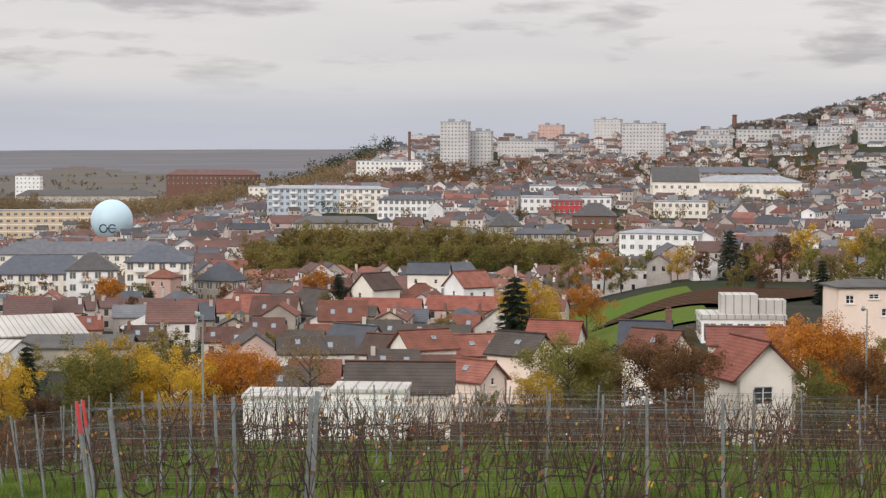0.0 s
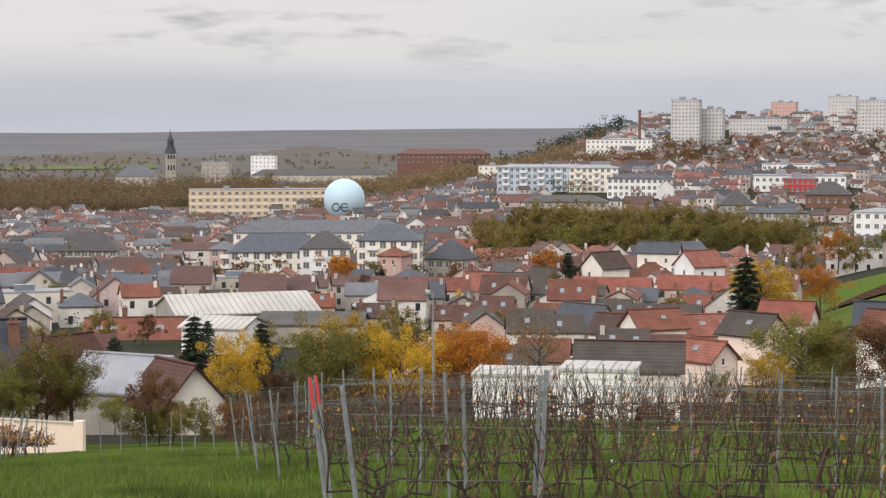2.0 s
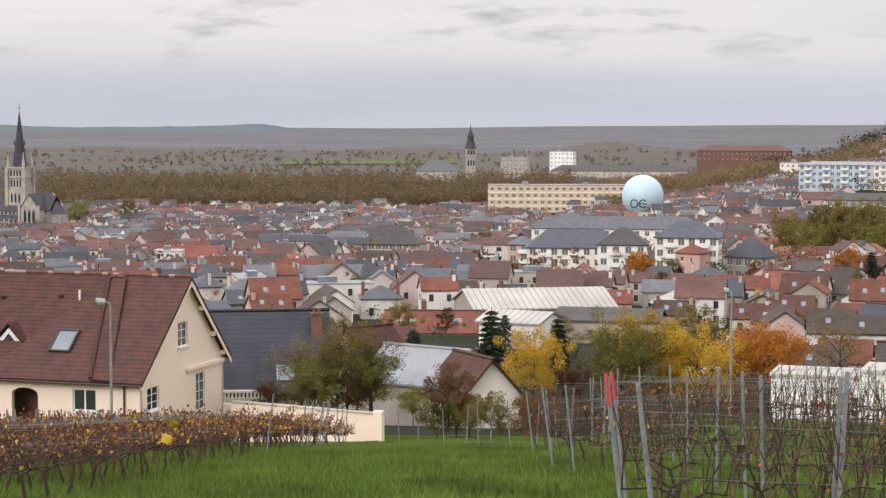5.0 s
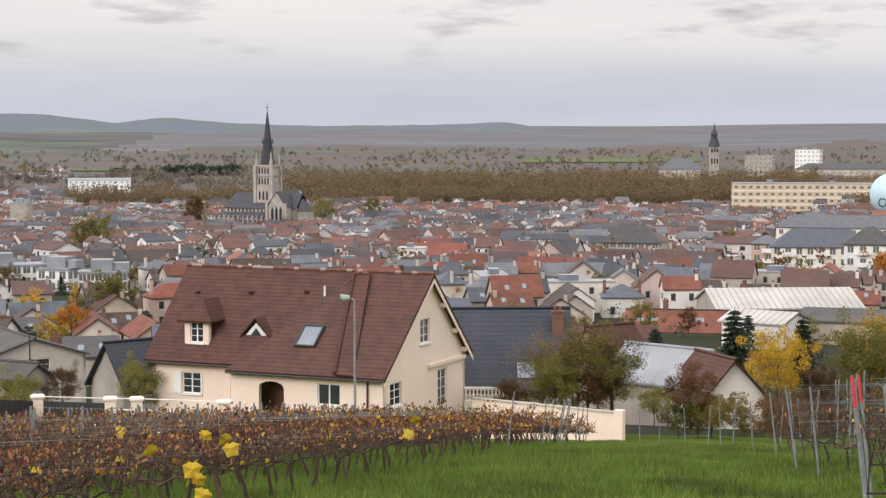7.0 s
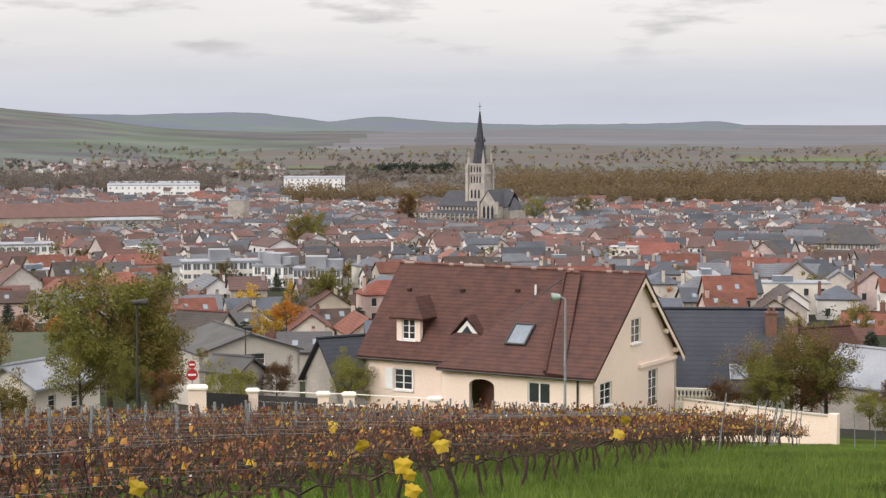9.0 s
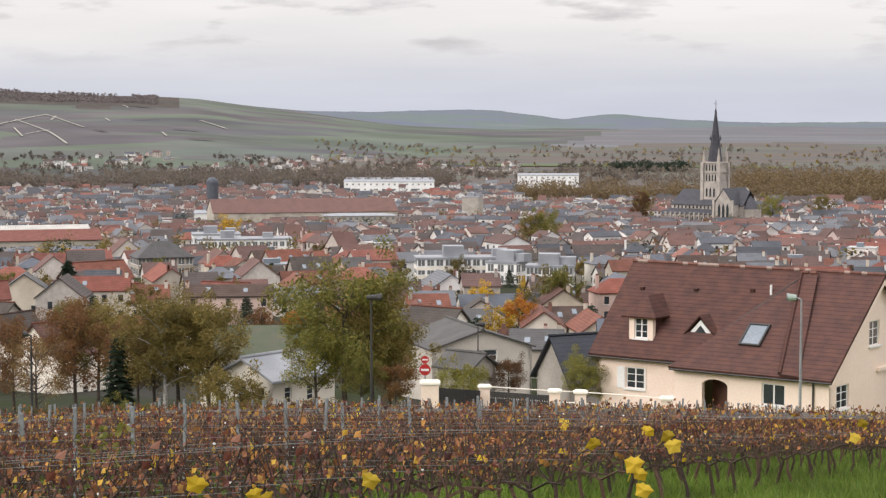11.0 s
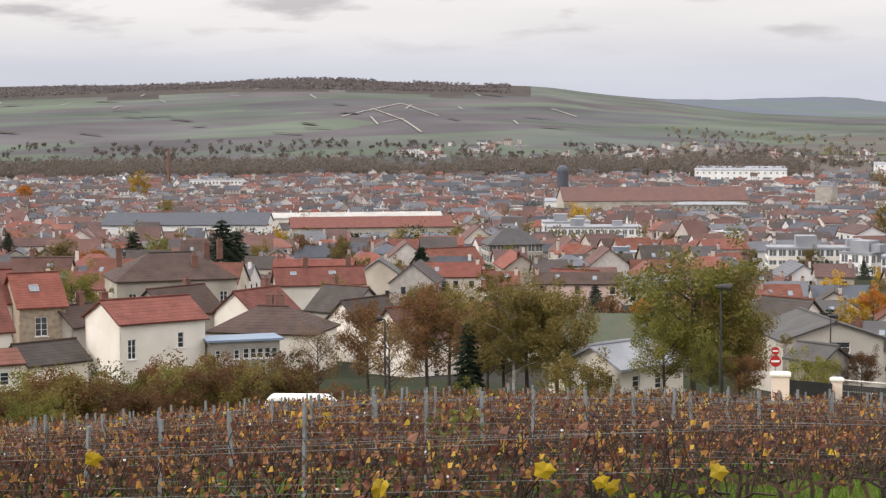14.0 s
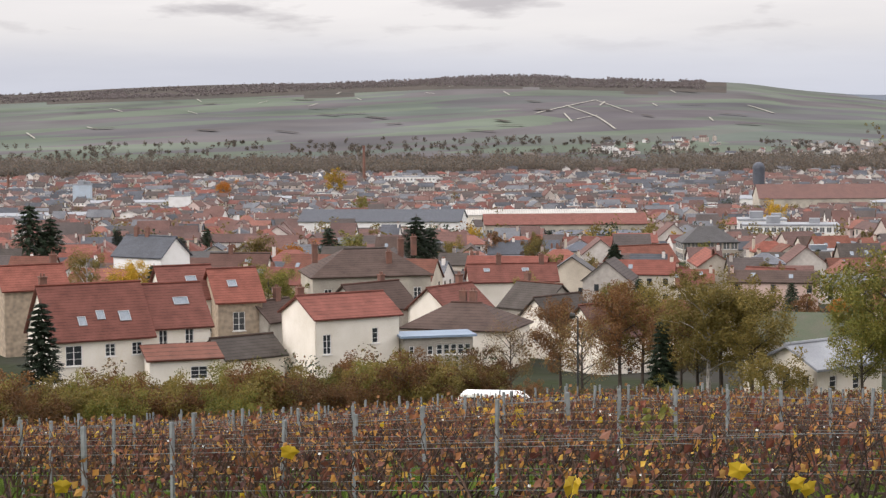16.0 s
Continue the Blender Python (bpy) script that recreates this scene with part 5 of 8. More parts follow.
house("house with slate and tile roofs", 0.39, 400, 8, 12.0, 8.0, 4.6, 2.8, WHITE_R, SLATE, eave=-25.61, front=[(2, 1.6, 1, 1.3), (8, 1.6, 1, 1.3)], k=0.70)
house("pink house with a brown roof", 8.28, 430, 25, 8.5, 8.0, 6.0, 2.4, PINKW, TILE_OLD, "hip", eave=-28.53, front=[(1.8, 3.2, 0.9, 1.4), (5, 3.2, 0.9, 1.4)], k=0.70)
# sheds with pale roofs
flats("long shed under a pale corrugated roof", 13.01, 300, -14, 22.0, 16.0, 3.4, GREYW, 1, 0, ROOF_PALE, 2.6, eave=-27.76, name="shed", category="shed", kind="gable")
flats("white shed with a shallow pale roof", 13.35, 250, 25, 8.5, 8.0, 3.4, WHITE_P, 1, 0, ROOF_PALE, 1.4, eave=-25.06, name="shed", category="shed", kind="gable")
flats("workshop with a low grey roof", 10.68, 270, 8, 14.0, 9.0, 3.0, STONE, 1, 0, TAR, 1.6, eave=-26.81, name="shed", category="shed", kind="gable")
house("pale gabled barn with a shallow roof", 8.70, 300, 80, 12.0, 10.0, 3.4, 2.2, CREAM, ROOF_PALE, eave=-27.54, k=0.70)
house("cream block with a flat roof", 7.18, 310, 5, 5.6, 6.0, 5.0, 0, CREAM, ROOF_GREY, "flat", eave=-25.19, k=0.70)

# ---- landmarks of the town ----
def church(bearing, d, base):
    x, y, _ = spot(bearing, d)
    hold(bearing, d, 34)
    for s2 in (0.95, 0.91, 0.87, 0.83):
        LOW.append((x * s2, y * s2, 36))
    root = empty("church", pose(x, y, base, 0, 0, bearing - 28), "grey stone church with a tall dark slate spire", "church")

    def lancets(owner, x0, x1, yy, z0, h, count, w):
        for k in range(count):
            c = x0 + (k + 0.5) * (x1 - x0) / count
            bm2 = bmesh.new()
            slab(bm2, [(c - w / 2, yy, z0), (c + w / 2, yy, z0), (c + w / 2, yy, z0 + h * 0.75), (c, yy, z0 + h), (c - w / 2, yy, z0 + h * 0.75)], (0, -0.12, 0))
            part("window", bm2, GLASS, owner)

    # tower in two stages with corner pinnacles
    bm = bmesh.new()
    box(bm, -5.6, 5.6, -5.6, 5.6, -12, 21)
    box(bm, -5.0, 5.0, -5.0, 5.0, 21, 33)
    for zz in (12, 21, 27.5, 33):
        box(bm, -6.0 + zz * 0.012, 6.0 - zz * 0.012, -6.0 + zz * 0.012, 6.0 - zz * 0.012, zz - 0.4, zz + 0.4)
    for sx in (-1, 1):
        for sy in (-1, 1):
            box(bm, sx * 5.4 - 0.9, sx * 5.4 + 0.9, sy * 5.4 - 0.9, sy * 5.4 + 0.9, -12, 33)
            rod(bm, (sx * 4.8, sy * 4.8, 33), (sx * 4.8, sy * 4.8, 35), 1.0, 1.0, 8)
            rod(bm, (sx * 4.8, sy * 4.8, 35), (sx * 4.8, sy * 4.8, 42), 1.0, 0.05, 8)
    tower = part("tower", bm, CHURCH_STONE, root)
    lancets(tower, -3.6, 3.6, -5.62, 13.2, 5.5, 3, 1.1)
    lancets(tower, -3.8, 3.8, -5.02, 22.2, 4.2, 4, 0.9)
    lancets(tower, -3.8, 3.8, -5.02, 28.3, 3.8, 4, 0.9)
    bm = bmesh.new()
    rod(bm, (0, 0, 33.2), (0, 0, 40), 4.5, 3.4, 8)
    rod(bm, (0, 0, 40), (0, 0, 64), 3.4, 0.35, 8)
    for k in range(8):
        a = k * math.tau / 8
        rod(bm, (math.cos(a) * 3.2, math.sin(a) * 3.2, 46), (math.cos(a) * 3.0, math.sin(a) * 3.0, 49), 0.4, 0.05, 4)
    spire = part("spire", bm, SPIRE_SLATE, root)
    bm = bmesh.new()
    rod(bm, (0, 0, 63.8), (0, 0, 69.5), 0.22, 0.12, 6)
    box(bm, -1.0, 1.0, -0.12, 0.12, 66.8, 67.1)
    part("cross", bm, IRON, spire)
    # nave to the side with its aisles and the tall transept gable
    for nx0, nx1, hy, hz, rz in ((-24, 23, 8.5, 8.5, 17.2),):
        bm = bmesh.new()
        box(bm, nx0, nx1, -hy, hy, -12, hz)
        part("nave", bm, CHURCH_STONE, root)
        bm = bmesh.new()
        slab(bm, [(nx0 - 0.4, -hy - 0.6, hz), (nx1, -hy - 0.6, hz), (nx1, 0, rz), (nx0 + 3, 0, rz)], (0, 0, -0.3))
        slab(bm, [(nx1, hy + 0.6, hz), (nx0 - 0.4, hy + 0.6, hz), (nx0 + 3, 0.004, rz), (nx1, 0.004, rz)], (0, 0, -0.3))
        slab(bm, [(nx0 - 0.4, hy + 0.6, hz), (nx0 - 0.4, -hy - 0.6, hz), (nx0 + 3, 0, rz)], (0, 0, -0.3))
        part("nave_roof", bm, SPIRE_SLATE, root)
    bm = bmesh.new()
    box(bm, -26, 7.6, -13, -8.55, -12, 3)
    slab(bm, [(-26, -13.3, 3), (7.6, -13.3, 3), (7.6, -8.6, 5.8), (-26, -8.6, 5.8)], (0, 0, 0.3), 1)
    for k in range(11):
        box(bm, -25 + k * 3.1, -24.3 + k * 3.1, -14.2, -13, -12, 4.2)
    aisle = part("aisle", bm, [CHURCH_STONE, SPIRE_SLATE], root)
    lancets(aisle, -24, 6.4, -13.02, -2, 4.2, 10, 1.3)
    lancets(aisle, -23, 6.5, -8.55, 6.3, 1.8, 12, 1.0)
    bm = bmesh.new()
    slab(bm, [(8, -16, -12), (20, -16, -12), (20, -16, 9.5), (14, -16, 18), (8, -16, 9.5)], (0, 30, 0))
    for k in (7.4, 19.4):
        box(bm, k, k + 1.2, -17, -15.8, -12, 12)
    tr = part("transept", bm, CHURCH_STONE, root)
    lancets(tr, 10, 18, -16.02, 1.5, 8.5, 3, 1.6)
    bm = bmesh.new()
    slab(bm, [(7.5, -16.3, 9.3), (14, -16.3, 18.4), (14, 11.3, 18.4), (7.5, 11.3, 9.3)], (0, 0, 0.3))
    slab(bm, [(20.5, -16.3, 9.3), (14, -16.3, 18.4), (14, 11.3, 18.4), (20.5, 11.3, 9.3)], (0, 0, 0.3))
    part("transept_roof", bm, SPIRE_SLATE, root)
    bm = bmesh.new()
    rod(bm, (24, -2, -12), (24, -2, 7), 6.5, 6.5, 8)
    ap = part("apse", bm, CHURCH_STONE, root)
    bm = bmesh.new()
    rod(bm, (24, -2, 7), (24, -2, 14), 6.9, 0.4, 8)
    part("apse_roof", bm, SPIRE_SLATE, ap)


church(28.14, 1130, -61.57)


def balloon(bearing, d, zc):
    """A tethered gas balloon, hanging just over the roofs, with its net skirt and gondola."""
    x, y, g = spot(bearing, d)
    root = empty("tethered_balloon", pose(x, y, zc, 0, 0, bearing), "pale blue tethered gas balloon with dark lettering", "balloon")
    bm = bmesh.new()
    bmesh.ops.create_uvsphere(bm, u_segments=48, v_segments=28, radius=11.0)
    for f in bm.faces:
        f.smooth = True
    part("envelope", bm, BALLOON, root)
    bm = bmesh.new()
    for k in range(16):
        a = k * math.tau / 16
        rod(bm, (math.cos(a) * 7.6, math.sin(a) * 7.6, -7.9), (math.cos(a) * 2.0, math.sin(a) * 2.0, -19), 0.05, None, 3)
    part("net", bm, IRON, root)
    bm = bmesh.new()
    for k in range(20):
        a0, a1 = k * math.tau / 20, (k + 1) * math.tau / 20
        slab(bm, [(math.cos(a0) * 2.6, math.sin(a0) * 2.6, -20.2), (math.cos(a1) * 2.6, math.sin(a1) * 2.6, -20.2), (math.cos(a1) * 2.6, math.sin(a1) * 2.6, -19), (math.cos(a0) * 2.6, math.sin(a0) * 2.6, -19)], (0, 0, -0.05))
    rod(bm, (0, 0, -20.25), (0, 0, -20.1), 2.6, None, 20)
    rod(bm, (0, 0, -20), (0, 0, g - zc), 0.06, None, 5)
    part("gondola", bm, GALV, root)
    # the dark mark on the skin: two joined rounded loops
    for cx, closed in ((-4.4, 0), (0.2, 1)):
        bm = bmesh.new()
        span = math.tau * (0.97 if closed == 0 else 0.8)
        for k in range(22):
            a0, a1 = 0.6 + span * k / 22, 0.6 + span * (k + 1) / 22

            def on(a, r):
                px, pz = cx + r * math.cos(a), -3.9 + r * math.sin(a) * 1.1
                return Vector((px, -math.sqrt(max(0.1, 11.06 ** 2 - px * px - pz * pz)), pz))
            slab(bm, [on(a0, 1.55), on(a1, 1.55), on(a1, 2.2), on(a0, 2.2)], (0, -0.04, 0))
        if closed:
            slab(bm, [(-2.2, -10.1, -4.1), (2.2, -10.1, -4.1), (2.2, -10.1, -3.6), (-2.2, -10.1, -3.6)], (0, -0.35, 0))
        part("mark", bm, BALLOON_INK, root)


balloon(9.78, 1025, -40.46)

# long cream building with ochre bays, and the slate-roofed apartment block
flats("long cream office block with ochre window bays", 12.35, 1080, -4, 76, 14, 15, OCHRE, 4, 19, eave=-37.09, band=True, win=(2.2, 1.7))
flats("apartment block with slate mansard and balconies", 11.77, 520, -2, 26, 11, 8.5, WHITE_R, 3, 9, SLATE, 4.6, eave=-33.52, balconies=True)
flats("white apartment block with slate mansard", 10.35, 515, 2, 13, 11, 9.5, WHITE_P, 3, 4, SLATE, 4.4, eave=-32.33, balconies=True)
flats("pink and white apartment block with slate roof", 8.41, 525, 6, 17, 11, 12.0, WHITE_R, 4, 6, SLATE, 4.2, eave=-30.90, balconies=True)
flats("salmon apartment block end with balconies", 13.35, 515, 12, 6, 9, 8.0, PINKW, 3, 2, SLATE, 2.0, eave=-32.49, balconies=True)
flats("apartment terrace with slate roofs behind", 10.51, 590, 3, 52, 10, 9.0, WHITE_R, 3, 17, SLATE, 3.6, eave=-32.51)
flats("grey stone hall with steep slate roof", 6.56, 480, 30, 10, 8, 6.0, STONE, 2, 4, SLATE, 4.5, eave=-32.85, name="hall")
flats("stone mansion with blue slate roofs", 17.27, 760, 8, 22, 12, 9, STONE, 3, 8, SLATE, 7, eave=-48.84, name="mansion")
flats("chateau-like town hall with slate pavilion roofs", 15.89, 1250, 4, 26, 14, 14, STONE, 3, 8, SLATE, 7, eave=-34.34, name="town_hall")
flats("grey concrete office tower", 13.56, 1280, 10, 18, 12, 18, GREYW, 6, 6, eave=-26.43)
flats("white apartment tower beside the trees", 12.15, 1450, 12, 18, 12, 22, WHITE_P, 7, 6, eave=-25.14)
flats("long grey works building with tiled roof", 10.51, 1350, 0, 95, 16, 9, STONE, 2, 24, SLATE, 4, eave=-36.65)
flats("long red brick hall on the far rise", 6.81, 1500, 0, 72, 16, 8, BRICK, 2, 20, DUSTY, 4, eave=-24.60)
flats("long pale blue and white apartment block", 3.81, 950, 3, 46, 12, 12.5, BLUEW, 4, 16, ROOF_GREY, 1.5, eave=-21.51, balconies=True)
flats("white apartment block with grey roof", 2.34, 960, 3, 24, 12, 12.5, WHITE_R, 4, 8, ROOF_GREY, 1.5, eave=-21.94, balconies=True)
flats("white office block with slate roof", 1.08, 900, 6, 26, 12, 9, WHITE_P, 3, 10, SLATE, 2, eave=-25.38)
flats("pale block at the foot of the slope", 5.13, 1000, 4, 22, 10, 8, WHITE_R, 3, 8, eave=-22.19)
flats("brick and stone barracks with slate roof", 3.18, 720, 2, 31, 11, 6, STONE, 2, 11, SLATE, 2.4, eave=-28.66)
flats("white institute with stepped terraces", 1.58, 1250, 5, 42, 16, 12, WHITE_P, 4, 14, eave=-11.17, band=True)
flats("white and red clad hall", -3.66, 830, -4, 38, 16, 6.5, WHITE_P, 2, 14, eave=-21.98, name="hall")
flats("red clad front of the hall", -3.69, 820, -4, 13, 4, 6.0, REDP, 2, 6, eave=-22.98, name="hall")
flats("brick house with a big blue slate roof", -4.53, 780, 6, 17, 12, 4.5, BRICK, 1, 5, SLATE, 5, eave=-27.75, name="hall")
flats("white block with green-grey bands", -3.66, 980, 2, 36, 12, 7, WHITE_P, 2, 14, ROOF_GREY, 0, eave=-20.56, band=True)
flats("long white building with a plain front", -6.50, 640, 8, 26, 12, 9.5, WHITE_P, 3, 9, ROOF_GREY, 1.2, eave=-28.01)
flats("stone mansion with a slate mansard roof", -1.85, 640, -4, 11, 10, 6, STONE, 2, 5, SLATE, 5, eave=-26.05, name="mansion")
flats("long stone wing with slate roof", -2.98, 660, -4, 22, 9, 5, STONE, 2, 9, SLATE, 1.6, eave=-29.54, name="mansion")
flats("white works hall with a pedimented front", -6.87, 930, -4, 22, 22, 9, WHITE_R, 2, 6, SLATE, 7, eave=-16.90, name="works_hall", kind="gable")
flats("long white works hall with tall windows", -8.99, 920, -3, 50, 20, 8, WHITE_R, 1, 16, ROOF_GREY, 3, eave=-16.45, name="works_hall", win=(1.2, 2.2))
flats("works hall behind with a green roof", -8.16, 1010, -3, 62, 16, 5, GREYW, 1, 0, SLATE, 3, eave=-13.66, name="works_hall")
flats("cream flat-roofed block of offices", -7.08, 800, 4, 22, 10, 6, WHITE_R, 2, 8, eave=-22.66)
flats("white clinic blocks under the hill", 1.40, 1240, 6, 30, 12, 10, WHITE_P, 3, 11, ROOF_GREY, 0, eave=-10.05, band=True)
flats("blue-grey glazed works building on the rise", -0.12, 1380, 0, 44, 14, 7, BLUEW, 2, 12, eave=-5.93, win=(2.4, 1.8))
# tower blocks on the hill
for lab, t, x0, x1, ytop, dd, hh, fl, w in (
        ("white stepped tower block on the hill", 0, 727, 780, 240, 1560, 26, 8, CONCRETE), ("tall white concrete tower block on the hill", 0, 780, 832, 217, 1580, 38, 13, CONCRETE),
        ("white concrete tower block on the hill", 0, 832, 872, 233, 1600, 30, 10, CONCRETE), ("brown and white tower block", 0, 953, 998, 221, 1640, 30, 10, PINKW),
        ("low brick apartment block", 0, 935, 953, 236, 1640, 22, 7, PINKW), ("low brick apartment block", 0, 998, 1040, 237, 1640, 22, 7, PINKW),
        ("long white slab block of flats", 0, 1050, 1100, 211, 1620, 32, 11, CONCRETE), ("long white slab block of flats", 0, 1100, 1176, 218, 1620, 30, 10, CONCRETE),
        ("low white apartment row", 0, 880, 985, 250, 1480, 12, 4, CONCRETE)):
    xc = (x0 + x1) / 2
    flats(lab, (784 - xc) / 59.34, dd, 10, (x1 - x0) / 3400 * dd * 0.95, 13, hh, w, fl, max(3, int((x1 - x0) / 6)), dz=0, eave=1.65 + (-0.0558 + (441 - ytop) / 3400) * dd, name="tower_block", plinth=40, win=(1.0, 1.1))
# terraced white flats on the vineyard hill
for lab, x0, x1, ytop, dd in (("white terraced flats on the hillside", 1225, 1290, 228, 1420), ("white terraced flats on the hillside", 1300, 1380, 218, 1430), ("white terraced flats on the hillside", 1395, 1440, 219, 1430),
                              ("white hillside apartment block", 1435, 1490, 223, 1400), ("white hillside apartment block", 1508, 1568, 214, 1390)):
    xc = (x0 + x1) / 2
    for k in range(2):
        flats(lab, (784 - xc) / 59.34, dd - 14 * k, -8, (x1 - x0) / 3400 * dd * (1 - 0.2 * (1 - k)), 12, 9, CONCRETE, 3, max(3, int((x1 - x0) / 7)), eave=1.65 + (-0.0558 + (441 - ytop - 10 * k) / 3400) * dd, plinth=30)


def chimney_stack(bearing, d, top, r, label):
    x, y, z = spot(bearing, d)
    bm = bmesh.new()
    rod(bm, (0, 0, -3), (0, 0, top - z), r, r * 0.7, 12)
    rod(bm, (0, 0, top - z - 1.2), (0, 0, top - z - 0.4), r * 0.9, r * 0.9, 12)
    tagged(mesh_object("factory_chimney", bm, BRICK, m=pose(x, y, z)), label, "chimney")


chimney_stack(1.00, 1350, 8.75, 1.3, "tall slim dark brick factory chimney")
chimney_stack(54.74, 1500, -35.93, 1.3, "slim brick factory chimney before the woods")
chimney_stack(65.15, 1450, -53.56, 1.2, "slim brick factory chimney near the works")
chimney_stack(-8.61, 1700, 26.61, 2.6, "pale water tower on the hill")


def clock_tower(bearing, d, base):
    x, y, _ = spot(bearing, d)
    root = empty("clock_tower", pose(x, y, base, 0, 0, bearing + 8) @ Matrix.Scale(1.25, 4), "brick and stone tower with a dark domed lantern", "tower")
    bm = bmesh.new()
    box(bm, -3.4, 3.4, -3.4, 3.4, -15, 16)
    box(bm, -3.9, 3.9, -3.9, 3.9, 10, 11)
    box(bm, -3.9, 3.9, -3.9, 3.9, 15.2, 16)
    for s in (-2.1, 0, 2.1):
        box(bm, s - 0.7, s + 0.7, -3.46, -3.3, 11.8, 14.6, 1)
        box(bm, s - 0.6, s + 0.6, -3.46, -3.3, 3, 7, 1)
    part("shaft", bm, [GREYW, GLASS], root)
    bm = bmesh.new()
    rod(bm, (0, 0, 16), (0, 0, 22), 4.9, 3.0, 8)
    rod(bm, (0, 0, 22), (0, 0, 26), 2.5, 2.5, 8)
    rod(bm, (0, 0, 26), (0, 0, 30), 2.9, 1.0, 8)
    rod(bm, (0, 0, 30), (0, 0, 35), 0.8, 0.1, 6)
    part("lantern_roof", bm, SPIRE_SLATE, root)


clock_tower(14.90, 1900, -51.0)

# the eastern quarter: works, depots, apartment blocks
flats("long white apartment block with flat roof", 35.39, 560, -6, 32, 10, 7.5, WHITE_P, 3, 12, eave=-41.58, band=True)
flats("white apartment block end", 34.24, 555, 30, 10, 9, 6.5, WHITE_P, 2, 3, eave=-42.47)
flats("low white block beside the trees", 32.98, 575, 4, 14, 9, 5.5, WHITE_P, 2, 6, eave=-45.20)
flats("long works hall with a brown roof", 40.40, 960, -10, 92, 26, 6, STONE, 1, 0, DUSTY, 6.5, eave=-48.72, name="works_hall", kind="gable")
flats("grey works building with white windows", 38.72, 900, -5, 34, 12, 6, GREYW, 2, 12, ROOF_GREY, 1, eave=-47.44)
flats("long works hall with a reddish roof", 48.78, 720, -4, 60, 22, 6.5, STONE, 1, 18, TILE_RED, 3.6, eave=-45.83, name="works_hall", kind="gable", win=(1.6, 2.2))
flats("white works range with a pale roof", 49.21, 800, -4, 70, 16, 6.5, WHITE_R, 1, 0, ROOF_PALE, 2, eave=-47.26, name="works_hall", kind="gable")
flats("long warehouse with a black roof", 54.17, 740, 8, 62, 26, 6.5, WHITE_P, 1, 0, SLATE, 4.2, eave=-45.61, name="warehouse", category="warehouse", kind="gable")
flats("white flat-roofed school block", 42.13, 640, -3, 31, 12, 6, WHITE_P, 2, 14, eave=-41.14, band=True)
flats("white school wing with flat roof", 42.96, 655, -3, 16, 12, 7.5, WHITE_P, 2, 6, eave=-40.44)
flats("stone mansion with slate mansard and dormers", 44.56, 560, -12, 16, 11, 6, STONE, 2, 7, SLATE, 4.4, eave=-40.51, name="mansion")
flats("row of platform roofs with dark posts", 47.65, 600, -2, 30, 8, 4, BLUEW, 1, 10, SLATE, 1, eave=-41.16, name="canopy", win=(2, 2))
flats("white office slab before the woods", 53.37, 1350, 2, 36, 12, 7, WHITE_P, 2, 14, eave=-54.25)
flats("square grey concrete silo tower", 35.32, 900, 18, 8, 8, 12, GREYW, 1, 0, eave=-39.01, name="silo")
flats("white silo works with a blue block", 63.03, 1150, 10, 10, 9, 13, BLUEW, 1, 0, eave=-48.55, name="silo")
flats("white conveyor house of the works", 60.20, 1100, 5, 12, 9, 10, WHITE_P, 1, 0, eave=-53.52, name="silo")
for lab, t, x, ytop, dd, L, hh in (("long white depot with a grey roof", 14.5, 1110, 355, 900, 30, 4), ("white terrace row with grey roofs", 11, 690, 318, 1380, 62, 7), ("white flat block row with grey roof", 11, 970, 310, 1400, 44, 9), ("long white terrace with grey roof", 14.5, 1395, 300, 1330, 62, 7),
                                   ("white depot on the plain", 16, 230, 352, 1150, 60, 5), ("pale depot row with grey roofs", 16, 90, 372, 1000, 60, 5), ("pale sheds with grey roofs", 16, 460, 348, 1250, 40, 4), ("long depot with a red tiled roof", 14.5, 640, 345, 1150, 70, 4)):
    yaw, hor = {14.5: (48.1, 4.49), 11: (36.2, 4.13), 16: (52.37, 4.53)}[t]
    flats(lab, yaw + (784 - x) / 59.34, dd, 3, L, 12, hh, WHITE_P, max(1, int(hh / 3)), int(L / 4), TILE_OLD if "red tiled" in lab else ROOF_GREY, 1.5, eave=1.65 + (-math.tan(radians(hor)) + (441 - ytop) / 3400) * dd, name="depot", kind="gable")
# pale dome of the far observatory-like hall
xd, yd, zd = spot(43.05, 1300)
bm = bmesh.new()
bmesh.ops.create_uvsphere(bm, u_segments=20, v_segments=12, radius=4.2)
rod(bm, (0, 0, -12), (0, 0, 0), 4.0, 4.0, 16)
tagged(mesh_object("dome", bm, SLATE, m=pose(xd, yd, -47.43)), "grey-blue dome on a round drum", "dome")



TOWN_SCALE = 0.76


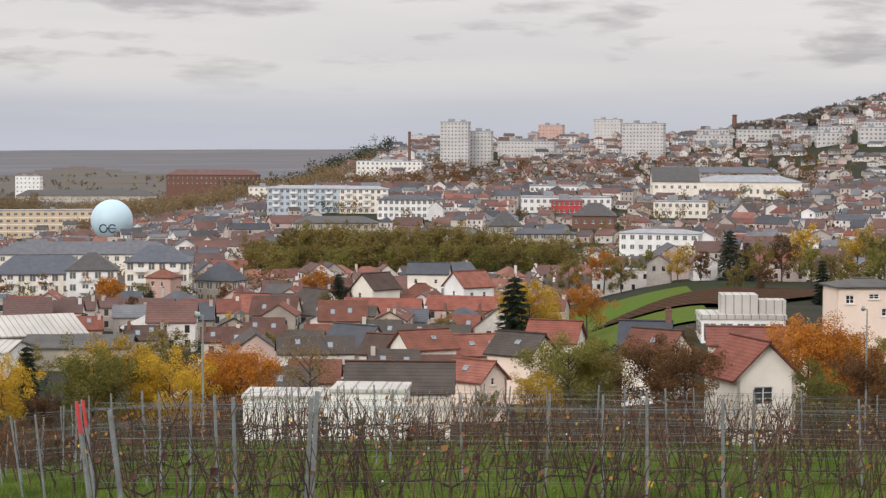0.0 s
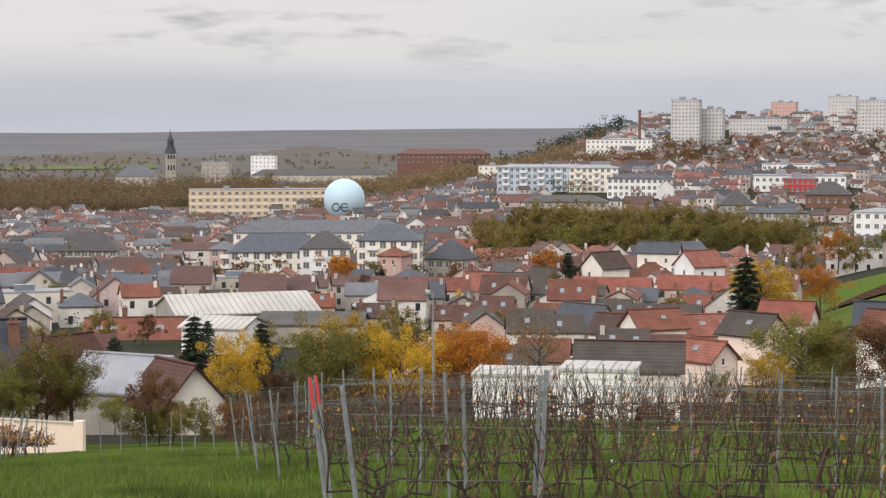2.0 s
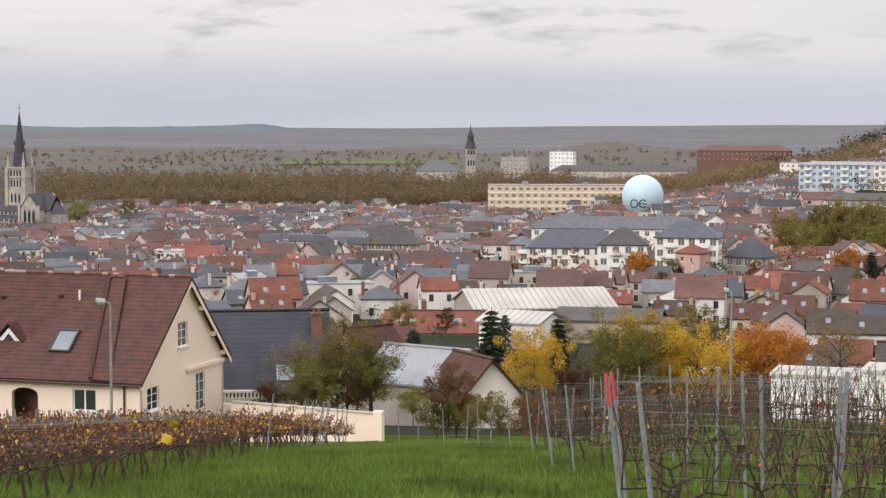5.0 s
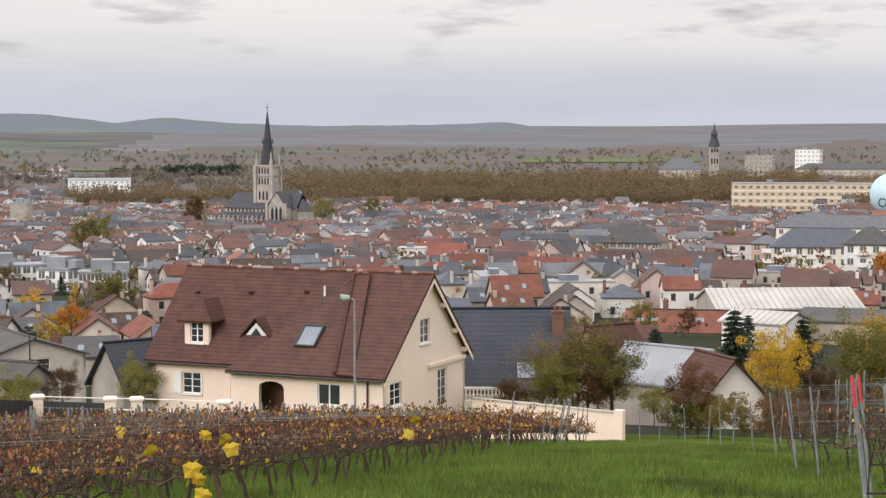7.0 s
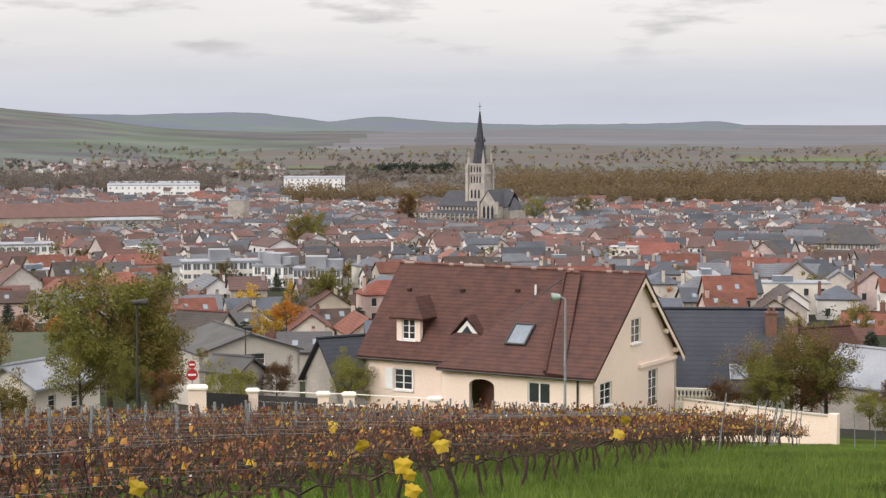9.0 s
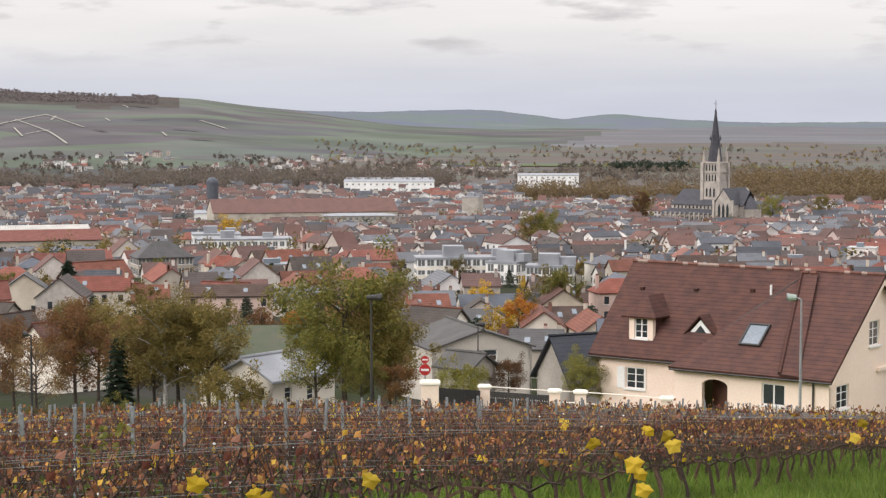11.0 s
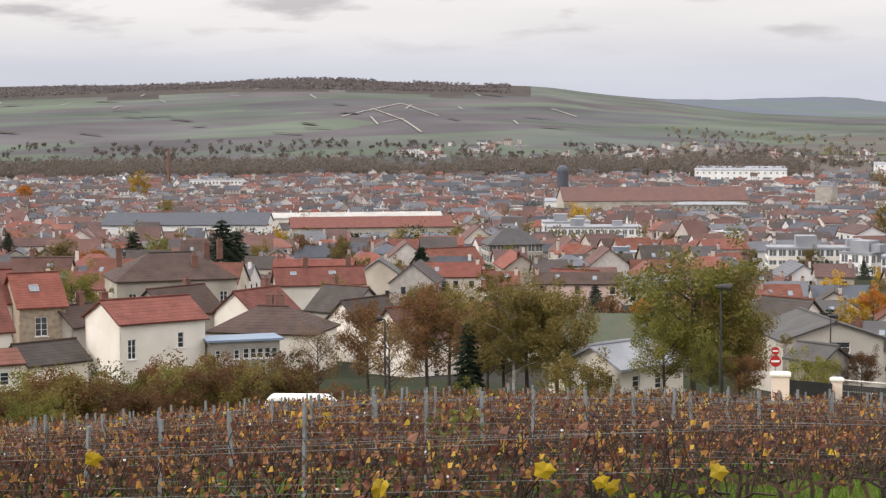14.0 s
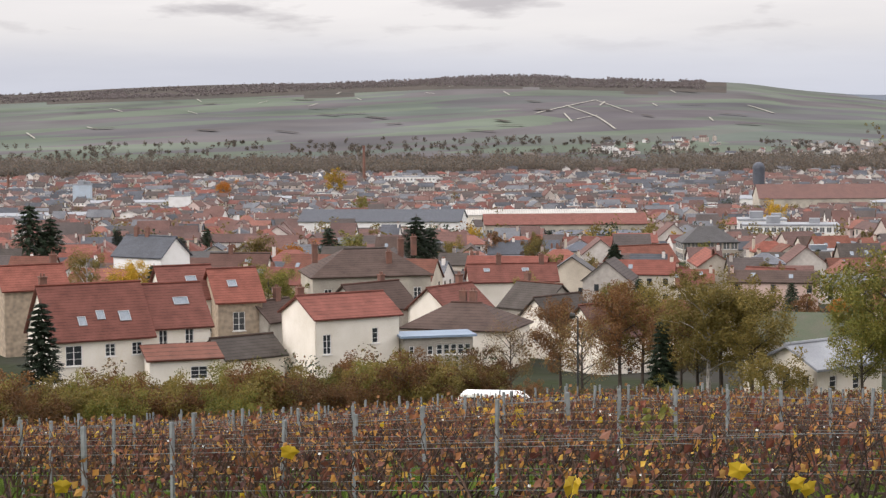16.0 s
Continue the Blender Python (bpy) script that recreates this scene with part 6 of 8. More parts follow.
def fill_town():
    """Near houses are things of their own; the far sea of roofs is joined, band by band."""
    rng = random.Random(7)
    variants = []
    words = {id(TILE_RED): "red tiled", id(TILE_OLD): "weathered brown tiled", id(SLATE): "grey slate"}
    for i in range(30):
        L, W = rng.choice((7, 8, 9, 10, 12, 16)), rng.choice((6.5, 7.5, 8.5))
        H = rng.choice((3.2, 4.2, 5.4, 5.8, 6.2)) if i < 20 else rng.choice((6.4, 8.6, 9.4))
        kind = "gable" if i % 4 else ("hip", "flat")[i // 4 % 2]
        roof = (TILE_RED, TILE_OLD, SLATE, SLATE, SLATE, TILE_OLD)[i % 6]
        rise = W / 2 * rng.uniform(0.5, 0.85) if kind != "flat" else 0
        cover = roof if kind != "flat" else ROOF_GREY
        v = town_house(L, W, H, rise, WALLS, cover, kind, i)
        far = town_house(L, W, H, rise, WALLS, cover, kind, i, True)
        for o in (v, *v.children, far, *far.children):
            o.data.transform(Matrix.Scale(TOWN_SCALE, 4))
        tagged(v, "rendered town house with a %s roof" % ("flat grey" if kind == "flat" else words[id(roof)]), "house", "town houses")
        shapes = []
        for body in (v, far):
            parts = []
            for o in (body, next(c for c in body.children if c.name.startswith("roof"))):
                co = np.empty(len(o.data.vertices) * 3)
                o.data.vertices.foreach_get("co", co)
                parts.append((co.reshape(-1, 3), [tuple(p.vertices) for p in o.data.polygons], [p.material_index for p in o.data.polygons]))
            shapes.append(parts)
            proto(body)
        variants.append((v, max(L, W) * 0.5 * TOWN_SCALE, roof if kind != "flat" else None, shapes, H))
    reds = [v for v in variants if v[2] in (TILE_RED, TILE_OLD)]
    greys = [v for v in variants if v[2] not in (TILE_RED,)]
    cells = {}
    blocked = TAKEN + CLEAR

    def free(x, y, r):
        cx, cy = int(x // 40), int(y // 40)
        for i in (-1, 0, 1):
            for j in (-1, 0, 1):
                for px, py, pr in cells.get((cx + i, cy + j), ()):
                    if (px - x) ** 2 + (py - y) ** 2 < (pr + r) ** 2:
                        return False
        return all((px - x) ** 2 + (py - y) ** 2 >= (pr + r) ** 2 for px, py, pr in blocked)

    # walls and roofs of the joined bands, in a few colours each
    far_mats = [*FAR_WALLS, *FAR_ROOFS, GLASS, FRAME, BRICK, PALE_GLASS]
    nw, nr = len(FAR_WALLS), len(FAR_ROOFS)
    single = 0
    for d0, d1, tries in ((195, 265, 900), (265, 400, 3000), (400, 620, 7500), (620, 900, 12000), (900, 1250, 15000), (1250, 1660, 11000), (1660, 2500, 2600)):
        V, F, S = [], [], []
        count = 0
        for _ in range(tries):
            d = math.sqrt(rng.uniform(d0 * d0, d1 * d1))
            b = rng.uniform(-14.5, 66)
            if (d > 1380 and 12 < b < 26) or (d > 1500 and 4 < b < 34) or (510 < d < 610 and -4.5 < b < 6.2) or (620 < d < 1000 and 9.3 < b < 10.6) or (d > 1080 and abs(b - 28.2) < 1.2):
                continue
            if d > 1660 and (not 29 < b < 48 or noise.noise((b / 4, d / 250, 2)) < 0.02):
                continue
            if d < 265 and b > 40 or d < 400 and b < -3.2:
                continue
            x, y, z = spot(b, d)
            pool = reds if (rng.random() < (0.5 if b > 38 and d < 700 or b < 8 and d < 600 else 0.22)) else greys
            v, r, roof, shapes, H = rng.choice(pool)
            if H > 6.3 and (d < 420 or b > 39 and d < 820 or rng.random() < 0.6):
                continue
            if H > 4.5 and (d < 265 or any((px - x) ** 2 + (py - y) ** 2 < (pr + r) ** 2 for px, py, pr in LOW)):
                continue
            sx, sy, sz = (rng.choice((0.8, 0.9, 1.0, 1.0, 1.25, 1.9)), rng.uniform(0.85, 1.25), rng.uniform(0.85, 1.3 if H < 6 else 1.05)) if d > 420 else (1, 1, 1)
            if sz > 1 and any((px - x) ** 2 + (py - y) ** 2 < (pr + r) ** 2 for px, py, pr in LOW):
                sx, sz = min(sx, 1), 0.8
            rr = r * (0.78 if d > 500 else 0.92) * max(1, sx * 0.9)
            if not free(x, y, rr):
                continue
            if noise.noise((x / 60, y / 60, 5)) > 0.48:
                continue
            parts = shapes[1 if d > 560 else 0]
            cells.setdefault((int(x // 40), int(y // 40)), []).append((x, y, rr))
            base = b + 60 * noise.noise((x / 200, y / 200, 1))
            m = pose(x, y, z, 0, 0, base + rng.uniform(-5, 5) + 90 * (rng.random() < 0.28))
            if single < 300 and d < 560 and sx < 1.3:
                copy_thing(v, m)
                single += 1
                continue
            mw = rng.randrange(nw)
            if roof is None:
                mr = nw + nr - 1
            else:
                mr = nw + {id(TILE_RED): 0, id(TILE_OLD): 3, id(SLATE): 6}[id(roof)] + rng.randrange(3)
            R, t = np.array(m.to_3x3()) @ np.diag((sx, sy, sz)), np.array(m.translation)
            for k, (co, faces, slots) in enumerate(parts):
                o, count = count, count + len(co)
                table = (mw, nw + nr, nw + nr + 1, nw + nr + 2) if k == 0 else (mr, nw + nr + 3)
                V.append(co @ R.T + t)
                F += [tuple(i + o for i in f) for f in faces]
                S += [table[s] for s in slots]
        if F:
            ob = raw_object("town_houses", np.concatenate(V).tolist(), F, far_mats, None, S)
            tagged(ob, "dense rows of rendered houses under tile and slate roofs", "houses", kind="stuff")
    return single


FAR_WALLS = [mat("town_render", c, scale=0.15, fine=2) for c in ((0.62, 0.55, 0.49), (0.72, 0.67, 0.63), (0.46, 0.42, 0.38), (0.66, 0.61, 0.56), (0.52, 0.45, 0.40), (0.80, 0.78, 0.76), (0.60, 0.47, 0.43), (0.82, 0.78, 0.74))]
FAR_ROOFS = [mat("town_tiles", c, scale=0.2, fine=2, courses=("Z", 0.3)) for c in ((0.25, 0.09, 0.068), (0.18, 0.07, 0.058), (0.28, 0.12, 0.09), (0.13, 0.076, 0.066), (0.17, 0.09, 0.075), (0.095, 0.076, 0.07), (0.10, 0.105, 0.122), (0.07, 0.074, 0.085), (0.17, 0.175, 0.19), (0.5, 0.5, 0.49))]
fill_town()

# ---- walls, gate, lamps and signs at the vineyard's foot ----
def garden_wall():
    a, b = Vector(spot(22.05, 108)), Vector(spot(17.64, 103))
    top = -14.40
    root = empty("garden_wall", Matrix.Identity(4), "cream rendered garden wall with a flat coping", "wall")
    u = (b - a).normalized()
    n = Vector((u.y, -u.x, 0)).normalized()
    bm = bmesh.new()
    slab(bm, [(a.x, a.y, top - 4), (b.x, b.y, top - 4), (b.x, b.y, top - 0.1), (a.x, a.y, top - 0.1)], -n * 0.25)
    part("wall", bm, CREAM, root)
    bm = bmesh.new()
    e = n * 0.06
    slab(bm, [(a.x + e.x, a.y + e.y, top - 0.096), (b.x + e.x, b.y + e.y, top - 0.096), (b.x + e.x, b.y + e.y, top), (a.x + e.x, a.y + e.y, top)], -n * 0.37)
    part("coping", bm, STONE, root)
    bm = bmesh.new()
    box(bm, b.x - 0.25, b.x + 0.25, b.y - 0.25, b.y + 0.25, top - 4, top + 0.12)
    part("pier", bm, CREAM, root)


garden_wall()


def balustrade():
    x, y, _ = spot(21.68, 113)
    z0 = -15.38
    root = empty("balustrade", pose(x, y, z0, 0, 0, 18), "white turned stone balustrade of a terrace", "balustrade")
    bm = bmesh.new()
    box(bm, -1.2, 1.2, -0.12, 0.12, 0.72, 0.86)
    part("rail", bm, WHITE_R, root)
    bm = bmesh.new()
    box(bm, -1.2, 1.2, -0.14, 0.14, -3.5, 0.06)
    part("plinth", bm, WHITE_R, root)
    bm = bmesh.new()
    for z_a, z_b, r_a, r_b in ((0.06, 0.2, 0.07, 0.05), (0.2, 0.38, 0.05, 0.09), (0.38, 0.55, 0.09, 0.05), (0.55, 0.72, 0.05, 0.07)):
        rod(bm, (0, 0, z_a), (0, 0, z_b), r_a, r_b, 8)
    first = part("baluster", bm, WHITE_R, root, m=pose(-1.1, 0, 0))
    for k in range(1, 11):
        o = new("baluster", first.data)
        o.parent = root
        o.matrix_basis = pose(-1.1 + k * 0.22, 0, 0)


balustrade()


def pillar(bearing, d, top, w, h):
    x, y, z = spot(bearing, d)
    root = empty("gate_pillar", pose(x, y, top - h, 0, 0, bearing), "cream stone pillar with a flat cap by the road", "pillar", "pillars of the fence")
    bm = bmesh.new()
    box(bm, -w / 2, w / 2, -w / 2, w / 2, -2.5, h - 0.16)
    part("shaft", bm, CREAM, root)
    bm = bmesh.new()
    box(bm, -w / 2 - 0.08, w / 2 + 0.08, -w / 2 - 0.08, w / 2 + 0.08, h - 0.156, h - 0.06)
    slab(bm, [(-w / 2, -w / 2, h - 0.06), (w / 2, -w / 2, h - 0.06), (w / 2, w / 2, h - 0.06), (-w / 2, w / 2, h - 0.06)], (0, 0, 0.06))
    part("cap", bm, WHITE_R, root)
    return Vector((x, y, top))


PILLARS = [pillar(36.59, 103, -12.93, 0.95, 1.8), pillar(34.95, 106, -13.57, 0.6, 1.7), pillar(32.84, 103, -13.36, 0.6, 1.7),
           pillar(32.07, 101, -13.11, 0.6, 1.6), pillar(29.49, 98, -12.93, 0.6, 1.6)]
for a, b in zip(PILLARS[:2] + PILLARS[1:2], PILLARS[1:2] + PILLARS[2:3]):
    root = empty("boarded_fence", Matrix.Identity(4), "dark close-boarded fence panel between pillars", "fence", "fence panels")
    u = (b - a)
    n = Vector((u.y, -u.x, 0)).normalized() * 0.04
    count = int(u.length / 0.16)
    for k in range(count):
        p, q = a + u * (k + 0.1) / count, a + u * (k + 0.9) / count
        bm = bmesh.new()
        slab(bm, [(p.x, p.y, p.z - 3), (q.x, q.y, q.z - 3), (q.x, q.y, q.z - 0.35), (p.x, p.y, p.z - 0.35)], n)
        part("board", bm, IRON, root)
for a, b in zip(PILLARS[1:4], PILLARS[2:]):
    bm = bmesh.new()
    rod(bm, a - Vector((0, 0, 0.1)), b - Vector((0, 0, 0.1)), 0.03, None, 6)
    rod(bm, a - Vector((0, 0, 0.7)), b - Vector((0, 0, 0.7)), 0.04, None, 6)
    tagged(mesh_object("fence_rail", bm, WHITE_R), "pale rails between the pillars", "fence", "fence rails")


def street_lamp(bearing, d, top, pole, cap, label, arm=0.9, side=1):
    x, y, z = spot(bearing, d)
    h = top - z
    root = empty("street_lamp", pose(x, y, z, 0, 0, bearing), label, "street lamp", "street lamps")
    bm = bmesh.new()
    rod(bm, (0, 0, -1), (0, 0, h * 0.5), 0.085, 0.07, 10)
    rod(bm, (0, 0, h * 0.5), (0, 0, h - 0.12), 0.07, 0.045, 10)
    part("pole", bm, pole, root)
    bm = bmesh.new()
    rod(bm, (0, 0, h - 0.15), (-side * 0.25, 0, h - 0.05), 0.04, None, 6)
    rod(bm, (-side * 0.25, 0, h - 0.06), (-side * arm, 0, h - 0.02), 0.13, 0.19, 10)
    part("lamp_head", bm, pole, root)
    bm = bmesh.new()
    rod(bm, (-side * arm * 0.9, 0, h - 0.06), (-side * arm * 0.35, 0, h - 0.06), 0.22, 0.15, 10)
    part("hood", bm, cap, root)


street_lamp(25.58, 99, -7.80, GALV, PLASTIC_G, "grey steel street lamp with a green hood", 0.75)
street_lamp(7.13, 117, -8.82, GALV, PLASTIC_G, "tall grey street lamp with a green hood", 0.5)
street_lamp(38.35, 106, -8.65, IRON, IRON, "dark painted street lamp", -0.6)
street_lamp(35.15, 165, -16.73, IRON, IRON, "dark painted street lamp down the road", -0.6)
street_lamp(-12.52, 140, -10.03, GALV, GALV, "grey street lamp above the gardens", 0.4)
street_lamp(48.38, 120, -12.03, IRON, IRON, "dark street lamp beside a garden", 0.5)


def road_sign(bearing, d, zc):
    x, y, z = spot(bearing, d)
    root = empty("road_sign", pose(x, y, zc, 0, 0, bearing), "no-entry road signs on a grey post", "road sign")
    bm = bmesh.new()
    rod(bm, (0, 0.05, -4), (0, 0.05, 0.75), 0.035, None, 8)
    part("post", bm, GALV, root)
    for zz, r in ((0.0, 0.32), (0.58, 0.22)):
        bm = bmesh.new()
        rod(bm, (0, 0.0, zz), (0, -0.03, zz), r, None, 24)
        disc = part("disc", bm, SIGN_RED, root)
        bm = bmesh.new()
        box(bm, -r * 0.7, r * 0.7, -0.045, -0.034, zz - r * 0.18, zz + r * 0.18)
        part("bar", bm, WHITE_P, disc)


road_sign(36.74, 108, -13.02)


def van(bearing, d, top):
    x, y, z = spot(bearing, d)
    root = empty("van", pose(x, y, top - 1.95, 0, 0, bearing - 8), "white van parked behind the vines", "van")
    bm = bmesh.new()
    prof = [(-2.4, 0.4), (2.3, 0.4), (2.4, 0.9), (2.1, 1.15), (1.3, 1.85), (1.0, 1.95), (-2.2, 1.95), (-2.4, 1.7)]
    slab(bm, [(a, -0.9, b) for a, b in prof], (0, 1.8, 0))
    bmesh.ops.bevel(bm, geom=bm.edges[:], offset=0.06, segments=2, affect="EDGES")
    part("body", bm, WHITE_P, root)
    for x0, x1 in ((0.35, 1.35), (-0.9, 0.2), (-2.1, -1.05)):
        bm = bmesh.new()
        slab(bm, [(x0, -0.915, 1.2), (x1, -0.915, 1.2), (x1 - 0.15, -0.915, 1.75), (x0, -0.915, 1.75)], (0, 0.03, 0))
        part("window", bm, GLASS, root)
    for wx in (-1.5, 1.5):
        for wy in (-0.8, 0.8):
            bm = bmesh.new()
            rod(bm, (wx, wy - 0.11, 0.33), (wx, wy + 0.11, 0.33), 0.33, None, 16)
            wheel = part("wheel", bm, TAR, root)
            bm = bmesh.new()
            rod(bm, (wx, wy - 0.115, 0.33), (wx, wy + 0.115, 0.33), 0.2, None, 12)
            part("rim", bm, GALV, wheel)


van(50.71, 112, -15.70)

# ---- trees and shrubs ----
TREES = {}
for kind, leaf, seeds, label in (("gold", LEAF_GOLD, (1, 2), "autumn tree with bright yellow leaves"), ("orange", LEAF_ORANGE, (3, 4), "autumn tree with orange leaves"),
                                 ("olive", LEAF_OLIVE, (5, 6), "olive-brown leafy garden tree"), ("green", LEAF_GREEN, (7, 8), "tree with thinning yellow-green leaves"), ("rust", LEAF_RUST, (9, 10), "rusty brown leaved tree")):
    TREES[kind] = [proto(make_tree("tree", 8.0, 3.2, leaf, 15000, 0.085, s, label, trunk_h=0.2, limbs=15)) for s in seeds]
TREES["bare"] = [proto(make_tree("tree", 8.0, 3.2, LEAF_HEDGE, 5200, 0.075, s, "half-bare tree with few rusty leaves", trunk_h=0.15, limbs=16)) for s in (11, 12)]
TREES["thin"] = [proto(make_tree("tree", 9.0, 2.4, LEAF_OLIVE, 9500, 0.075, 13, "slender birch with thinning leaves", trunk_h=0.2, limbs=16, bark=BIRCH))]
TREES["bush"] = [proto(make_tree("bush", 3.0, 1.9, l, 6500, 0.065, s, w, trunk_h=0.06, limbs=10)) for l, s, w in ((LEAF_RUST, 21, "rusty brown hedge bush"), (LEAF_OLIVE, 22, "olive green hedge bush"), (LEAF_GREEN, 23, "leafy green hedge bush"))]
TREES["conifer"] = [proto(make_conifer(9.0, 2.2, 31, LEAF_DARK, 9000, "dark green garden conifer tree")), proto(make_conifer(9.0, 1.7, 32, LEAF_DARK, 8000, "slim dark green garden conifer"))]
TREES["fargold"] = [proto(make_tree("tree", 9.0, 3.6, l, 3200, 0.19, s, w, trunk_h=0.2)) for l, s, w in ((LEAF_GOLD, 41, "yellow autumn tree among roofs"), (LEAF_ORANGE, 42, "orange autumn tree among roofs"))]
TREES["far"] = [proto(make_tree("tree", 9.0, 3.6, l, 3200, 0.19, s, w, trunk_h=0.2)) for l, s, w in ((LEAF_OLIVE, 43, "olive-brown tree among roofs"), (LEAF_RUST, 44, "rusty brown tree among roofs"), (LEAF_OLIVE, 45, "brownish tree in a garden"), (LEAF_GREEN, 46, "green-yellow tree in a garden"))]
TREES["fardark"] = [proto(make_conifer(10.0, 4.0, 47, LEAF_DARK, 7000, "dark green conifer among roofs"))]


def grow(kind, bearing, d, height, turn=0, which=0, top=None):
    """A tree of a given height; top: the height of its crown's tip, where the slope beneath is hidden."""
    t = TREES[kind][which % len(TREES[kind])]
    full = {"bush": 3.0, "thin": 9.0, "conifer": 9.0, "fargold": 9.0, "far": 9.0, "fardark": 10.0}.get(kind, 8.0)
    x, y, z = spot(bearing, d)
    dz = 0 if top is None else max(-0.3, min(1.5, top - height - z))
    if top is not None:
        height = min(height * 1.6, max(height * 0.75, top - z - dz))
    return plant(t, bearing, d, height / full, turn, dz=dz)


# yellow and orange group by the street lamp
grow("gold", 9.68, 128, 7.5, 20, 0, -11.49)
grow("gold", 8.08, 126, 6.0, 80, 1, -12.42)
grow("orange", 5.97, 130, 6.5, 10, 0, -12.10)
grow("orange", 6.81, 133, 6.0, 130, 1, -13.13)
grow("green", 10.35, 124, 6.0, 200, 0, -11.62)
grow("bare", 3.94, 140, 6.0, 20, 0, -12.73)
grow("gold", 13.01, 150, 6.0, 40, 1, -15.27)
grow("rust", 11.68, 126, 3.2, 40, 0, -14.68)
grow("conifer", 14.25, 172, 6.0, 0, 0, -15.27)
grow("conifer", 12.25, 168, 5.0, 0, 1, -15.64)
grow("bare", 18.87, 113, 6.0, 60, 1, -10.61)
grow("green", 19.54, 111, 4.2, 60, 1, -12.11)
grow("bare", 19.96, 112, 5.0, 160, 0, -11.38)
grow("bare", 17.86, 112, 5.0, 200, 0, -10.98)
grow("rust", 18.28, 111, 3.0, 160, 1, -12.95)
grow("rust", 20.89, 110, 2.4, 10, 0, -13.64)
grow("bush", 15.52, 112, 2.4, 10, 0, -13.48)
grow("bush", 16.60, 110, 1.6, 90, 2, -14.15)
grow("bush", 14.28, 110, 2.2, 50, 1)
grow("bush", 12.96, 108, 2.2, 150, 0)
# gardens beyond the right-hand vines
grow("green", -3.82, 140, 6.0, 0, 0, -12.26)
grow("olive", -4.58, 142, 5.0, 70, 0, -13.19)
grow("gold", -2.90, 132, 2.6, 70, 0, -13.83)
grow("rust", -6.42, 140, 5.0, 10, 0, -12.38)
grow("rust", -7.25, 138, 5.0, 110, 1, -12.35)
grow("orange", -10.9, 160, 5.5, 10, 0, -12.09)
grow("orange", -12.0, 160, 5.0, 70, 1, -13.40)
grow("green", -11.20, 130, 3.0, 70, 1, -13.23)
grow("rust", -12.73, 140, 5.0, 20, 0, -13.05)
grow("conifer", -2.17, 232, 8.0, 0, 0, -13.78)
grow("gold", -2.65, 240, 6.0, 0, 0, -14.30)
grow("orange", -4.33, 262, 5.0, 0, 1, -17.62)
for k, (xx, yy, dd, kd, hh) in enumerate(((1010, 455, 390, "far", 8), (1070, 440, 400, "fargold", 8), (1100, 452, 395, "far", 8), (1150, 440, 410, "far", 8), (1200, 435, 400, "fargold", 8), (1240, 445, 390, "far", 8), (1290, 398, 400, "fardark", 12), (1320, 420, 395, "fardark", 10),
                                          (1340, 425, 380, "far", 9), (1380, 415, 385, "far", 9), (1410, 398, 400, "fargold", 9), (1430, 430, 350, "far", 9), (1470, 440, 330, "far", 9), (1450, 448, 280, "conifer", 9), (1510, 405, 370, "fargold", 10), (1545, 400, 360, "far", 10), (1300, 470, 330, "far", 6),
                                          (1350, 468, 325, "far", 6), (1500, 455, 300, "far", 8), (1555, 430, 300, "far", 9), (600, 480, 350, "conifer", 6), (560, 475, 360, "fargold", 6), (615, 505, 340, "fardark", 6), (200, 485, 330, "fargold", 7), (580, 520, 320, "far", 5), (620, 535, 300, "far", 4))):
    b = (784 - xx) / 59.34
    grow(kd, b, dd, hh, k * 70, k, 1.65 + (-0.0558 + (441 - yy) / 3400) * dd)
# the plane-tree grove
rng = random.Random(5)
for k in range(34):
    b = 5.6 - 9.4 * k / 33 + rng.uniform(-0.15, 0.15)
    dd = 560 + rng.uniform(-18, 22)
    grow("far", b, dd, 13, rng.uniform(0, 360), (0, 2)[k % 2], 1.65 + (-0.0558 + (441 - (425 if b > 4.6 else 404) + rng.uniform(-8, 4) - (18 if b < -2 else 0)) / 3400) * dd)
for k in range(20):
    b = 5.4 - 9.0 * k / 19 + rng.uniform(-0.2, 0.2)
    grow("far", b, 532 + rng.uniform(-10, 10), 11, rng.uniform(0, 360), (0, 2, 3)[k % 3])
# trees at the foot of the eastern vines
grow("green", 39.14, 116, 8.5, 30, 0, -7.45)
grow("olive", 37.79, 117, 6.0, 30, 0, -10.41)
grow("green", 39.98, 115, 5.0, 120, 1, -10.70)
grow("green", 38.63, 112, 3.2, 120, 1, -12.39)
grow("rust", 37.62, 112, 2.8, 120, 1, -13.06)
grow("thin", 44.49, 126, 7.5, 0, 0, -9.85)
grow("thin", 43.50, 128, 7.0, 90, 0, -10.70)
grow("olive", 44.82, 130, 5.0, 90, 1, -12.19)
grow("conifer", 45.87, 126, 5.5, 0, 1, -12.76)
grow("rust", 47.12, 145, 7.0, 0, 0, -12.42)
grow("olive", 46.46, 147, 6.0, 60, 1, -12.85)
grow("bare", 48.25, 140, 6.0, 60, 0, -14.32)
grow("bare", 50.39, 138, 5.0, 60, 0, -14.63)
grow("bush", 42.50, 122, 3.5, 60, 1)
grow("olive", 44.1, 127, 7.0, 150, 0, -10.3)
grow("olive", 43.2, 126, 6.0, 250, 1, -11.2)
grow("rust", 45.3, 131, 5.0, 20, 1, -12.6)
grow("rust", 48.9, 150, 5.0, 20, 0, -14.2)
grow("olive", 38.3, 118, 7.5, 200, 1, -8.9)
grow("olive", 18.6, 112, 4.5, 20, 1, -11.0)
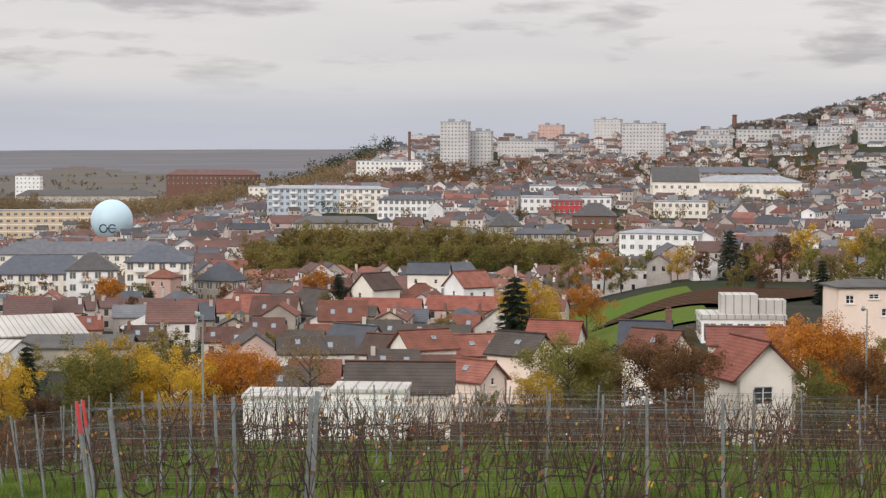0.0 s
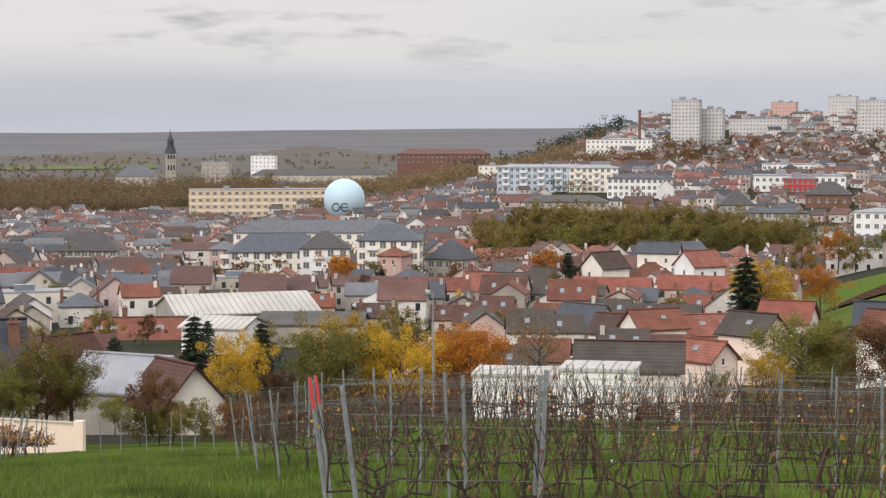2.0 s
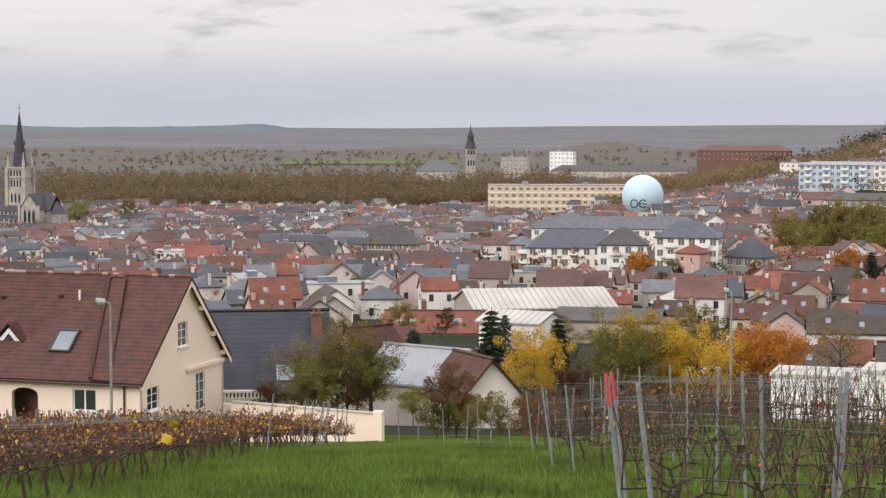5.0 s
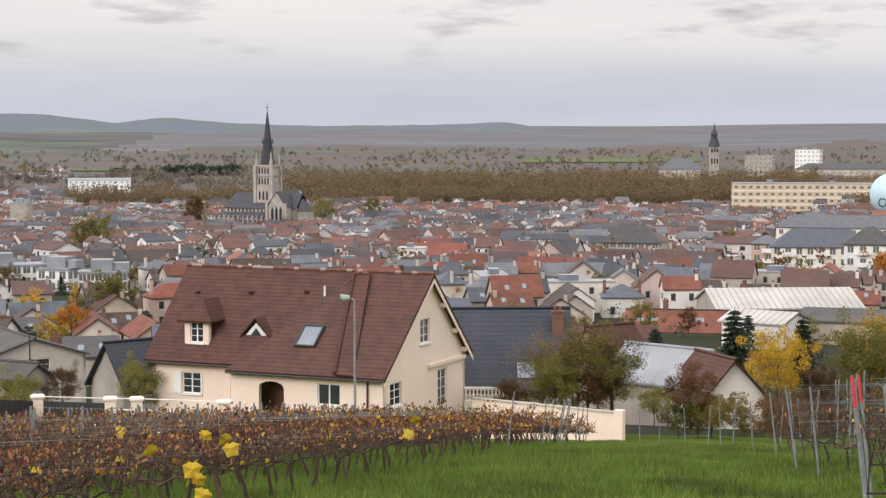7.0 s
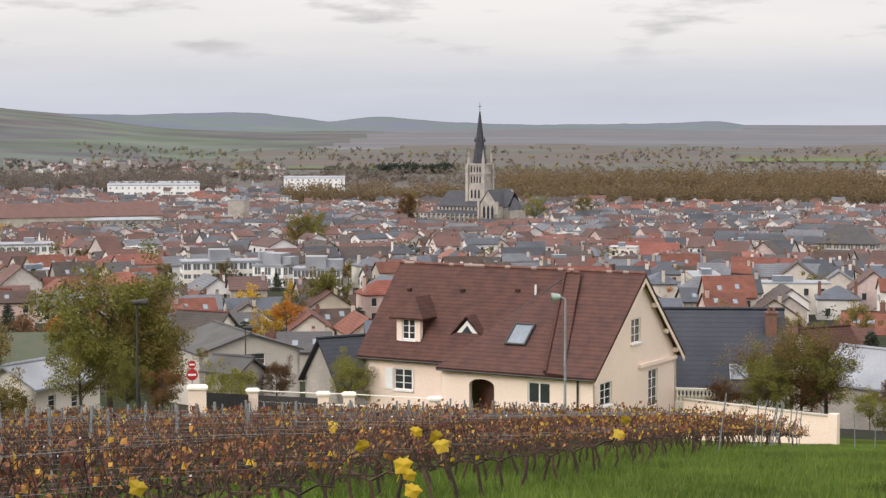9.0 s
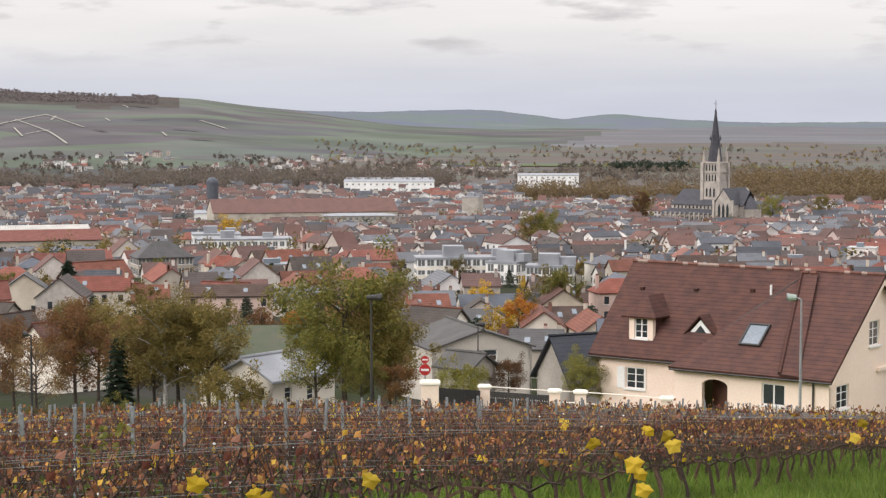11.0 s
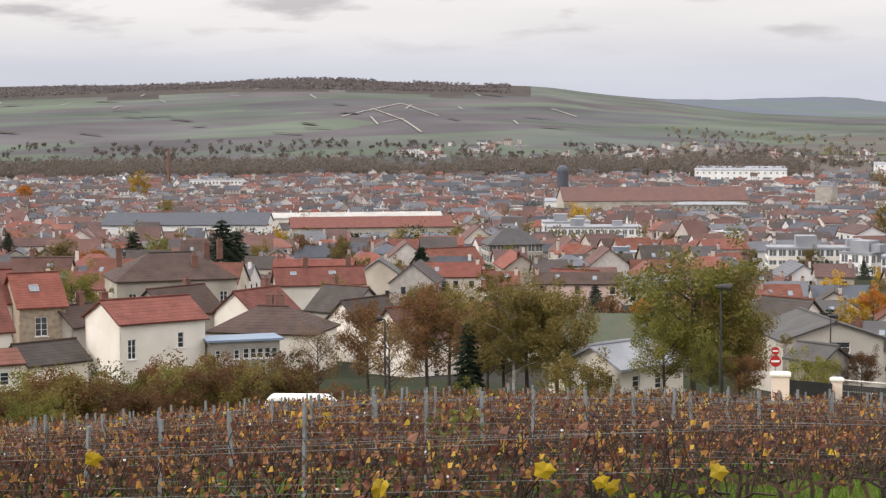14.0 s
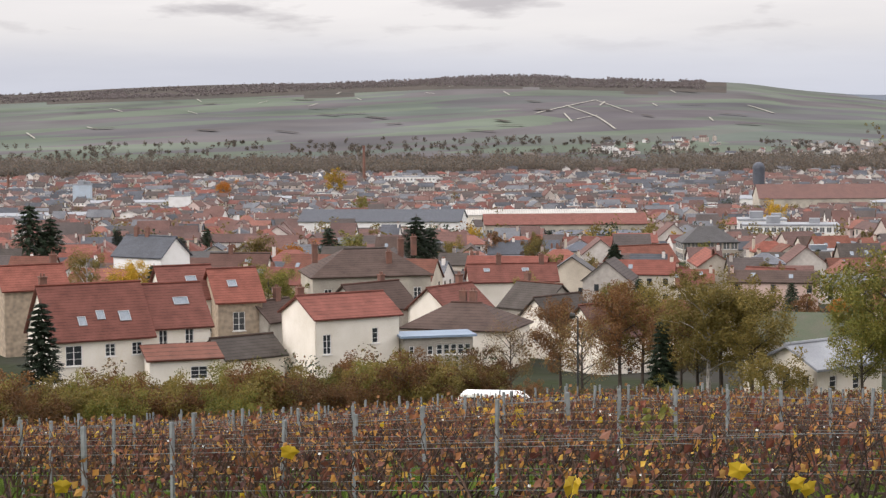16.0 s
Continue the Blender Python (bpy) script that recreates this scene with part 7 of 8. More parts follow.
grow("green", 17.9, 111, 3.6, 220, 0, -11.9)
grow("bush", 15.9, 112, 2.0, 0, 2)
grow("bush", 15.3, 113, 2.2, 80, 2)
grow("bush", 14.9, 114, 2.4, 140, 1)
grow("olive", -11.8, 192, 5.0, 20, 0)
grow("olive", -13.0, 190, 5.0, 120, 1)
grow("rust", -10.6, 196, 4.5, 60, 0)
grow("bush", -12.4, 186, 3.6, 10, 1)
grow("conifer", 35.17, 190, 3.5, 60, 1, -18.33)
grow("rust", 34.24, 150, 3.5, 60, 1, -17.60)
grow("green", 31.97, 112, 3.0, 60, 1, -12.52)
grow("bush", 35.59, 108, 2.0, 60, 2, -12.86)
grow("far", 32.73, 262, 7.0, 60, 3, -19.88)
grow("far", 33.74, 258, 5.0, 60, 0, -22.63)
grow("fargold", 34.41, 240, 4.5, 60, 0, -22.72)
grow("fardark", 41.99, 330, 7.0, 60, 0, -23.47)
grow("conifer", 47.28, 300, 7.0, 60, 0, -20.89)
grow("conifer", 64.30, 165, 6.5, 60, 0, -14.93)
grow("thin", 62.92, 225, 8.0, 60, 0, -14.75)
grow("gold", 61.52, 230, 5.0, 60, 0, -17.71)
grow("conifer", 60.99, 228, 5.0, 60, 1, -17.38)
grow("green", 57.61, 222, 5.5, 60, 0, -17.63)
for k, (xx, yy, dd, kd, hh) in enumerate(((60, 345, 350, "fardark", 14), (95, 370, 350, "fardark", 12), (580, 395, 320, "fardark", 10), (735, 375, 310, "fardark", 11), (760, 395, 312, "fardark", 10), (515, 425, 330, "fargold", 7), (455, 415, 340, "far", 8), (620, 410, 340, "far", 8),
                                          (800, 425, 320, "far", 6), (880, 415, 360, "far", 7), (970, 405, 420, "fardark", 7), (1405, 430, 340, "fardark", 8), (1440, 440, 345, "fardark", 8), (320, 410, 330, "fardark", 8), (210, 395, 420, "fardark", 7), (365, 395, 430, "fardark", 8), (1085, 430, 300, "fardark", 8), (940, 420, 350, "far", 6), (1370, 360, 620, "fargold", 9), (640, 345, 900, "far", 9), (590, 300, 1250, "fargold", 18), (395, 315, 1150, "fargold", 14), (945, 420, 340, "far", 6))):
    b = 52.37 + (784 - xx) / 59.34
    grow(kd, b, dd, hh, k * 70, k, 1.65 + (-0.0793 + (441 - yy) / 3400) * dd)
for k, (xx, yy, dd, kd, hh) in enumerate(((195, 485, 265, "far", 8), (130, 530, 230, "fargold", 5), (95, 560, 210, "fargold", 5), (180, 375, 600, "far", 11), (150, 385, 600, "far", 10), (345, 348, 1050, "far", 12), (350, 345, 1080, "far", 14), (575, 348, 1060, "far", 12), (660, 348, 1060, "far", 11), (1275, 470, 420, "far", 9), (1215, 515, 330, "far", 5),
                                          (1040, 530, 300, "fargold", 5), (880, 540, 290, "far", 5), (1350, 405, 560, "fardark", 9), (1290, 405, 600, "far", 10), (230, 470, 400, "fardark", 5), (45, 570, 200, "fardark", 4), (1100, 530, 290, "fargold", 4), (1560, 445, 420, "fargold", 8))):
    b = 22.925 + (784 - xx) / 59.34
    grow(kd, b, dd, hh, k * 70, k, 1.65 + (-0.0704 + (441 - yy) / 3400) * dd)
# hedge of bushes below the eastern vines
for k in range(70):
    b = rng.uniform(45, 66.5) if k > 8 else rng.uniform(38, 47)
    dd = rng.uniform(118, 138) if b > 48 else rng.uniform(112, 120)
    hgt = rng.uniform(2.6, 4.0) if b > 51 else rng.uniform(1.2, 2.0)
    grow("bush", b, dd, hgt, rng.uniform(0, 360), k)
for k in range(12):
    grow("bush", rng.uniform(29, 35), rng.uniform(104, 110), rng.uniform(0.9, 1.5), k * 50, k)
for k in range(26):
    grow("bush", rng.uniform(-13.5, 14), rng.uniform(112, 128), rng.uniform(1.5, 2.6), k * 50, k)
# garden trees between the nearer houses
for k in range(300):
    if k < 150:
        b, dd = rng.uniform(38, 64), math.sqrt(rng.uniform(205 ** 2, 560 ** 2))
    else:
        b, dd = rng.uniform(-3.4, 38), math.sqrt(rng.uniform(175 ** 2, 420 ** 2))
    x, y, z = spot(b, dd)
    if any((px - x) ** 2 + (py - y) ** 2 < (pr * 0.75 + 2) ** 2 for px, py, pr in TAKEN):
        continue
    r = rng.random()
    grow("fardark" if r < 0.2 else "fargold" if r < 0.3 else "far", b, dd, rng.uniform(2.5, 6.0), rng.uniform(0, 360), k)
# ---- woods of the valley and the hills ----
def woods(name, label, b0, b1, d0, d1, count, h, size, leaf, seed, thin=0.0, sprays=26):
    rng2 = random.Random(seed)
    V, F = [], []
    for _ in range(count):
        b, dd = rng2.uniform(b0, b1), rng2.uniform(d0, d1)
        x, y, z = spot(b, dd)
        if thin and noise.noise((x / 130, y / 130, seed)) < thin - 0.5:
            continue
        if any((px - x) ** 2 + (py - y) ** 2 < (pr + 2) ** 2 for px, py, pr in TAKEN):
            continue
        hh = h * rng2.uniform(0.6, 1.2)
        cs = [(x + rng2.uniform(-0.3, 0.3) * hh, y + rng2.uniform(-0.3, 0.3) * hh, z + hh * rng2.uniform(0.25, 0.8), hh * 0.3) for _ in range(4)]
        v, f = leaf_cloud(sprays, cs, size, rng2)
        o = len(V)
        V += v
        F += [tuple(i + o for i in q) for q in f]
    tagged(raw_object(name, V, F, leaf), label, "trees", kind="stuff")


woods("town_trees", "rusty and olive trees between the town's roofs", -14, 64, 420, 1450, 900, 7.5, 0.42, LEAF_OLIVE, 81, 0.0, 110)
woods("town_trees", "dark evergreen trees between the town's roofs", -14, 64, 420, 1400, 320, 7, 0.42, LEAF_DARK, 82, 0.0, 110)
woods("town_trees", "rusty brown trees between the town's roofs", -14, 64, 420, 1400, 420, 7, 0.42, LEAF_RUST, 84, 0.0, 110)
woods("town_trees", "golden trees between the town's roofs", -14, 64, 420, 1400, 70, 6, 0.42, LEAF_GOLD, 83, 0.0, 110)
woods("woodland", "brown autumn woods on the far plain", 3, 40, 1640, 2150, 2200, 9, 0.95, LEAF_WOOD, 61, 0.35, 46)
woods("woodland", "golden brown avenue trees behind the church", 13, 34, 1390, 1490, 620, 16, 0.85, LEAF_AVENUE, 62, 0.0, 90)
woods("woodland", "golden brown park trees before the plain", 12, 27.5, 1600, 1800, 800, 19, 0.95, LEAF_AVENUE, 73, 0.0, 80)
woods("woodland", "brown and orange trees beyond the works", 2, 14, 1430, 1700, 800, 12, 0.8, LEAF_AVENUE, 74, 0.1, 60)
woods("woodland", "dull brown woods beyond the works", 2, 14, 1700, 2100, 700, 11, 0.95, LEAF_WOOD, 75, 0.1, 50)
woods("garden_shrubs", "shrubs and small trees in the gardens", -3.4, 64, 175, 430, 620, 3.2, 0.17, LEAF_HEDGE, 76, 0.0, 90)
woods("garden_shrubs", "dark green shrubs in the gardens", -3.4, 64, 175, 430, 420, 3.0, 0.17, LEAF_CONI, 77, 0.0, 90)
woods("woodland", "low hedges and copses across the plain", 3, 40, 2200, 3100, 450, 7, 1.0, LEAF_OLIVE, 63, 0.45, 30)
woods("woodland", "brown autumn copses across the plain", 3, 40, 2200, 3100, 1500, 7, 1.1, LEAF_WOOD, 64, 0.5, 30)
woods("woodland", "riverside woods below the vineyard hill", 36, 66, 1640, 1880, 3000, 14, 1.0, LEAF_WOOD, 65, 0.1, 56)
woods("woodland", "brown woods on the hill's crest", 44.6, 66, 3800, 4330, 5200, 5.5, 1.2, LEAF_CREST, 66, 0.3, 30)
woods("woodland", "scattered trees at the hill's foot", 30, 66, 1850, 2350, 1300, 8, 1.0, LEAF_WOOD, 67, 0.45, 50)
woods("woodland", "trees under the tower blocks", -11, 3, 1150, 1450, 420, 10, 0.7, LEAF_RUST, 68, 0.3, 70)
woods("woodland", "wooded shoulder of the near hill", -16, -8.5, 1560, 1950, 1100, 7, 1.0, LEAF_WOOD, 69, 0.2, 50)
woods("woodland", "dark wood of firs on the plain", 29.0, 31.2, 2150, 2230, 240, 11, 1.0, LEAF_DARK, 70, 0.0, 60)
woods("woodland", "brown trees before the brick hall", 1.8, 11, 1250, 1420, 420, 10, 0.7, LEAF_AVENUE, 72, 0.0, 70)
woods("woodland", "autumn trees along the brick hall", 3.2, 10.6, 1380, 1470, 280, 17, 0.85, LEAF_AVENUE, 78, 0.0, 90)
woods("woodland", "dark trees behind the long brick hall", 1.5, 6.5, 1540, 1640, 110, 17, 0.9, LEAF_DARK, 71, 0.0, 80)

# chalk tracks on the vineyard hill, the green plots and the ploughed field
def strip(name, label, pts, width, material, lift=0.35, kind="structure"):
    V, F = [], []
    n_seg, cross = 24, max(1, int(width / 7))
    for (b0, d0), (b1, d1) in zip(pts, pts[1:]):
        p0, p1 = Vector(spot(b0, d0)[:2]), Vector(spot(b1, d1)[:2])
        n = Vector((p1.y - p0.y, p0.x - p1.x)).normalized() * width / 2
        for k in range(n_seg + 1):
            c = p0.lerp(p1, k / n_seg)
            for i in range(cross + 1):
                q = c + n * (2 * i / cross - 1)
                V.append((q.x, q.y, ground_z(q.x, q.y) + lift))
                if k and i:
                    o = len(V) - 1
                    F.append((o - cross - 2, o - 1, o, o - cross - 1))
    tagged(raw_object(name, V, F, material), label, name, kind=kind)


strip("track", "chalk farm tracks on the vineyard hill", [(49.63, 2900), (47.85, 3350)], 4, CHALK, 1.2)
strip("track", "chalk farm tracks on the vineyard hill", [(47.85, 3350), (46.75, 2950)], 3, CHALK, 1.2)
strip("track", "chalk farm tracks on the vineyard hill", [(48.73, 3150), (47.77, 2800), (47.26, 2550)], 3, CHALK, 1.2)
strip("track", "chalk farm tracks on the vineyard hill", [(48.44, 2750), (47.77, 2850)], 3, CHALK, 1.2)
strip("track", "chalk farm tracks on the vineyard hill", [(50.56, 3600), (50.39, 3500)], 3, CHALK, 1.2)
strip("track", "chalk farm tracks on the vineyard hill", [(43.38, 3300), (42.63, 3150)], 5, CHALK, 1.2)
rng = random.Random(91)
for k in range(26):
    b0, d0 = rng.uniform(41, 65), rng.uniform(2500, 3700)
    strip("hedge", "dark hedge between the vineyard plots", [(b0, d0), (b0 + rng.uniform(0.3, 0.9), d0 + rng.uniform(-40, 60))], rng.uniform(7, 14), CREST_SOIL, 2.2)
for k in range(16):
    b0, d0 = rng.uniform(41, 65), rng.uniform(2500, 3800)
    strip("track", "pale farm track between vineyard plots", [(b0, d0), (b0 + rng.uniform(-0.35, 0.35), d0 + rng.uniform(30, 220))], 2.6, CHALK, 1.4)
rng = random.Random(5)
strip("meadow", "pale green meadow across the plain", [(20.58, 2700), (15.35, 2700)], 150, GREENFIELD, 1.0)
strip("meadow", "pale green meadow beyond the church", [(36.5, 2380), (26.0, 2330)], 60, GREENFIELD, 1.0)
strip("meadow", "green garden slope beside the ploughed plot", [(-3.6, 292), (-7.6, 292)], 115, GARDEN, 0.3)
strip("field", "brown ploughed plot on the slope", [(-6.7, 302), (-10.8, 294)], 60, SOIL, 0.6)
strip("meadow", "green slope below the tower blocks", [(4.01, 1300), (2.33, 1330)], 90, GARDEN, 1.5)
strip("meadow", "green garden strip", [(-0.12, 300), (-1.97, 300)], 26, GARDEN, 0.3)
strip("meadow", "grass bank by the hedge", [(65.75, 132), (63.49, 128)], 14, GARDEN, 0.15)

# ---- the vineyard ----
ROW = Vector((0.968, 0.25, 0)).normalized()       # along the rows
ACROSS = Vector((-0.25, 0.968, 0)).normalized()   # down the slope, row by row


def tube(V, F, pts, r0, r1, sides=3):
    """A thin tapering tube through a few points, added to plain lists."""
    o = len(V)
    for i, p in enumerate(pts):
        r = r0 + (r1 - r0) * i / (len(pts) - 1)
        d = (pts[min(i + 1, len(pts) - 1)] - pts[max(i - 1, 0)]).normalized()
        a = d.orthogonal().normalized()
        b = d.cross(a)
        for k in range(sides):
            c, s = math.cos(k * math.tau / sides) * r, math.sin(k * math.tau / sides) * r
            V.append(p + a * c + b * s)
        if i:
            for k in range(sides):
                k2 = (k + 1) % sides
                F.append((o + (i - 1) * sides + k, o + (i - 1) * sides + k2, o + i * sides + k2, o + i * sides + k))


def leaf_quad(V, F, p, s, rng):
    """A curled, pointed leaf."""
    n = Vector((rng.gauss(0, 1), rng.gauss(0, 1), rng.gauss(0, 0.7))).normalized()
    a = n.orthogonal().normalized()
    b = n.cross(a)
    o = len(V)
    V += [p - a * s, p - b * s * 0.8 + n * s * 0.3, p + a * s * 0.9, p + b * s * 0.75 + n * s * 0.35, p + n * s * 0.1]
    F += [(o, o + 1, o + 4), (o + 1, o + 2, o + 4), (o + 2, o + 3, o + 4), (o + 3, o, o + 4)]


def vine_stretch(length, seed, leafy, high, near, canes):
    """A stretch of trained vines: gnarled stocks, tied canes, withered leaves. Local x runs along the row."""
    rng = random.Random(seed)
    V, F, LV, LF, YV, YF = [], [], [], [], [], []
    count = int(length / 1.0)
    for i in range(count):
        x = (i + 0.5) * length / count + rng.uniform(-0.12, 0.12)
        p = Vector((x, rng.uniform(-0.05, 0.05), -0.1))
        pts = [p]
        for k in range(3):
            p = p + Vector((rng.uniform(-0.1, 0.1), rng.uniform(-0.05, 0.05), 0.19 + 0.03 * k))
            pts.append(p)
        tube(V, F, pts, 0.034, 0.022, 5 if near else 4)
        head = pts[-1]
        side = rng.choice((-1, 1))
        arm = [head, head + Vector((side * 0.25, 0, 0.12)), head + Vector((side * 0.6, rng.uniform(-0.03, 0.03), 0.1))]
        tube(V, F, arm, 0.02, 0.013, 4 if near else 3)
        arm2 = [head, head + Vector((-side * 0.2, 0, 0.1)), head + Vector((-side * 0.4, 0, 0.08))]
        tube(V, F, arm2, 0.017, 0.01, 3)
        for k in range(canes):
            base = (arm if rng.random() < 0.65 else arm2)
            s = base[0].lerp(base[2], rng.random())
            top = high * rng.uniform(0.62, 1.08)
            lean = rng.uniform(-0.38, 0.38)
            mid = s + Vector((lean * 0.35 + rng.uniform(-0.1, 0.1), rng.uniform(-0.11, 0.11), (top - s.z) * 0.45))
            q = s + Vector((lean + rng.uniform(-0.12, 0.12), rng.uniform(-0.12, 0.12), top - s.z))
            cane = [s, mid, mid.lerp(q, 0.55) + Vector((rng.uniform(-0.07, 0.07), rng.uniform(-0.05, 0.05), 0)), q]
            tube(V, F, cane, 0.011 if near else 0.012, 0.004 if near else 0.006)
            if near and rng.random() < 0.6:
                t0 = cane[1].lerp(cane[2], rng.random())
                tube(V, F, [t0, t0 + Vector((rng.uniform(-0.2, 0.2), rng.uniform(-0.12, 0.12), rng.uniform(-0.05, 0.22)))], 0.005, 0.003)
            for j in range(int(leafy * (3.2 if near else 2.2) + rng.random())):
                c = cane[1].lerp(cane[3], rng.random())
                c = c + Vector((rng.gauss(0, 0.06), rng.gauss(0, 0.06), rng.gauss(-0.03, 0.05)))
                if rng.random() < (0.006 if near else 0.06):
                    leaf_quad(YV, YF, c, rng.uniform(0.04, 0.065), rng)
                else:
                    leaf_quad(LV, LF, c, rng.choice((rng.uniform(0.014, 0.03), rng.uniform(0.02, 0.055))) if near else rng.uniform(0.025, 0.065), rng)
    stock = raw_object("vine", V, F, CANE)
    o = len(LV)
    raw_object("foliage", LV + YV, LF + [tuple(i + o for i in q) for q in YF], [LEAF_BROWN, LEAF_YEL], stock, [0] * len(LF) + [1] * len(YF))
    return proto(stock)


STRETCH = 6.0
LEFT_NEAR = [vine_stretch(STRETCH, 100 + i, 1.7, 1.3, True, 12) for i in range(6)]
LEFT_FAR = [vine_stretch(STRETCH, 110 + i, 2.9, 1.3, False, 8) for i in range(5)]
RIGHT_NEAR = [vine_stretch(STRETCH, 120 + i, 0.35, 1.72, True, 8) for i in range(4)]
RIGHT_FAR = [vine_stretch(STRETCH, 130 + i, 0.5, 1.72, False, 4) for i in range(3)]

bm = bmesh.new()
box(bm, -0.02, 0.02, -0.014, 0.014, -0.4, 1.42)
for k in range(3):
    box(bm, -0.024, 0.024, -0.018, 0.018, 0.4 + k * 0.32, 0.42 + k * 0.32)
POST = proto(mesh_object("vine_post", bm, POSTM))
bm = bmesh.new()
box(bm, -0.017, 0.017, -0.012, 0.012, -0.4, 1.8)
for k in range(4):
    box(bm, -0.02, 0.02, -0.015, 0.015, 0.5 + k * 0.38, 0.53 + k * 0.38)
TALL_POST = proto(mesh_object("vine_post", bm, POSTM))
bm = bmesh.new()
rod(bm, (0, 0, -0.5), (0, 0, 1.45), 0.024, 0.022, 8)
STAKE = mesh_object("end_post", bm, POSTM)
bm = bmesh.new()
rod(bm, (0, 0, 1.454), (0, 0, 1.8), 0.024, 0.021, 8)
part("painted_top", bm, REDPAINT, STAKE, "red painted post top")
proto(STAKE)
bm = bmesh.new()
rod(bm, (0, 0, -0.5), (0, 0, 1.7), 0.024, 0.02, 8)
PLAIN_STAKE = proto(mesh_object("end_post", bm, POSTM))


def edge_left(n):
    """Where the rows of the eastern field end at the grass path, along ROW, by their distance n down the slope."""
    return -6.2 + (n - 10) * 0.03 if n < 28 else -5.7 + (n - 28) * -0.005


def edge_right(n):
    return 1.65 + 0.35 * math.sin(n * 2.1)


def inside(p, left):
    d = math.hypot(p.x, p.y)
    b = math.degrees(math.atan2(-p.x, p.y))
    if left:
        far = np.interp(b, (14, 20, 26, 34, 45, 56, 64), (80, 86, 93, 97, 105, 104, 88))
        return 6 < d < far and 12 < b < 66
    return 13 < d < np.interp(b, (-15, 0, 8, 14), (98, 100, 96, 80)) and -15.5 < b < 24


def vine_row(n, left, index):
    rng = random.Random(index * 7 + left)
    start = edge_left(n) if left else edge_right(n)
    sgn = -1 if left else 1
    cells = []
    for k in range(40):
        s = start + sgn * (k + 0.5) * STRETCH
        p = ACROSS * n + ROW * s
        if inside(p, left):
            cells.append(s)
    if not cells:
        return
    s0 = cells[0]
    p0 = ACROSS * n + ROW * s0
    root = empty("vine_row", Matrix.Translation((p0.x, p0.y, ground_z(p0.x, p0.y))), "row of brown autumn vines tied to wires" if left else "row of bare brown vine canes on wires", "vines", "vine rows")
    zr = ground_z(p0.x, p0.y)
    wires, clips = bmesh.new(), bmesh.new()
    nearest = 1e9
    for s in cells:
        a, b = ACROSS * n + ROW * (s - STRETCH / 2), ACROSS * n + ROW * (s + STRETCH / 2)
        za, zb = ground_z(a.x, a.y), ground_z(b.x, b.y)
        mid = (a + b) / 2
        d = mid.length
        nearest = min(nearest, d)
        pool = (LEFT_NEAR if d < 34 else LEFT_FAR) if left else (RIGHT_NEAR if d < 42 else RIGHT_FAR)
        src = rng.choice(pool)
        tilt = math.atan2(zb - za, STRETCH)
        m = Matrix.Translation((a.x - p0.x, a.y - p0.y, za - zr)) @ Matrix.Rotation(math.atan2(ROW.y, ROW.x), 4, "Z") @ Matrix.Rotation(-tilt, 4, "Y")
        if rng.random() < 0.5:
            m = m @ Matrix.Translation((STRETCH, 0, 0)) @ Matrix.Rotation(math.pi, 4, "Z") @ Matrix.Rotation(2 * tilt, 4, "Y") if abs(tilt) < 0.005 else m
        made = copy_thing(src, m)
        made.parent = root
        if d < 62:
            off = rng.uniform(-0.4, 0.4)
            q = a + ROW * (max(0.05, off) if left else 1.6 + off)
            for extra in (0,):
                w = q + ROW * extra
                pt = copy_thing(POST if left else TALL_POST, pose(w.x - p0.x, w.y - p0.y, ground_z(w.x, w.y) - zr, rng.uniform(-3, 3), rng.uniform(-3, 3), 14 + rng.uniform(-15, 15)))
                pt.parent = root
            if d < 30:
                for k in range(2):
                    w, h = a.lerp(b, rng.random()), rng.choice((0.9, 1.2) if left else (1.0, 1.4))
                    box(clips, w.x - p0.x - 0.008, w.x - p0.x + 0.008, w.y - p0.y - 0.007, w.y - p0.y + 0.007, ground_z(w.x, w.y) - zr + h - 0.007, ground_z(w.x, w.y) - zr + h + 0.007)
            for h in ((0.9, 1.2) if left else (0.55, 1.0, 1.4, 1.72)) if d < 45 else (1.15,):
                rod(wires, (a.x - p0.x, a.y - p0.y, za - zr + h), (b.x - p0.x, b.y - p0.y, zb - zr + h), 0.002 if d < 30 else 0.003, None, 3)
    # the stout leaning post that ends the row at the path
    e = ACROSS * n + ROW * start
    if inside(e, left) and (rng.random() < 0.25 and n > 42 if left else n < 60 and index % 2 == 0 or index in RED_ROWS):
        red = not left and index in RED_ROWS
        src = STAKE if red else PLAIN_STAKE
        st = copy_thing(src, pose(e.x - p0.x, e.y - p0.y, ground_z(e.x, e.y) - zr, rng.uniform(-4, 2), sgn * -rng.uniform(4, 9), 0))
        st.parent = root
    if wires.verts:
        part("trellis_wire", wires, POSTM, root)
    else:
        wires.free()
    if clips.verts:
        tagged(part("wire_clip", clips, FRAME, root, "small white plastic wire clips"), kind="stuff")
    else:
        clips.free()


RED_ROWS = (21, 24)
for i in range(92):
    vine_row(10.5 + i * 1.15, True, i)
n = 14.0
while n < 63:
    vine_row(n, False, round(n))
    n += 3.4 if n < 45 else 2.3 if n < 60 else 1.5

# large yellow leaves still hanging on the nearest vines
rng = random.Random(77)


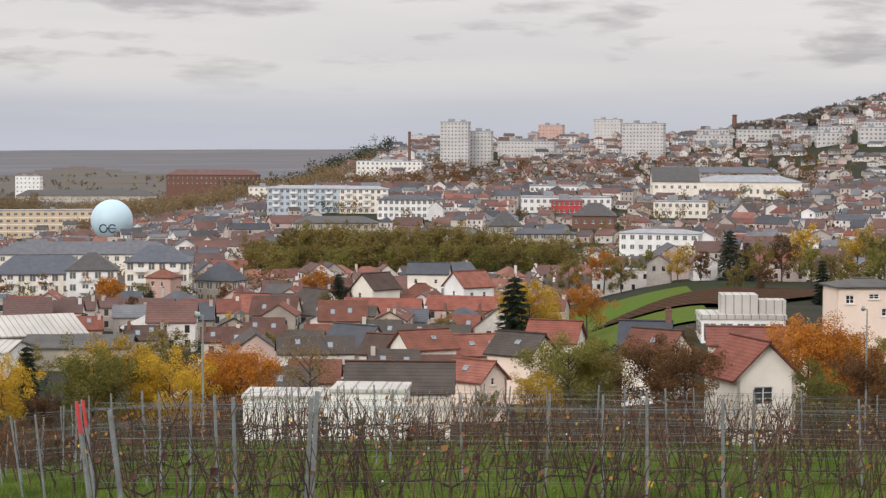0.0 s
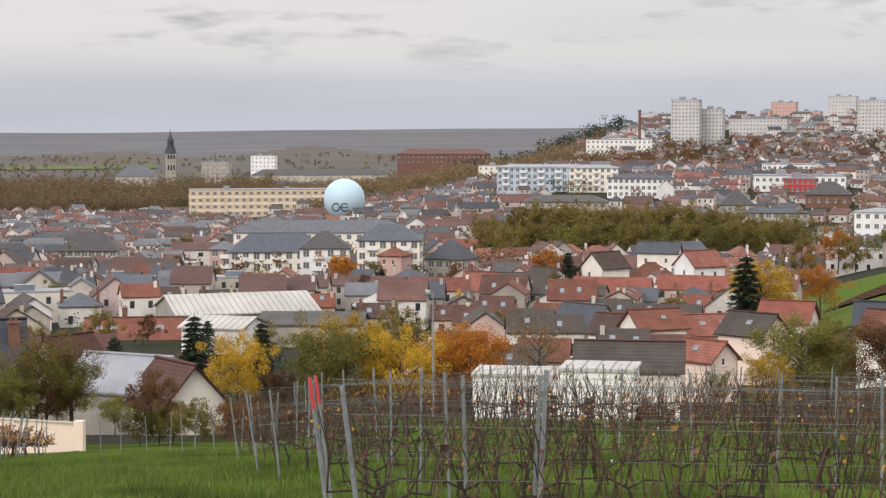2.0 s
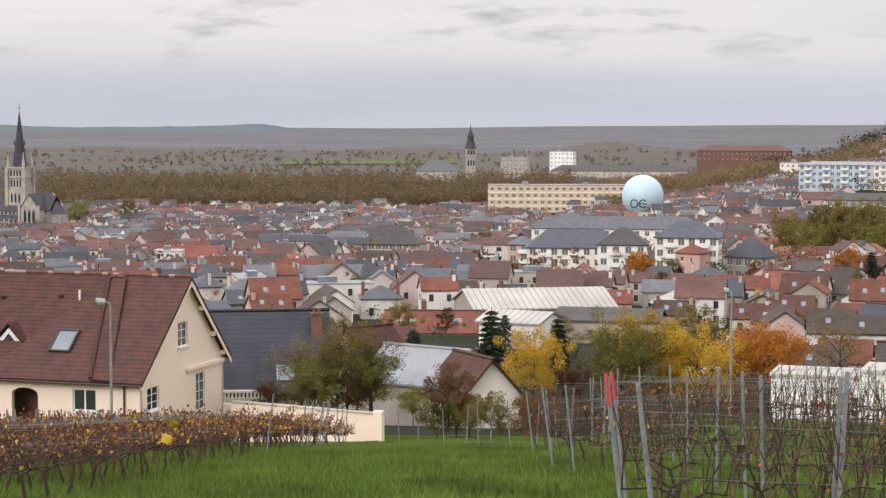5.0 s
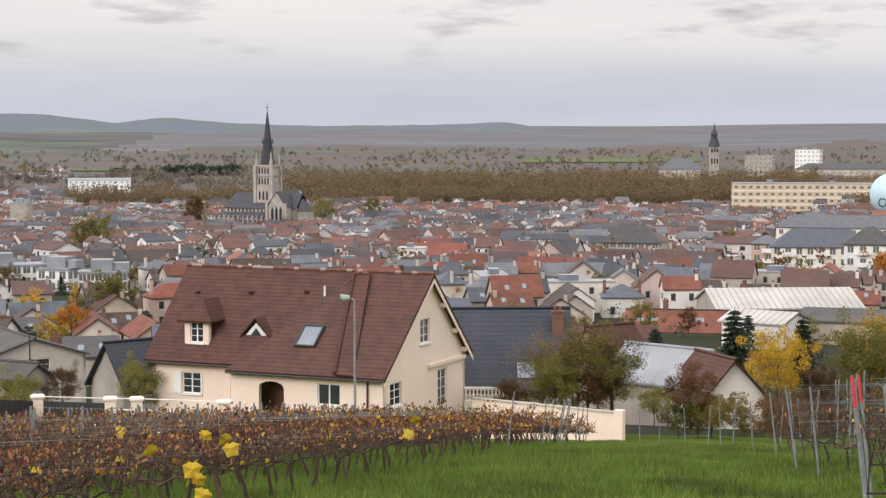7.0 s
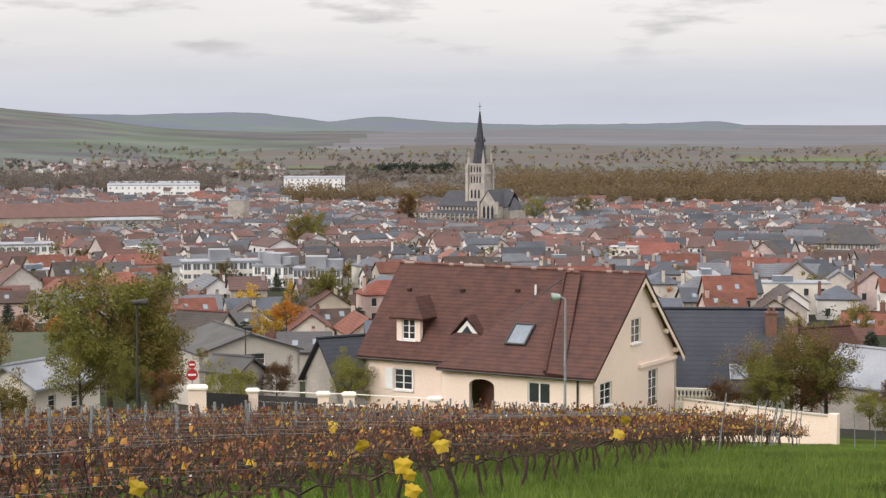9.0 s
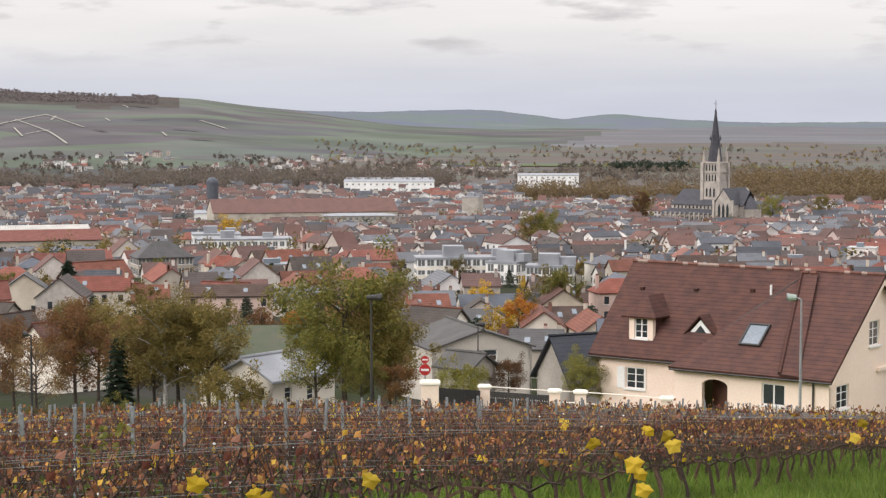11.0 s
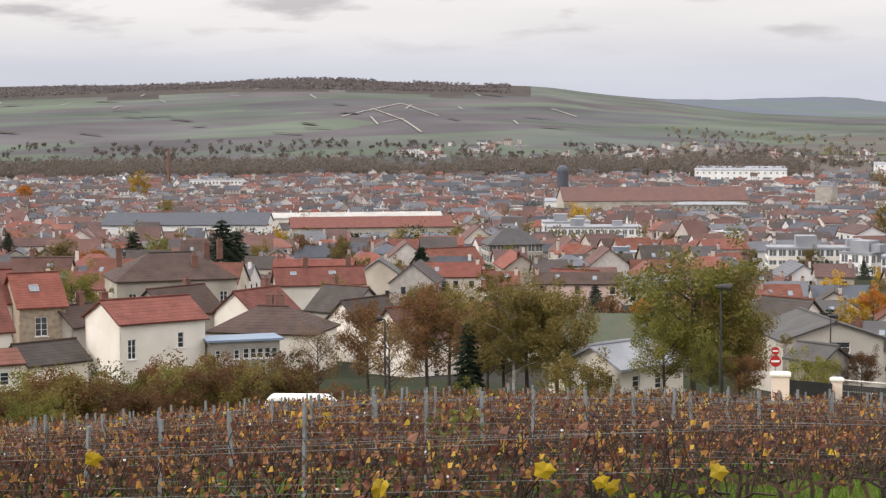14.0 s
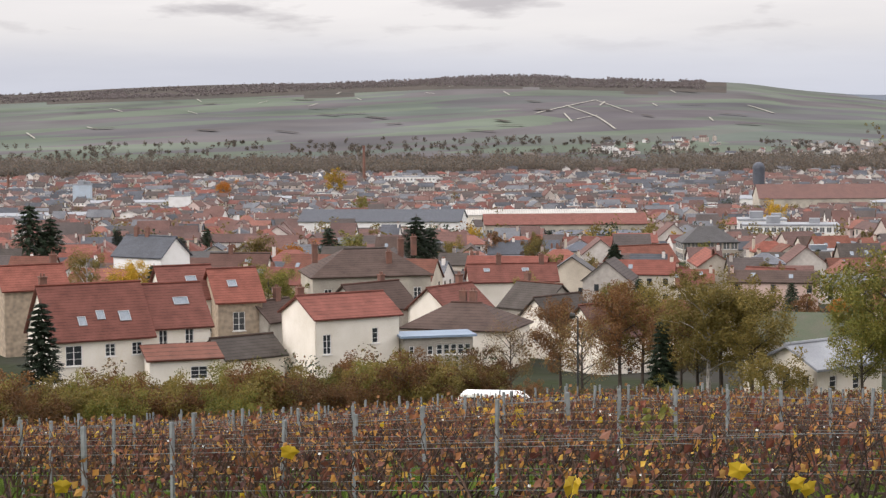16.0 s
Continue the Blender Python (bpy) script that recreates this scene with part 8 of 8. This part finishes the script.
def yellow_leaf(bearing, d, z, size, turn):
    """A lobed vine leaf with a stalk, hanging from a cane."""
    bm = bmesh.new()
    c = bm.verts.new((0, -0.015, 0))
    ring = []
    for k in range(15):
        a = k * math.tau / 15 - 1.57
        r = size * 1.1 * (0.5 + 0.5 * abs(math.cos(2.5 * (a + 1.57)))) * (0.55 if k == 0 else 1)
        ring.append(bm.verts.new((r * math.cos(a), 0.25 * r * math.sin(3 * a) * 0.4, r * math.sin(a))))
    for k in range(15):
        bm.faces.new((c, ring[k], ring[(k + 1) % 15]))
    top = ring[8].co.copy()
    rod(bm, (0, 0, 0), (0.02, 0.03, size * 1.7), 0.004, 0.003, 4)
    a = radians(bearing)
    ob = mesh_object("vine_leaf", bm, LEAF_YEL, m=pose(-d * math.sin(a), d * math.cos(a), z, rng.uniform(-30, 30), rng.uniform(150, 210), bearing + turn))
    mod = ob.modifiers.new("body", "SOLIDIFY")
    mod.thickness = 0.002
    tagged(ob, "large yellow vine leaf hanging on a bare cane", "leaf", "yellow vine leaves")


for args in ((29.29, 13.0, -0.62, 0.06, 10), (29.46, 13.1, -0.57, 0.055, 40), (30.04, 13.0, -0.52, 0.05, -30), (30.46, 12.6, -0.68, 0.07, 20),
             (30.29, 12.6, -0.74, 0.06, -20), (30.16, 12.4, -0.81, 0.06, 0), (31.67, 14.0, -0.79, 0.065, 50), (43.59, 11.5, -0.59, 0.07, 5),
             (38.38, 12.0, -0.68, 0.062, -10), (41.88, 11.4, -0.64, 0.055, 20), (57.08, 13.5, -0.85, 0.068, 10), (48.65, 11.6, -0.72, 0.07, 60),
             (41.54, 11.6, -0.71, 0.06, 30), (63.81, 12.4, -0.82, 0.06, 10), (48.42, 11.5, -0.70, 0.065, 70), (23.76, 30.0, -3.15, 0.09, 10), (23.98, 30.0, -3.38, 0.1, -30),
             (32.56, 28.0, -2.94, 0.1, 0), (50.13, 30.0, -3.32, 0.1, 0), (50.22, 30.0, -3.46, 0.1, 40), (42.46, 32.0, -4.08, 0.09, 0), (50.89, 26.0, -2.76, 0.08, 20)):
    yellow_leaf(*args)
# a vine shoot that still has green leaves
V, F = [], []
a = radians(46.37)
for k in range(70):
    u = rng.random()
    leaf_quad(V, F, Vector((-20 * math.sin(a) + rng.gauss(0, 0.16) + (0.25 if u > 0.5 else 0) * (u - 0.5), 20 * math.cos(a) + rng.gauss(0, 0.1), -2.06 + u * 0.5)), rng.uniform(0.03, 0.055), rng)
tagged(raw_object("vine_shoot", V, F, LEAF_GREEN), "vine shoot with green leaves among brown ones", "vine")
# lone stakes of a young plot beside the path
for k in range(10):
    x, y, z = spot(11.9 + k * 0.55 + 0.2 * math.sin(k * 5), 58 + 3.0 * k)
    st = copy_thing(PLAIN_STAKE, pose(x, y, z, 3 * math.sin(k), 4 * math.cos(k * 3), 0))
    tagged(st, "lone grey vine stake in the grass", "post", "vine stakes")



# ---- grass ----
def grass(name, count, place, seed, size, label):
    rng2 = random.Random(seed)
    V, F = [], []
    for _ in range(count):
        p = place(rng2)
        if p is None:
            continue
        x, y = p
        z = ground_z(x, y)
        s = size * rng2.uniform(0.6, 1.5)
        for k in range(3):
            a = rng2.random() * 6.28
            w = 0.012 * (1 + s)
            ox, oy = x + rng2.gauss(0, 0.05), y + rng2.gauss(0, 0.05)
            lx, ly = rng2.gauss(0, 0.4) * s, rng2.gauss(0, 0.4) * s
            o = len(V)
            V += [(ox - w * math.cos(a), oy - w * math.sin(a), z - 0.02), (ox + w * math.cos(a), oy + w * math.sin(a), z - 0.02), (ox + lx, oy + ly, z + s)]
            F.append((o, o + 1, o + 2))
    tagged(raw_object(name, V, F, GRASS), label, "grass", kind="stuff")


def on_path(r):
    n, s = r.uniform(24, 100), r.uniform(-1, 1)
    lo, hi = edge_left(n) - 1.5, edge_right(n) + 1.5
    p = ACROSS * n + ROW * (lo + (hi - lo) * (s + 1) / 2)
    if noise.noise((p.x * 0.5, p.y * 0.5, 9)) > 0.45:
        return None
    return p.x, p.y


def under_vines(r):
    b, d = r.uniform(-14, 66), r.uniform(10, 60)
    a = radians(b)
    return -d * math.sin(a), d * math.cos(a)


grass("path_grass", 110000, on_path, 3, 0.12, "lush green grass of the path between the vines")
grass("vineyard_grass", 90000, under_vines, 4, 0.2, "green grass growing between vine rows")
for b, d, r in ((16.62, 50, 0.9), (21.43, 42, 0.7), (16.79, 48, 0.9), (20.75, 56, 0.5)):
    x, y, z = spot(b, d)
    V = [(x, y, z + 0.03)] + [(x + r * (1 + 0.3 * math.sin(k * 2.3)) * math.cos(k * 0.524), y + 1.6 * r * math.sin(k * 0.524), ground_z(x + r * math.cos(k * 0.524), y + 1.6 * r * math.sin(k * 0.524)) + 0.02) for k in range(12)]
    tagged(raw_object("bare_patch", V, [(0, k + 1, (k + 1) % 12 + 1) for k in range(12)], DIRT), "bare trodden earth patch in the grass", "soil", kind="structure")

for p in PROTOTYPES:
    for o in (*p.children_recursive, p):
        bpy.data.objects.remove(o)
